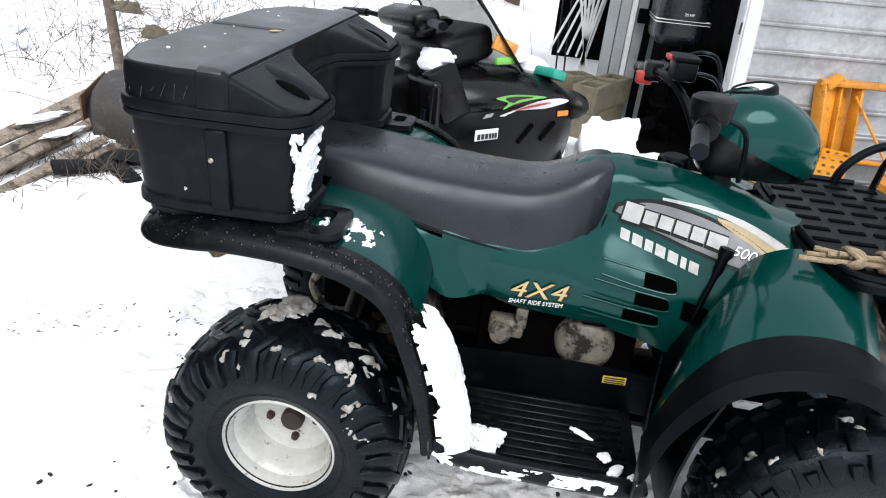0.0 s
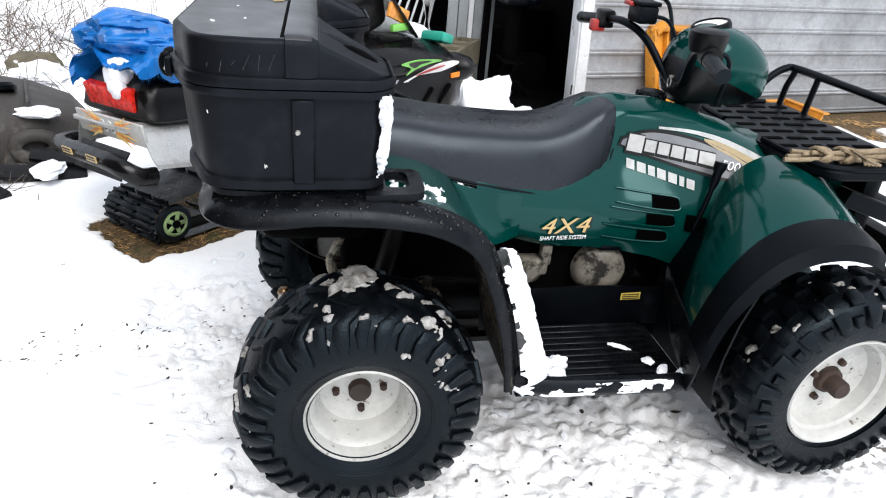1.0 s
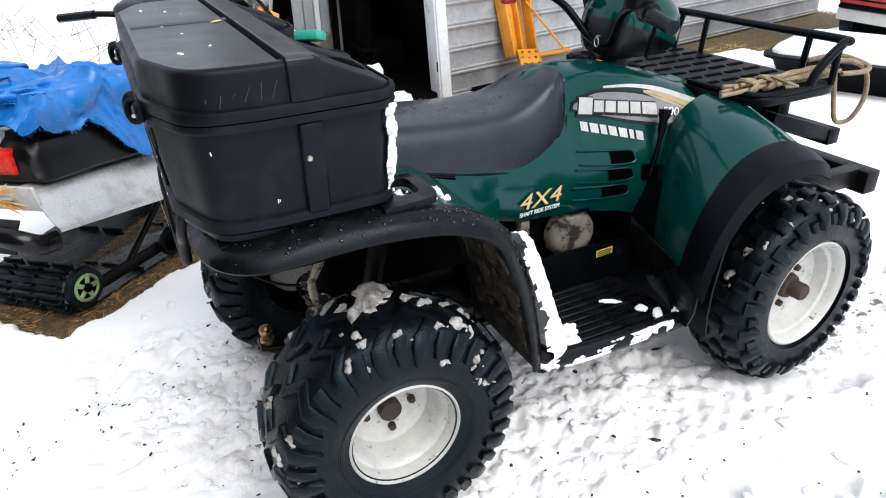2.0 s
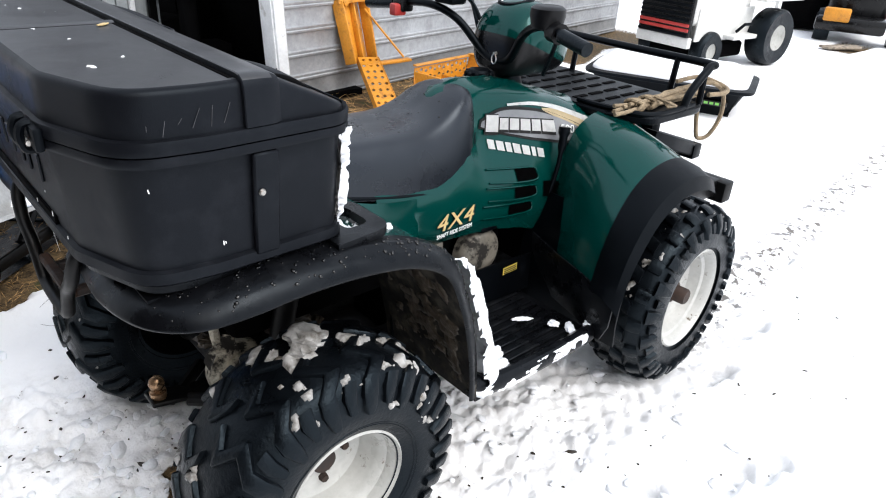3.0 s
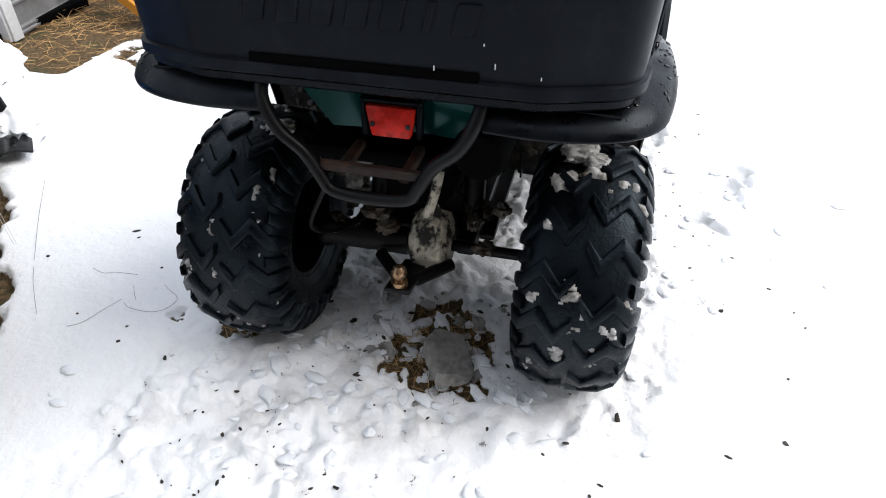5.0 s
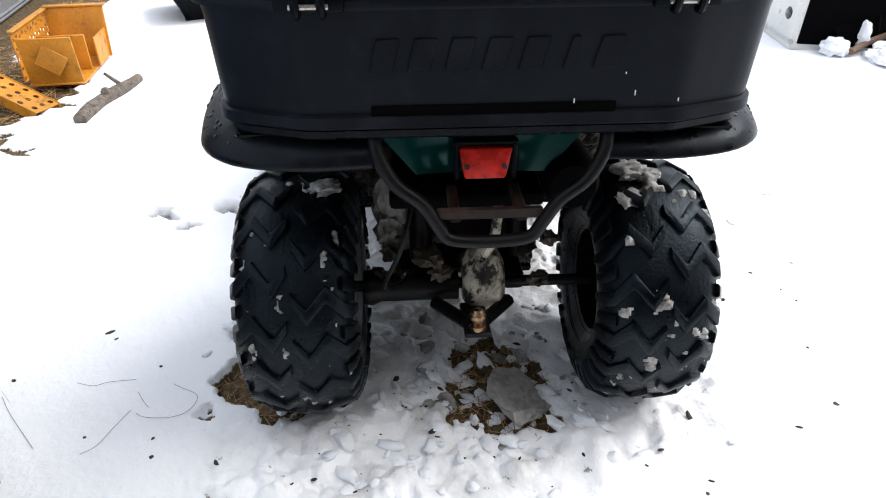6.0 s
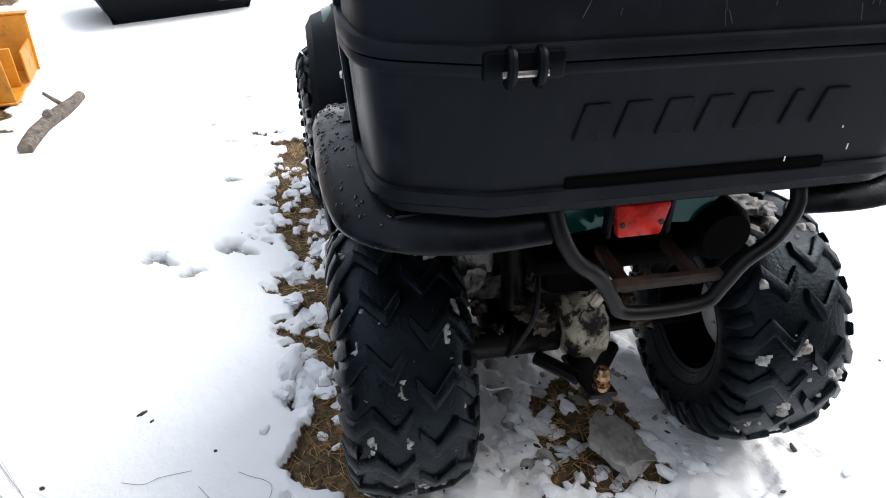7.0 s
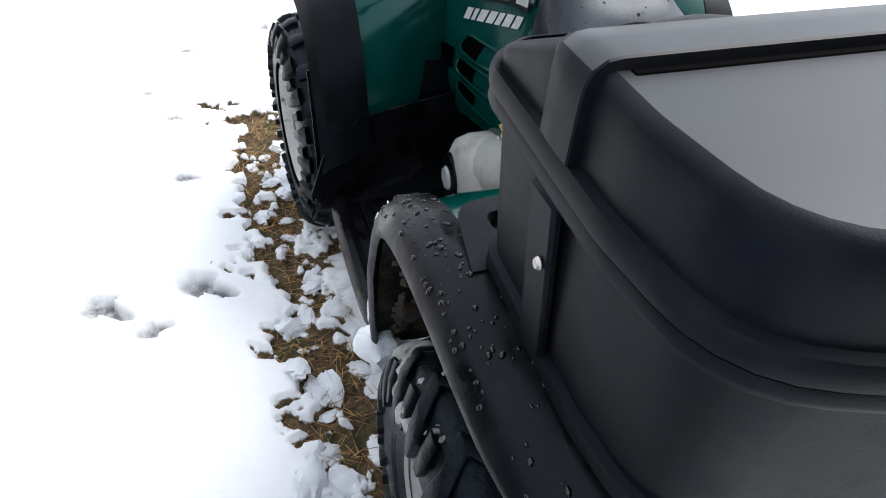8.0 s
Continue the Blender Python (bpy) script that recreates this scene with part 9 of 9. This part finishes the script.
for k in range(26):
    x, y = rnd.uniform(-5.0, -1.0), rnd.uniform(3.0, 6.0)
    lumps.append(bm_lump((rnd.uniform(0.2, 0.6), rnd.uniform(0.2, 0.5), rnd.uniform(0.1, 0.25)), Matrix.Translation((x, y, height_at(x, y) + 0.02)), k, 0.5))
tagged(part("snowy_rubble", bm_join(*lumps), M["snow"]), "snow-covered lumps of rubble on the bank", "rubble", kind="stuff")
for x, y, w in ((-1.95, 3.3, 0.34), (-2.75, 3.9, 0.22), (-3.3, 4.4, 0.3)):
    tagged(part("boulder", bm_lump((w, w * 0.7, w * 0.55), Matrix.Translation((x, y, height_at(x, y) + w * 0.15)), int(w * 100), 0.25), M["concrete"]), "tan boulder among dead brush and snow", "boulder")


def tree(x, y, r, h, seed, lean=0.0):
    rnd = random.Random(seed)
    th = thing("bare_tree", "leafless tree trunk with bare limbs", "tree", None, "trees behind the bank")
    z = height_at(x, y) - 0.05
    pts = [Vector((x + lean * t * h + rnd.gauss(0, 0.03) * t, y + rnd.gauss(0, 0.05) * t, z + h * t)) for t in np.linspace(0, 1, 7)]
    part("trunk", bm_tube(pts, [r * (1 - 0.55 * i / 6) for i in range(7)], 10), M["bark"], th, "grey-brown trunk")
    for k in range(7):
        p = pts[rnd.randint(1, 6)]
        a = rnd.uniform(0, 6.28)
        L = rnd.uniform(0.5, 1.3) * h * 0.25
        e = p + Vector((math.cos(a) * L, math.sin(a) * L, L * rnd.uniform(0.4, 1.1)))
        part("limb", bm_tube([p, (p + e) / 2 + Vector((0, 0, -0.05)), e, e + Vector((math.cos(a + 0.5), math.sin(a + 0.5), 0.6)) * L * 0.4], [r * 0.35, r * 0.25, r * 0.15, r * 0.05], 6), M["bark"], th)
    return th


tree(-2.43, 2.87, 0.04, 3.6, 1, -0.05)
for k in range(11):
    tree(-7.5 + 1.05 * k + 0.4 * math.sin(k * 3.1), 11.5 + 1.4 * math.cos(k * 2.3), 0.10 + 0.04 * (k % 3), 6.0, 20 + k, 0.02 * math.sin(k))
tagged(part("orange_barrier", bm_box((0.9, 0.05, 0.6), Matrix.Translation((0.15, 9.6, 0.75)), 0.02), M["flame"]), "orange barrier panel far back", "barrier")
tagged(part("red_boat", bm_lump((2.2, 0.9, 0.5), Matrix.Translation((-3.0, 8.6, 0.75)), 2, 0.1), M["redpaint"]), "dull red hull upside down on the bank", "boat")
# ---- rope on the front rack ----
rope = thing("rope", "coil of tan braided rope knotted on the front rack", "rope")
def strand(seed, z, x0, x1, amp):
    rnd = random.Random(seed)
    pts = []
    n = 9
    for i in range(n):
        t = i / (n - 1)
        pts.append((x0 + (x1 - x0) * t, -0.262 + amp * math.sin(2.4 * t + seed) + 0.006 * (seed - 2.5) + rnd.gauss(0, 0.003), z + 0.003 * math.sin(6 * t + seed)))
    return pts
for k in range(6):
    part("strand", bm_tube(strand(k, 0.848 + 0.009 * (k // 2), 1.06 + 0.02 * k, 1.50 + 0.01 * k, 0.008 + 0.006 * (k % 3)), 0.0062, 8, smooth=5), M["rope"], rope)
for x in (1.17, 1.24):
    part("knot", bm_join(*[bm_tube([(x + 0.012 * math.cos(2 * a + k), -0.262 + 0.026 * math.cos(a), 0.857 + 0.017 * math.sin(a)) for a in [2 * math.pi * i / 12 for i in range(12)]], 0.006, 7, closed=True, smooth=2) for k in range(3)]), M["rope"], rope)
part("rope_tail", bm_join(*[bm_tube([(1.24, -0.28, 0.88), (1.25, -0.31 - 0.004 * k, 0.87), (1.255 + 0.01 * k, -0.325, 0.853)], 0.005, 5) for k in range(5)]), M["rope"], rope)
part("loop", bm_tube([(1.50, -0.27, 0.885), (1.55, -0.30, 0.885), (1.60, -0.315, 0.85), (1.63, -0.31, 0.77), (1.62, -0.29, 0.70), (1.585, -0.27, 0.69), (1.555, -0.27, 0.74), (1.535, -0.27, 0.81), (1.52, -0.27, 0.86)], 0.0072, 8, smooth=5), M["rope"], rope)
part("loop", bm_tube([(1.46, -0.22, 0.885), (1.55, -0.25, 0.895), (1.585, -0.32, 0.875), (1.53, -0.355, 0.87), (1.45, -0.34, 0.87)], 0.0072, 8, smooth=5), M["rope"], rope)
